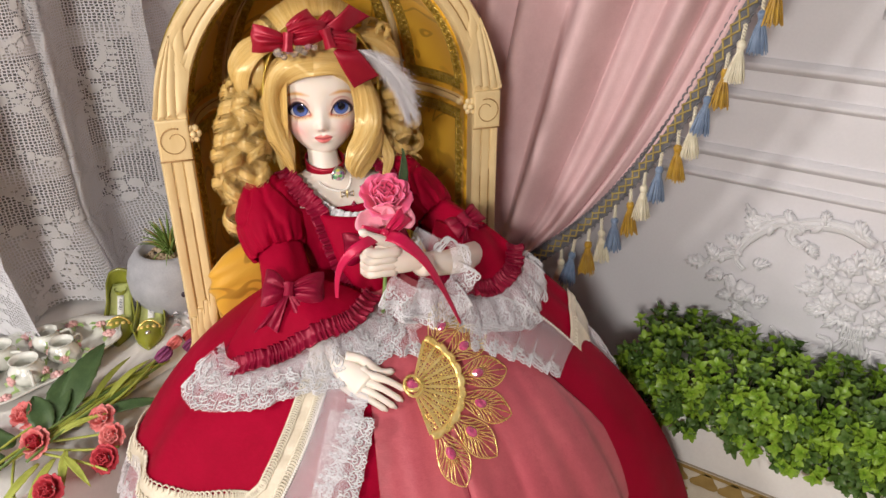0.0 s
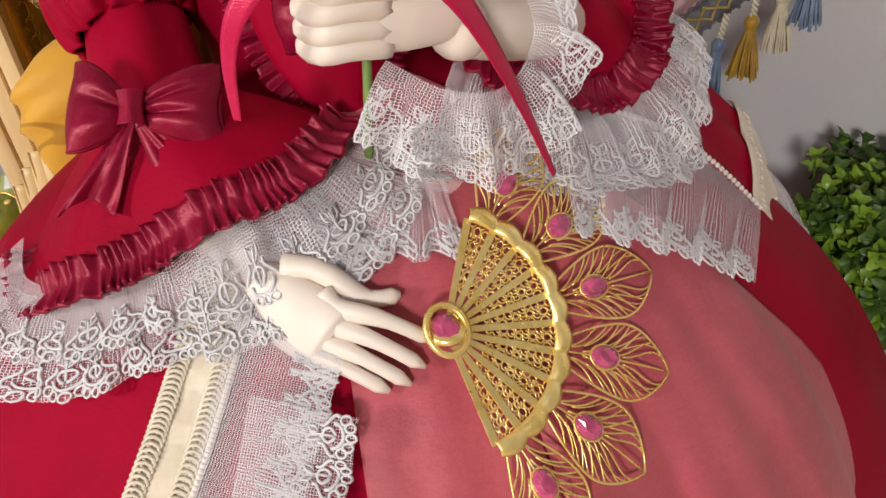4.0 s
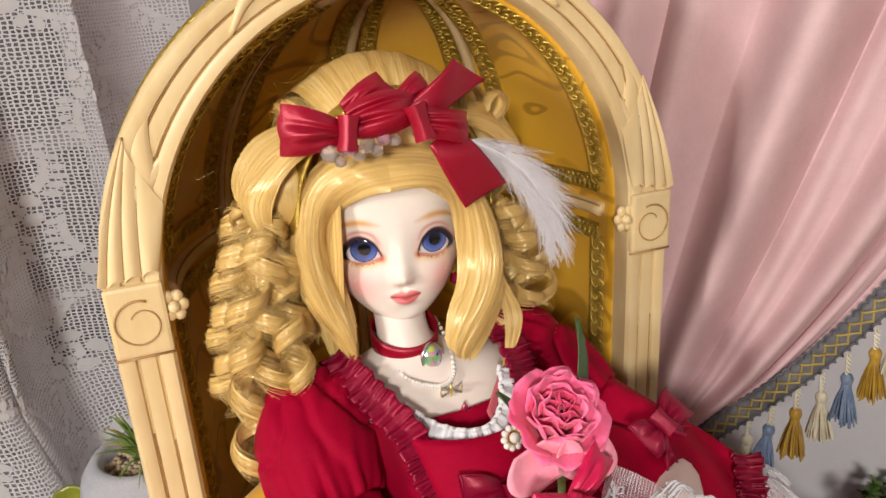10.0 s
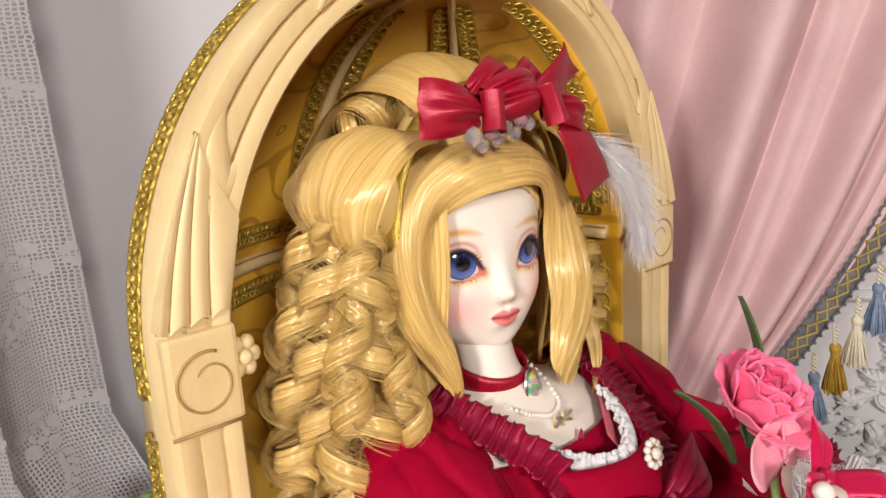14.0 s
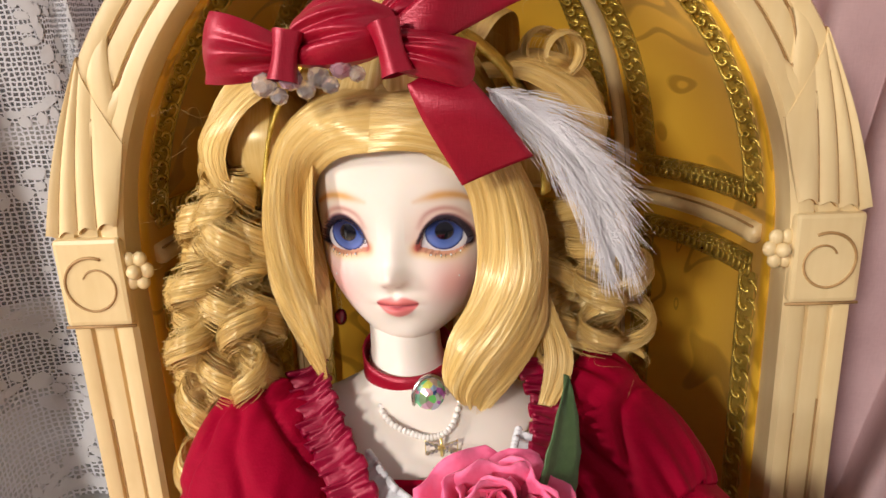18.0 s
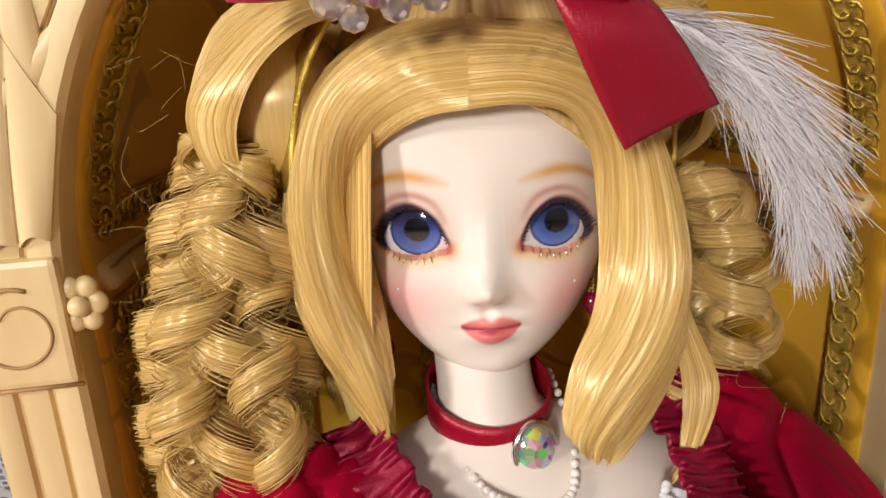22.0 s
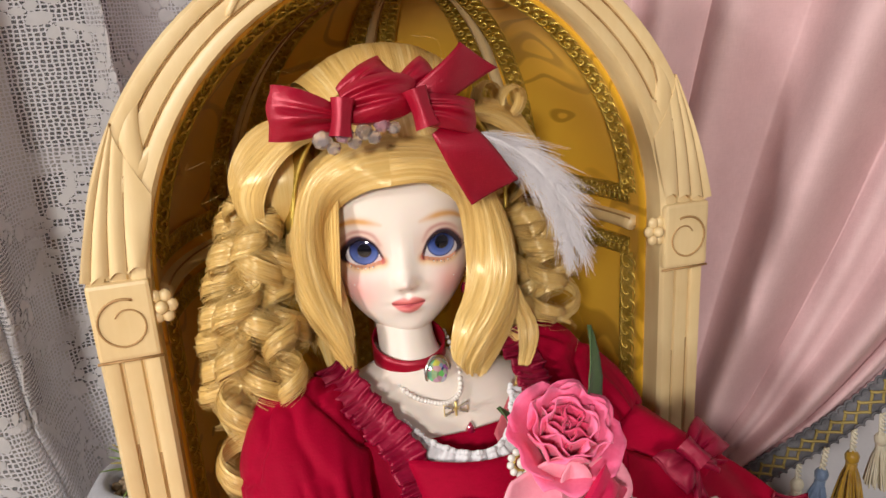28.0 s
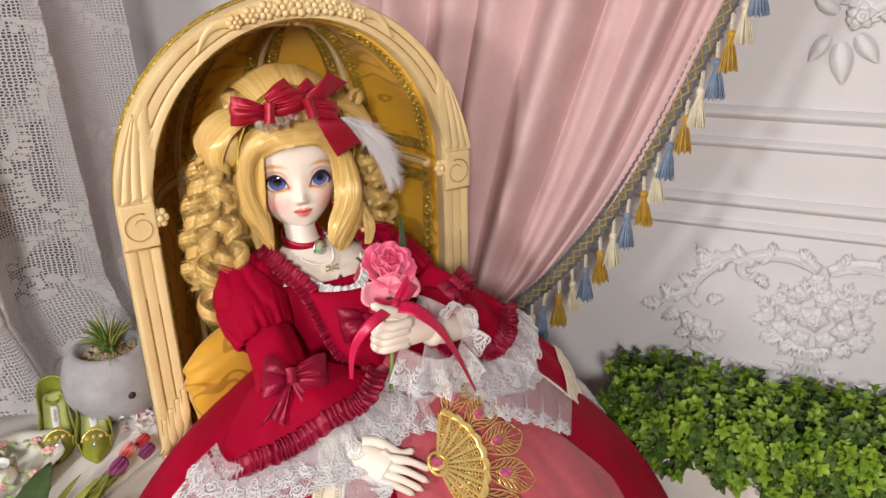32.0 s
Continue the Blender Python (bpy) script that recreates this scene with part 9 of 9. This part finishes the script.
def shoe(m, sx):
    ob = thing("slipper", "olive green doll slipper with a jewelled vamp on the ledge", "shoe", m, group="pair of green slippers")
    Ln = 0.088

    def lift(t):
        return 0.022 * max(0, 1 - t / 0.62) ** 1.4
    part("sole", Geo().grid(lambda u, v: Vector(((v - 0.5) * 2 * shoe_half(u), Ln * u, 0.001 + lift(u))), 30, 8), GREEN, ob, thick=0.0016)
    part("insole", Geo().grid(lambda u, v: Vector(((v - 0.5) * 1.8 * shoe_half(0.04 + 0.74 * u), Ln * (0.04 + 0.74 * u), 0.0030 + lift(0.04 + 0.74 * u))), 26, 6), INSOLE, ob, "pale green insole", thick=0.0008)
    part("heel", Geo().lathe([(0.0001, 0.0), (0.0030, 0.0), (0.0030, 0.004), (0.0042, 0.014), (0.0062, 0.0215)], 14, (0, 0.012, 0)), GREEN, ob)

    def wall(u, v):
        a = lerp(-1.0, 1.0, u)
        s = abs(a)
        tt = 0.80 * s ** 1.15
        x = math.copysign(shoe_half(tt) if s > 0.03 else shoe_half(0.0) * s / 0.03, a)
        h = interp(s, [0, 0.3, 0.7, 1.0], [0.0165, 0.0115, 0.0090, 0.0100])
        return Vector((x * (1 + 0.10 * v), Ln * tt - 0.0012 * v * (s < 0.15), 0.001 + lift(tt) + h * v))
    part("upper", Geo().grid(wall, 60, 6), GREEN, ob, thick=0.0012)

    def vamp(u, v):
        t = lerp(0.66, 1.0, v)
        e = (u - 0.5) * 2
        t -= 0.05 * (1 - v) * (abs(e) ** 2) * -1.0
        w = shoe_half(min(1, t))
        h = interp(t, [0.60, 0.75, 0.9, 1.0], [0.0130, 0.0120, 0.0070, 0.0020])
        return Vector((e * w * 1.04, Ln * t, 0.0015 + h * (1 - abs(e) ** 2.4)))
    part("vamp", Geo().grid(vamp, 20, 18), GREEN, ob, thick=0.001)
    for k, (x, t, r) in enumerate(((0.0, 0.84, 0.0028), (-0.0055, 0.75, 0.0022), (0.0055, 0.75, 0.0022), (0.0, 0.76, 0.0020), (-0.0095, 0.71, 0.0018), (0.0095, 0.71, 0.0018))):
        z = 0.0015 + interp(t, [0.60, 0.75, 0.9, 1.0], [0.0130, 0.0120, 0.0070, 0.0020]) * (1 - (abs(x) / shoe_half(t)) ** 2.4)
        part("bead", Geo().ball((x, Ln * t, z + 0.0008), (r, r, r * 0.7), 10, 6), GOLD if k else SILVER, ob, "gilt bead")
    part("bead_cord", Geo().tube([vamp(i / 16, 0.0) + Vector((0, 0, 0.0012)) for i in range(17)], 0.0008, 6), GOLD, ob)
    zt = 0.0042 + lift(0.30)
    sl = (lift(0.42) - lift(0.20)) / (Ln * 0.22)
    part("label", Geo().grid(lambda u, v: Vector(((u - 0.5) * 0.0062, Ln * (0.20 + 0.26 * v), 0.0042 + lift(0.20 + 0.26 * v))), 2, 8), TAG, ob, "white insole label", thick=0.0003)
    g = Geo()
    for k in range(7):
        t = 0.25 + 0.022 * k
        g.grid(lambda u, v: Vector(((u - 0.5) * (0.0018 + 0.0008 * (k % 3)), Ln * (t + 0.012 * v), 0.00455 + lift(t + 0.012 * v))), 1, 1)
    part("label_marks", g, INK, ob)
    return ob


shoe(pose(-0.6535, 0.3800, 0.110, 0, 0, -130.0), -1)
shoe(pose(-0.6225, 0.3940, 0.110, 0, 0, -131.5), 1)

# ---- tea set on an oval tray ----
CHINA = mat("white_china", (0.74, 0.74, 0.68), (0.82, 0.82, 0.77), 0.25, scale=30, fine=300, bump=0.05, coat=0.5)
CHINAP = mat("pink_glaze", (0.72, 0.36, 0.36), (0.80, 0.52, 0.50), 0.3, scale=60, fine=300, bump=0.1, coat=0.4)
CHINAG = mat("green_glaze", (0.28, 0.44, 0.14), (0.44, 0.58, 0.24), 0.3, scale=60, fine=300, bump=0.1, coat=0.4)


def china_flower(g_p, g_g, c, r, out, seed):
    rr = random.Random(seed)
    out = out.normalized()
    e1 = out.orthogonal().normalized()
    e2 = out.cross(e1)
    for k in range(6):
        a = k * 1.047 + rr.random()
        g_p.ball(c + (e1 * math.cos(a) + e2 * math.sin(a)) * r * 0.6 + out * r * 0.15, (r * 0.5, r * 0.5, r * 0.4), 7, 5)
    g_p.ball(c + out * r * 0.45, r * 0.42, 7, 5)
    for k in range(3):
        a = k * 2.1 + rr.random() * 2
        d = (e1 * math.cos(a) + e2 * math.sin(a))
        leaf_into(g_g, c + d * r * 0.7, d + out * 0.1, out, r * 1.7, r * 0.9)


tray = thing("tea_tray", "oval white china tray with raised pink roses", "tray", pose(-0.6220, 0.2480, 0.110, 0, 0, 83))


def tray_pt(u, v):
    a = 2 * math.pi * u
    k = v
    sc = 1 + 0.03 * math.cos(a * 10) * k
    z = 0.002 + 0.010 * max(0, k - 0.72) / 0.28
    return Vector((0.098 * math.cos(a) * k * sc, 0.051 * math.sin(a) * k * sc, z))


part("dish", Geo().grid(tray_pt, 80, 14, cu=True, v0=0.01), CHINA, tray, thick=0.0018)
gp, gg = Geo(), Geo()
rng = random.Random(14)
for k in range(12):
    a = 2 * math.pi * k / 12 + 0.2
    china_flower(gp, gg, Vector((0.084 * math.cos(a), 0.043 * math.sin(a), 0.009)), rng.uniform(0.0045, 0.0065), Vector((0, 0, 1)), k)
part("raised_roses", gp, CHINAP, tray, "pink raised china roses")["kind"] = "stuff"
part("raised_leaves", gg, CHINAG, tray, "green raised china leaves")["kind"] = "stuff"


def china_pot(name, label, x, y, size, kind, seed):
    size *= 1.25
    ob = thing(name, label, name.replace("_", " "), pose(-0.6220, 0.2480, 0.110, 0, 0, 83) @ pose(x, y, 0.0032, 0, 0, 40 * seed), group="doll tea set")
    s = size
    prof = [(0.0001, 0.0), (0.55, 0.0), (0.62, 0.06), (0.85, 0.30), (1.0, 0.60), (0.92, 0.92), (0.70, 1.18), (0.62, 1.30), (0.74, 1.46), (0.80, 1.50), (0.74, 1.50), (0.58, 1.32), (0.60, 1.15), (0.80, 0.9), (0.85, 0.6), (0.5, 0.2), (0.0001, 0.15)]
    part("body", Geo().lathe([(r * s, z * s) for r, z in prof], 28), CHINA, ob)
    part("handle", Geo().tube(spline([(-0.85 * s, 0, 1.1 * s), (-1.45 * s, 0, 1.15 * s), (-1.5 * s, 0, 0.6 * s), (-0.95 * s, 0, 0.4 * s)], 14), 0.10 * s, 7), CHINA, ob)
    if kind == "teapot":
        part("spout", Geo().tube(spline([(0.85 * s, 0, 0.5 * s), (1.3 * s, 0, 0.75 * s), (1.5 * s, 0, 1.3 * s)], 12), lambda t: (0.24 - 0.10 * t) * s, 9), CHINA, ob)
        lid = part("lid", Geo().lathe([(0.80 * s, 1.50 * s), (0.76 * s, 1.58 * s), (0.45 * s, 1.78 * s), (0.16 * s, 1.86 * s), (0.0001, 1.87 * s)], 24), CHINA, ob)
        part("knob", Geo().ball((0, 0, 1.98 * s), 0.2 * s, 9, 6), CHINAP, lid, "pink rose knob")
    gp, gg = Geo(), Geo()
    for k in range(3):
        a = k * 2.1 + seed
        c = Vector((0.97 * s * math.cos(a), 0.97 * s * math.sin(a), 0.62 * s))
        china_flower(gp, gg, c, 0.30 * s, Vector((math.cos(a), math.sin(a), 0.15)), seed * 7 + k)
    part("raised_rose", gp, CHINAP, ob, "pink raised china roses")
    part("raised_leaf", gg, CHINAG, ob, "green raised china leaves")
    return ob


china_pot("teapot", "white china doll teapot with raised pink roses", -0.050, -0.002, 0.0165, "teapot", 1)
china_pot("sugar_bowl", "small white china bowl with raised pink roses", 0.000, -0.022, 0.0125, "bowl", 2)
china_pot("cream_jug", "small white china jug with raised pink roses", -0.006, 0.018, 0.0125, "jug", 3)
china_pot("tea_cup", "small white china cup with raised pink roses", 0.034, 0.014, 0.0110, "cup", 4)
china_pot("tea_cup", "small white china cup with raised pink roses", 0.036, -0.014, 0.0110, "cup", 5)

# ---- flower spray lying over the ledge ----
spray = thing("flower_spray", "artificial rose spray lying along the ledge edge", "flowers")
ROSEA = mat("coral_petal", (0.70, 0.13, 0.13), (0.84, 0.32, 0.30), 0.6, scale=90, fine=700, bump=0.25)
ROSEB = mat("red_petal", (0.42, 0.02, 0.04), (0.60, 0.06, 0.08), 0.6, scale=90, fine=700, bump=0.25)
PLUM = mat("plum_petal", (0.16, 0.02, 0.09), (0.30, 0.05, 0.17), 0.6, scale=90, fine=700, bump=0.25)
YGREEN = mat("yellow_green_leaf", (0.30, 0.34, 0.05), (0.46, 0.50, 0.10), 0.5, scale=60, fine=600)


def small_rose(x, y, z, size, mats, rx, rz, seed):
    h = new("rose_head")
    h.parent, h.empty_display_size = spray, 0.01
    m = pose(x, y, z, rx, 0, rz)
    rose_head(h, m, size, mats, seed, ((3, 0.2, 0.66, -10), (4, 0.45, 0.84, 6), (5, 0.75, 0.92, 28), (5, 0.95, 0.85, 58)))
    return h


for x, y, z, s, mm, rx, rz, sd in ((-0.5036, 0.2511, 0.1120, 0.0105, (ROSEA, ROSEA), 38, 20, 1), (-0.4811, 0.2437, 0.1090, 0.0100, (ROSEA, ROSEA), 45, 30, 2), (-0.4682, 0.2275, 0.1040, 0.0108, (ROSEB, ROSEB), 50, 30, 3),
                                   (-0.5554, 0.2165, 0.1140, 0.0122, (ROSEA, ROSEA), 30, 10, 4), (-0.5200, 0.2034, 0.1120, 0.0120, (ROSEA, ROSEB), 40, 20, 5), (-0.4762, 0.1851, 0.1020, 0.0112, (ROSEB, ROSEB), 48, 25, 6)):
    small_rose(x, y, z, s, mm, rx, rz, sd)
for x, y, z, s, mm, sd in ((-0.5330, 0.3280, 0.1120, 0.0135, (PLUM, PLUM), 11), (-0.5420, 0.3480, 0.1120, 0.0120, (ROSEA, ROSEA), 12), (-0.5290, 0.3560, 0.1100, 0.0120, (PLUM, PLUM), 13), (-0.5420, 0.3660, 0.1110, 0.0105, (ROSEB, ROSEB), 14)):
    h = new("tulip_head")
    h.parent, h.empty_display_size = spray, 0.01
    rose_head(h, pose(x, y, z, -62, 0, -18), s, mm, sd, ((3, 0.25, 1.15, -14), (4, 0.5, 1.2, -8)))
rng = random.Random(17)
for k in range(16):
    y0 = rng.uniform(0.15, 0.26)
    x0 = -0.522 + rng.uniform(-0.012, 0.012)
    p = [(x0, y0, 0.106 + rng.uniform(0, 0.006)), (x0 - 0.004, y0 + 0.05, 0.109 + rng.uniform(0, 0.008)), (-0.530 + rng.uniform(-0.008, 0.006), 0.318 + rng.uniform(-0.02, 0.02), 0.106 + rng.uniform(0, 0.006))]
    part("stem", Geo().tube(spline(p, 14), 0.0012, 6), YGREEN if k % 3 else STEM, spray)
for a, b, w, mt in (((-0.530, 0.235, 0.112), (-0.556, 0.296, 0.140), 0.024, LEAFDARK2), ((-0.530, 0.225, 0.112), (-0.562, 0.262, 0.128), 0.020, LEAFDARK2), ((-0.528, 0.218, 0.110), (-0.560, 0.228, 0.124), 0.020, LEAFDARK2),
                    ((-0.535, 0.195, 0.110), (-0.585, 0.150, 0.116), 0.026, LEAFDARK2), ((-0.525, 0.180, 0.108), (-0.575, 0.125, 0.112), 0.026, LEAFDARK2), ((-0.515, 0.250, 0.108), (-0.478, 0.298, 0.110), 0.011, LEAFDARK2),
                    ((-0.500, 0.215, 0.106), (-0.470, 0.190, 0.096), 0.007, YGREEN), ((-0.495, 0.210, 0.106), (-0.455, 0.205, 0.100), 0.006, YGREEN), ((-0.500, 0.205, 0.105), (-0.478, 0.165, 0.094), 0.007, YGREEN), ((-0.505, 0.195, 0.105), (-0.492, 0.150, 0.092), 0.007, YGREEN),
                    ((-0.520, 0.210, 0.108), (-0.500, 0.255, 0.116), 0.006, YGREEN), ((-0.530, 0.170, 0.106), (-0.560, 0.190, 0.116), 0.007, YGREEN), ((-0.525, 0.250, 0.110), (-0.545, 0.310, 0.122), 0.006, YGREEN), ((-0.520, 0.260, 0.110), (-0.532, 0.320, 0.118), 0.006, YGREEN)):
    rose_leaf(a, b, w, (0.2, -0.2, 1), spray, mt)
for p in (((-0.52, 0.21, 0.108), (-0.50, 0.235, 0.106), (-0.484, 0.250, 0.108)), ((-0.52, 0.20, 0.108), (-0.49, 0.225, 0.104), (-0.468, 0.240, 0.107)), ((-0.52, 0.20, 0.106), (-0.48, 0.215, 0.104), (-0.457, 0.221, 0.103)), ((-0.53, 0.19, 0.106), (-0.50, 0.17, 0.100), (-0.466, 0.160, 0.096))):
    part("stem", Geo().tube(spline(p, 10), 0.0011, 6), YGREEN, spray)

# ---- stone planter with an air plant, and the small pot behind ----
pot = thing("whale_planter", "grey speckled stone planter shaped like a whale", "planter", pose(-0.6080, 0.4120, 0.110, 0, 0, 20))
prof = [(0.0001, 0.0), (0.030, 0.0), (0.038, 0.004), (0.044, 0.020), (0.045, 0.036), (0.041, 0.052), (0.034, 0.062), (0.030, 0.064), (0.027, 0.062), (0.026, 0.052), (0.0001, 0.052)]
part("body", Geo().lathe(prof, 40), CLAY, pot)
part("eye", Geo().ball((0.030, -0.030, 0.030), 0.0042, 12, 8), LASHM, pot, "black bead eye")
g = Geo()
rng = random.Random(6)
for k in range(90):
    a, r = rng.uniform(0, 6.28), 0.025 * math.sqrt(rng.random())
    g.ball((r * math.cos(a), r * math.sin(a), 0.0545), (rng.uniform(0.002, 0.0036),) * 3, 6, 4)
part("gravel", g, EARTH, pot, "tan gravel")["kind"] = "stuff"
air = thing("air_plant", "spiky green succulent in a stone planter", "plant", pose(-0.6060, 0.4120, 0.166, 0, 0, 0))
AIR = mat("succulent_green", (0.10, 0.18, 0.03), (0.26, 0.36, 0.10), 0.5, scale=50, fine=600)
AIRB = mat("succulent_base", (0.30, 0.22, 0.05), (0.36, 0.34, 0.08), 0.5, scale=50, fine=600)
for k in range(52):
    a, e = rng.uniform(0, 6.28), rng.uniform(0.25, 1.35)
    ln = rng.uniform(0.030, 0.046)
    d = Vector((math.cos(a) * math.cos(e), math.sin(a) * math.cos(e), math.sin(e)))
    g = Geo().tube(spline([(0, 0, 0), tuple(d * ln * 0.5 + Vector((0, 0, 0.004))), tuple(d * ln + Vector((0, 0, -0.004 * (1.4 - e))))], 8), lambda t: 0.0020 * (1 - 0.9 * t) + 0.0001, 5, flat=0.5)
    part("spike", g, AIR if k % 6 else AIRB, air)
pot2 = thing("small_pot", "small beige pot behind the planter", "pot", pose(-0.6000, 0.4830, 0.110))
part("body", Geo().lathe([(0.0001, 0.0), (0.024, 0.0), (0.030, 0.050), (0.032, 0.052), (0.030, 0.054), (0.027, 0.050), (0.0001, 0.046)], 28), CREAM, pot2)
suc = thing("small_succulent", "small pale green rosette plant in a pot", "plant", pose(-0.6000, 0.4830, 0.156))
SUC = mat("rosette_green", (0.16, 0.28, 0.07), (0.40, 0.50, 0.20), 0.5, scale=60, fine=500)
for k in range(34):
    a, e = k * 2.399, 0.15 + 1.2 * (1 - k / 34)
    g = Geo()
    leaf_into(g, Vector((0, 0, 0.012)), Vector((math.cos(a) * math.cos(e), math.sin(a) * math.cos(e), math.sin(e))), Vector((0, 0, 1)), rng.uniform(0.022, 0.032), 0.014)
    part("leaf", g, SUC, suc, thick=0.0005)
petals = thing("dried_petals", "scattered pale pink dried petals on the ledge", "petals", kind="stuff")
g = Geo()
for k in range(60):
    a, r = rng.uniform(0, 6.28), 0.026 * math.sqrt(rng.random())
    leaf_into(g, Vector((-0.565 + r * math.cos(a), 0.405 + 1.3 * r * math.sin(a), 0.1112 + rng.uniform(0, 0.004))), Vector((rng.uniform(-1, 1), rng.uniform(-1, 1), rng.uniform(-0.2, 0.4))), Vector((0, 0, 1)), rng.uniform(0.005, 0.009), 0.005, mi=0 if rng.random() < 0.75 else 1)
part("petal_heap", g, [FEATHER, CHINAP], petals)
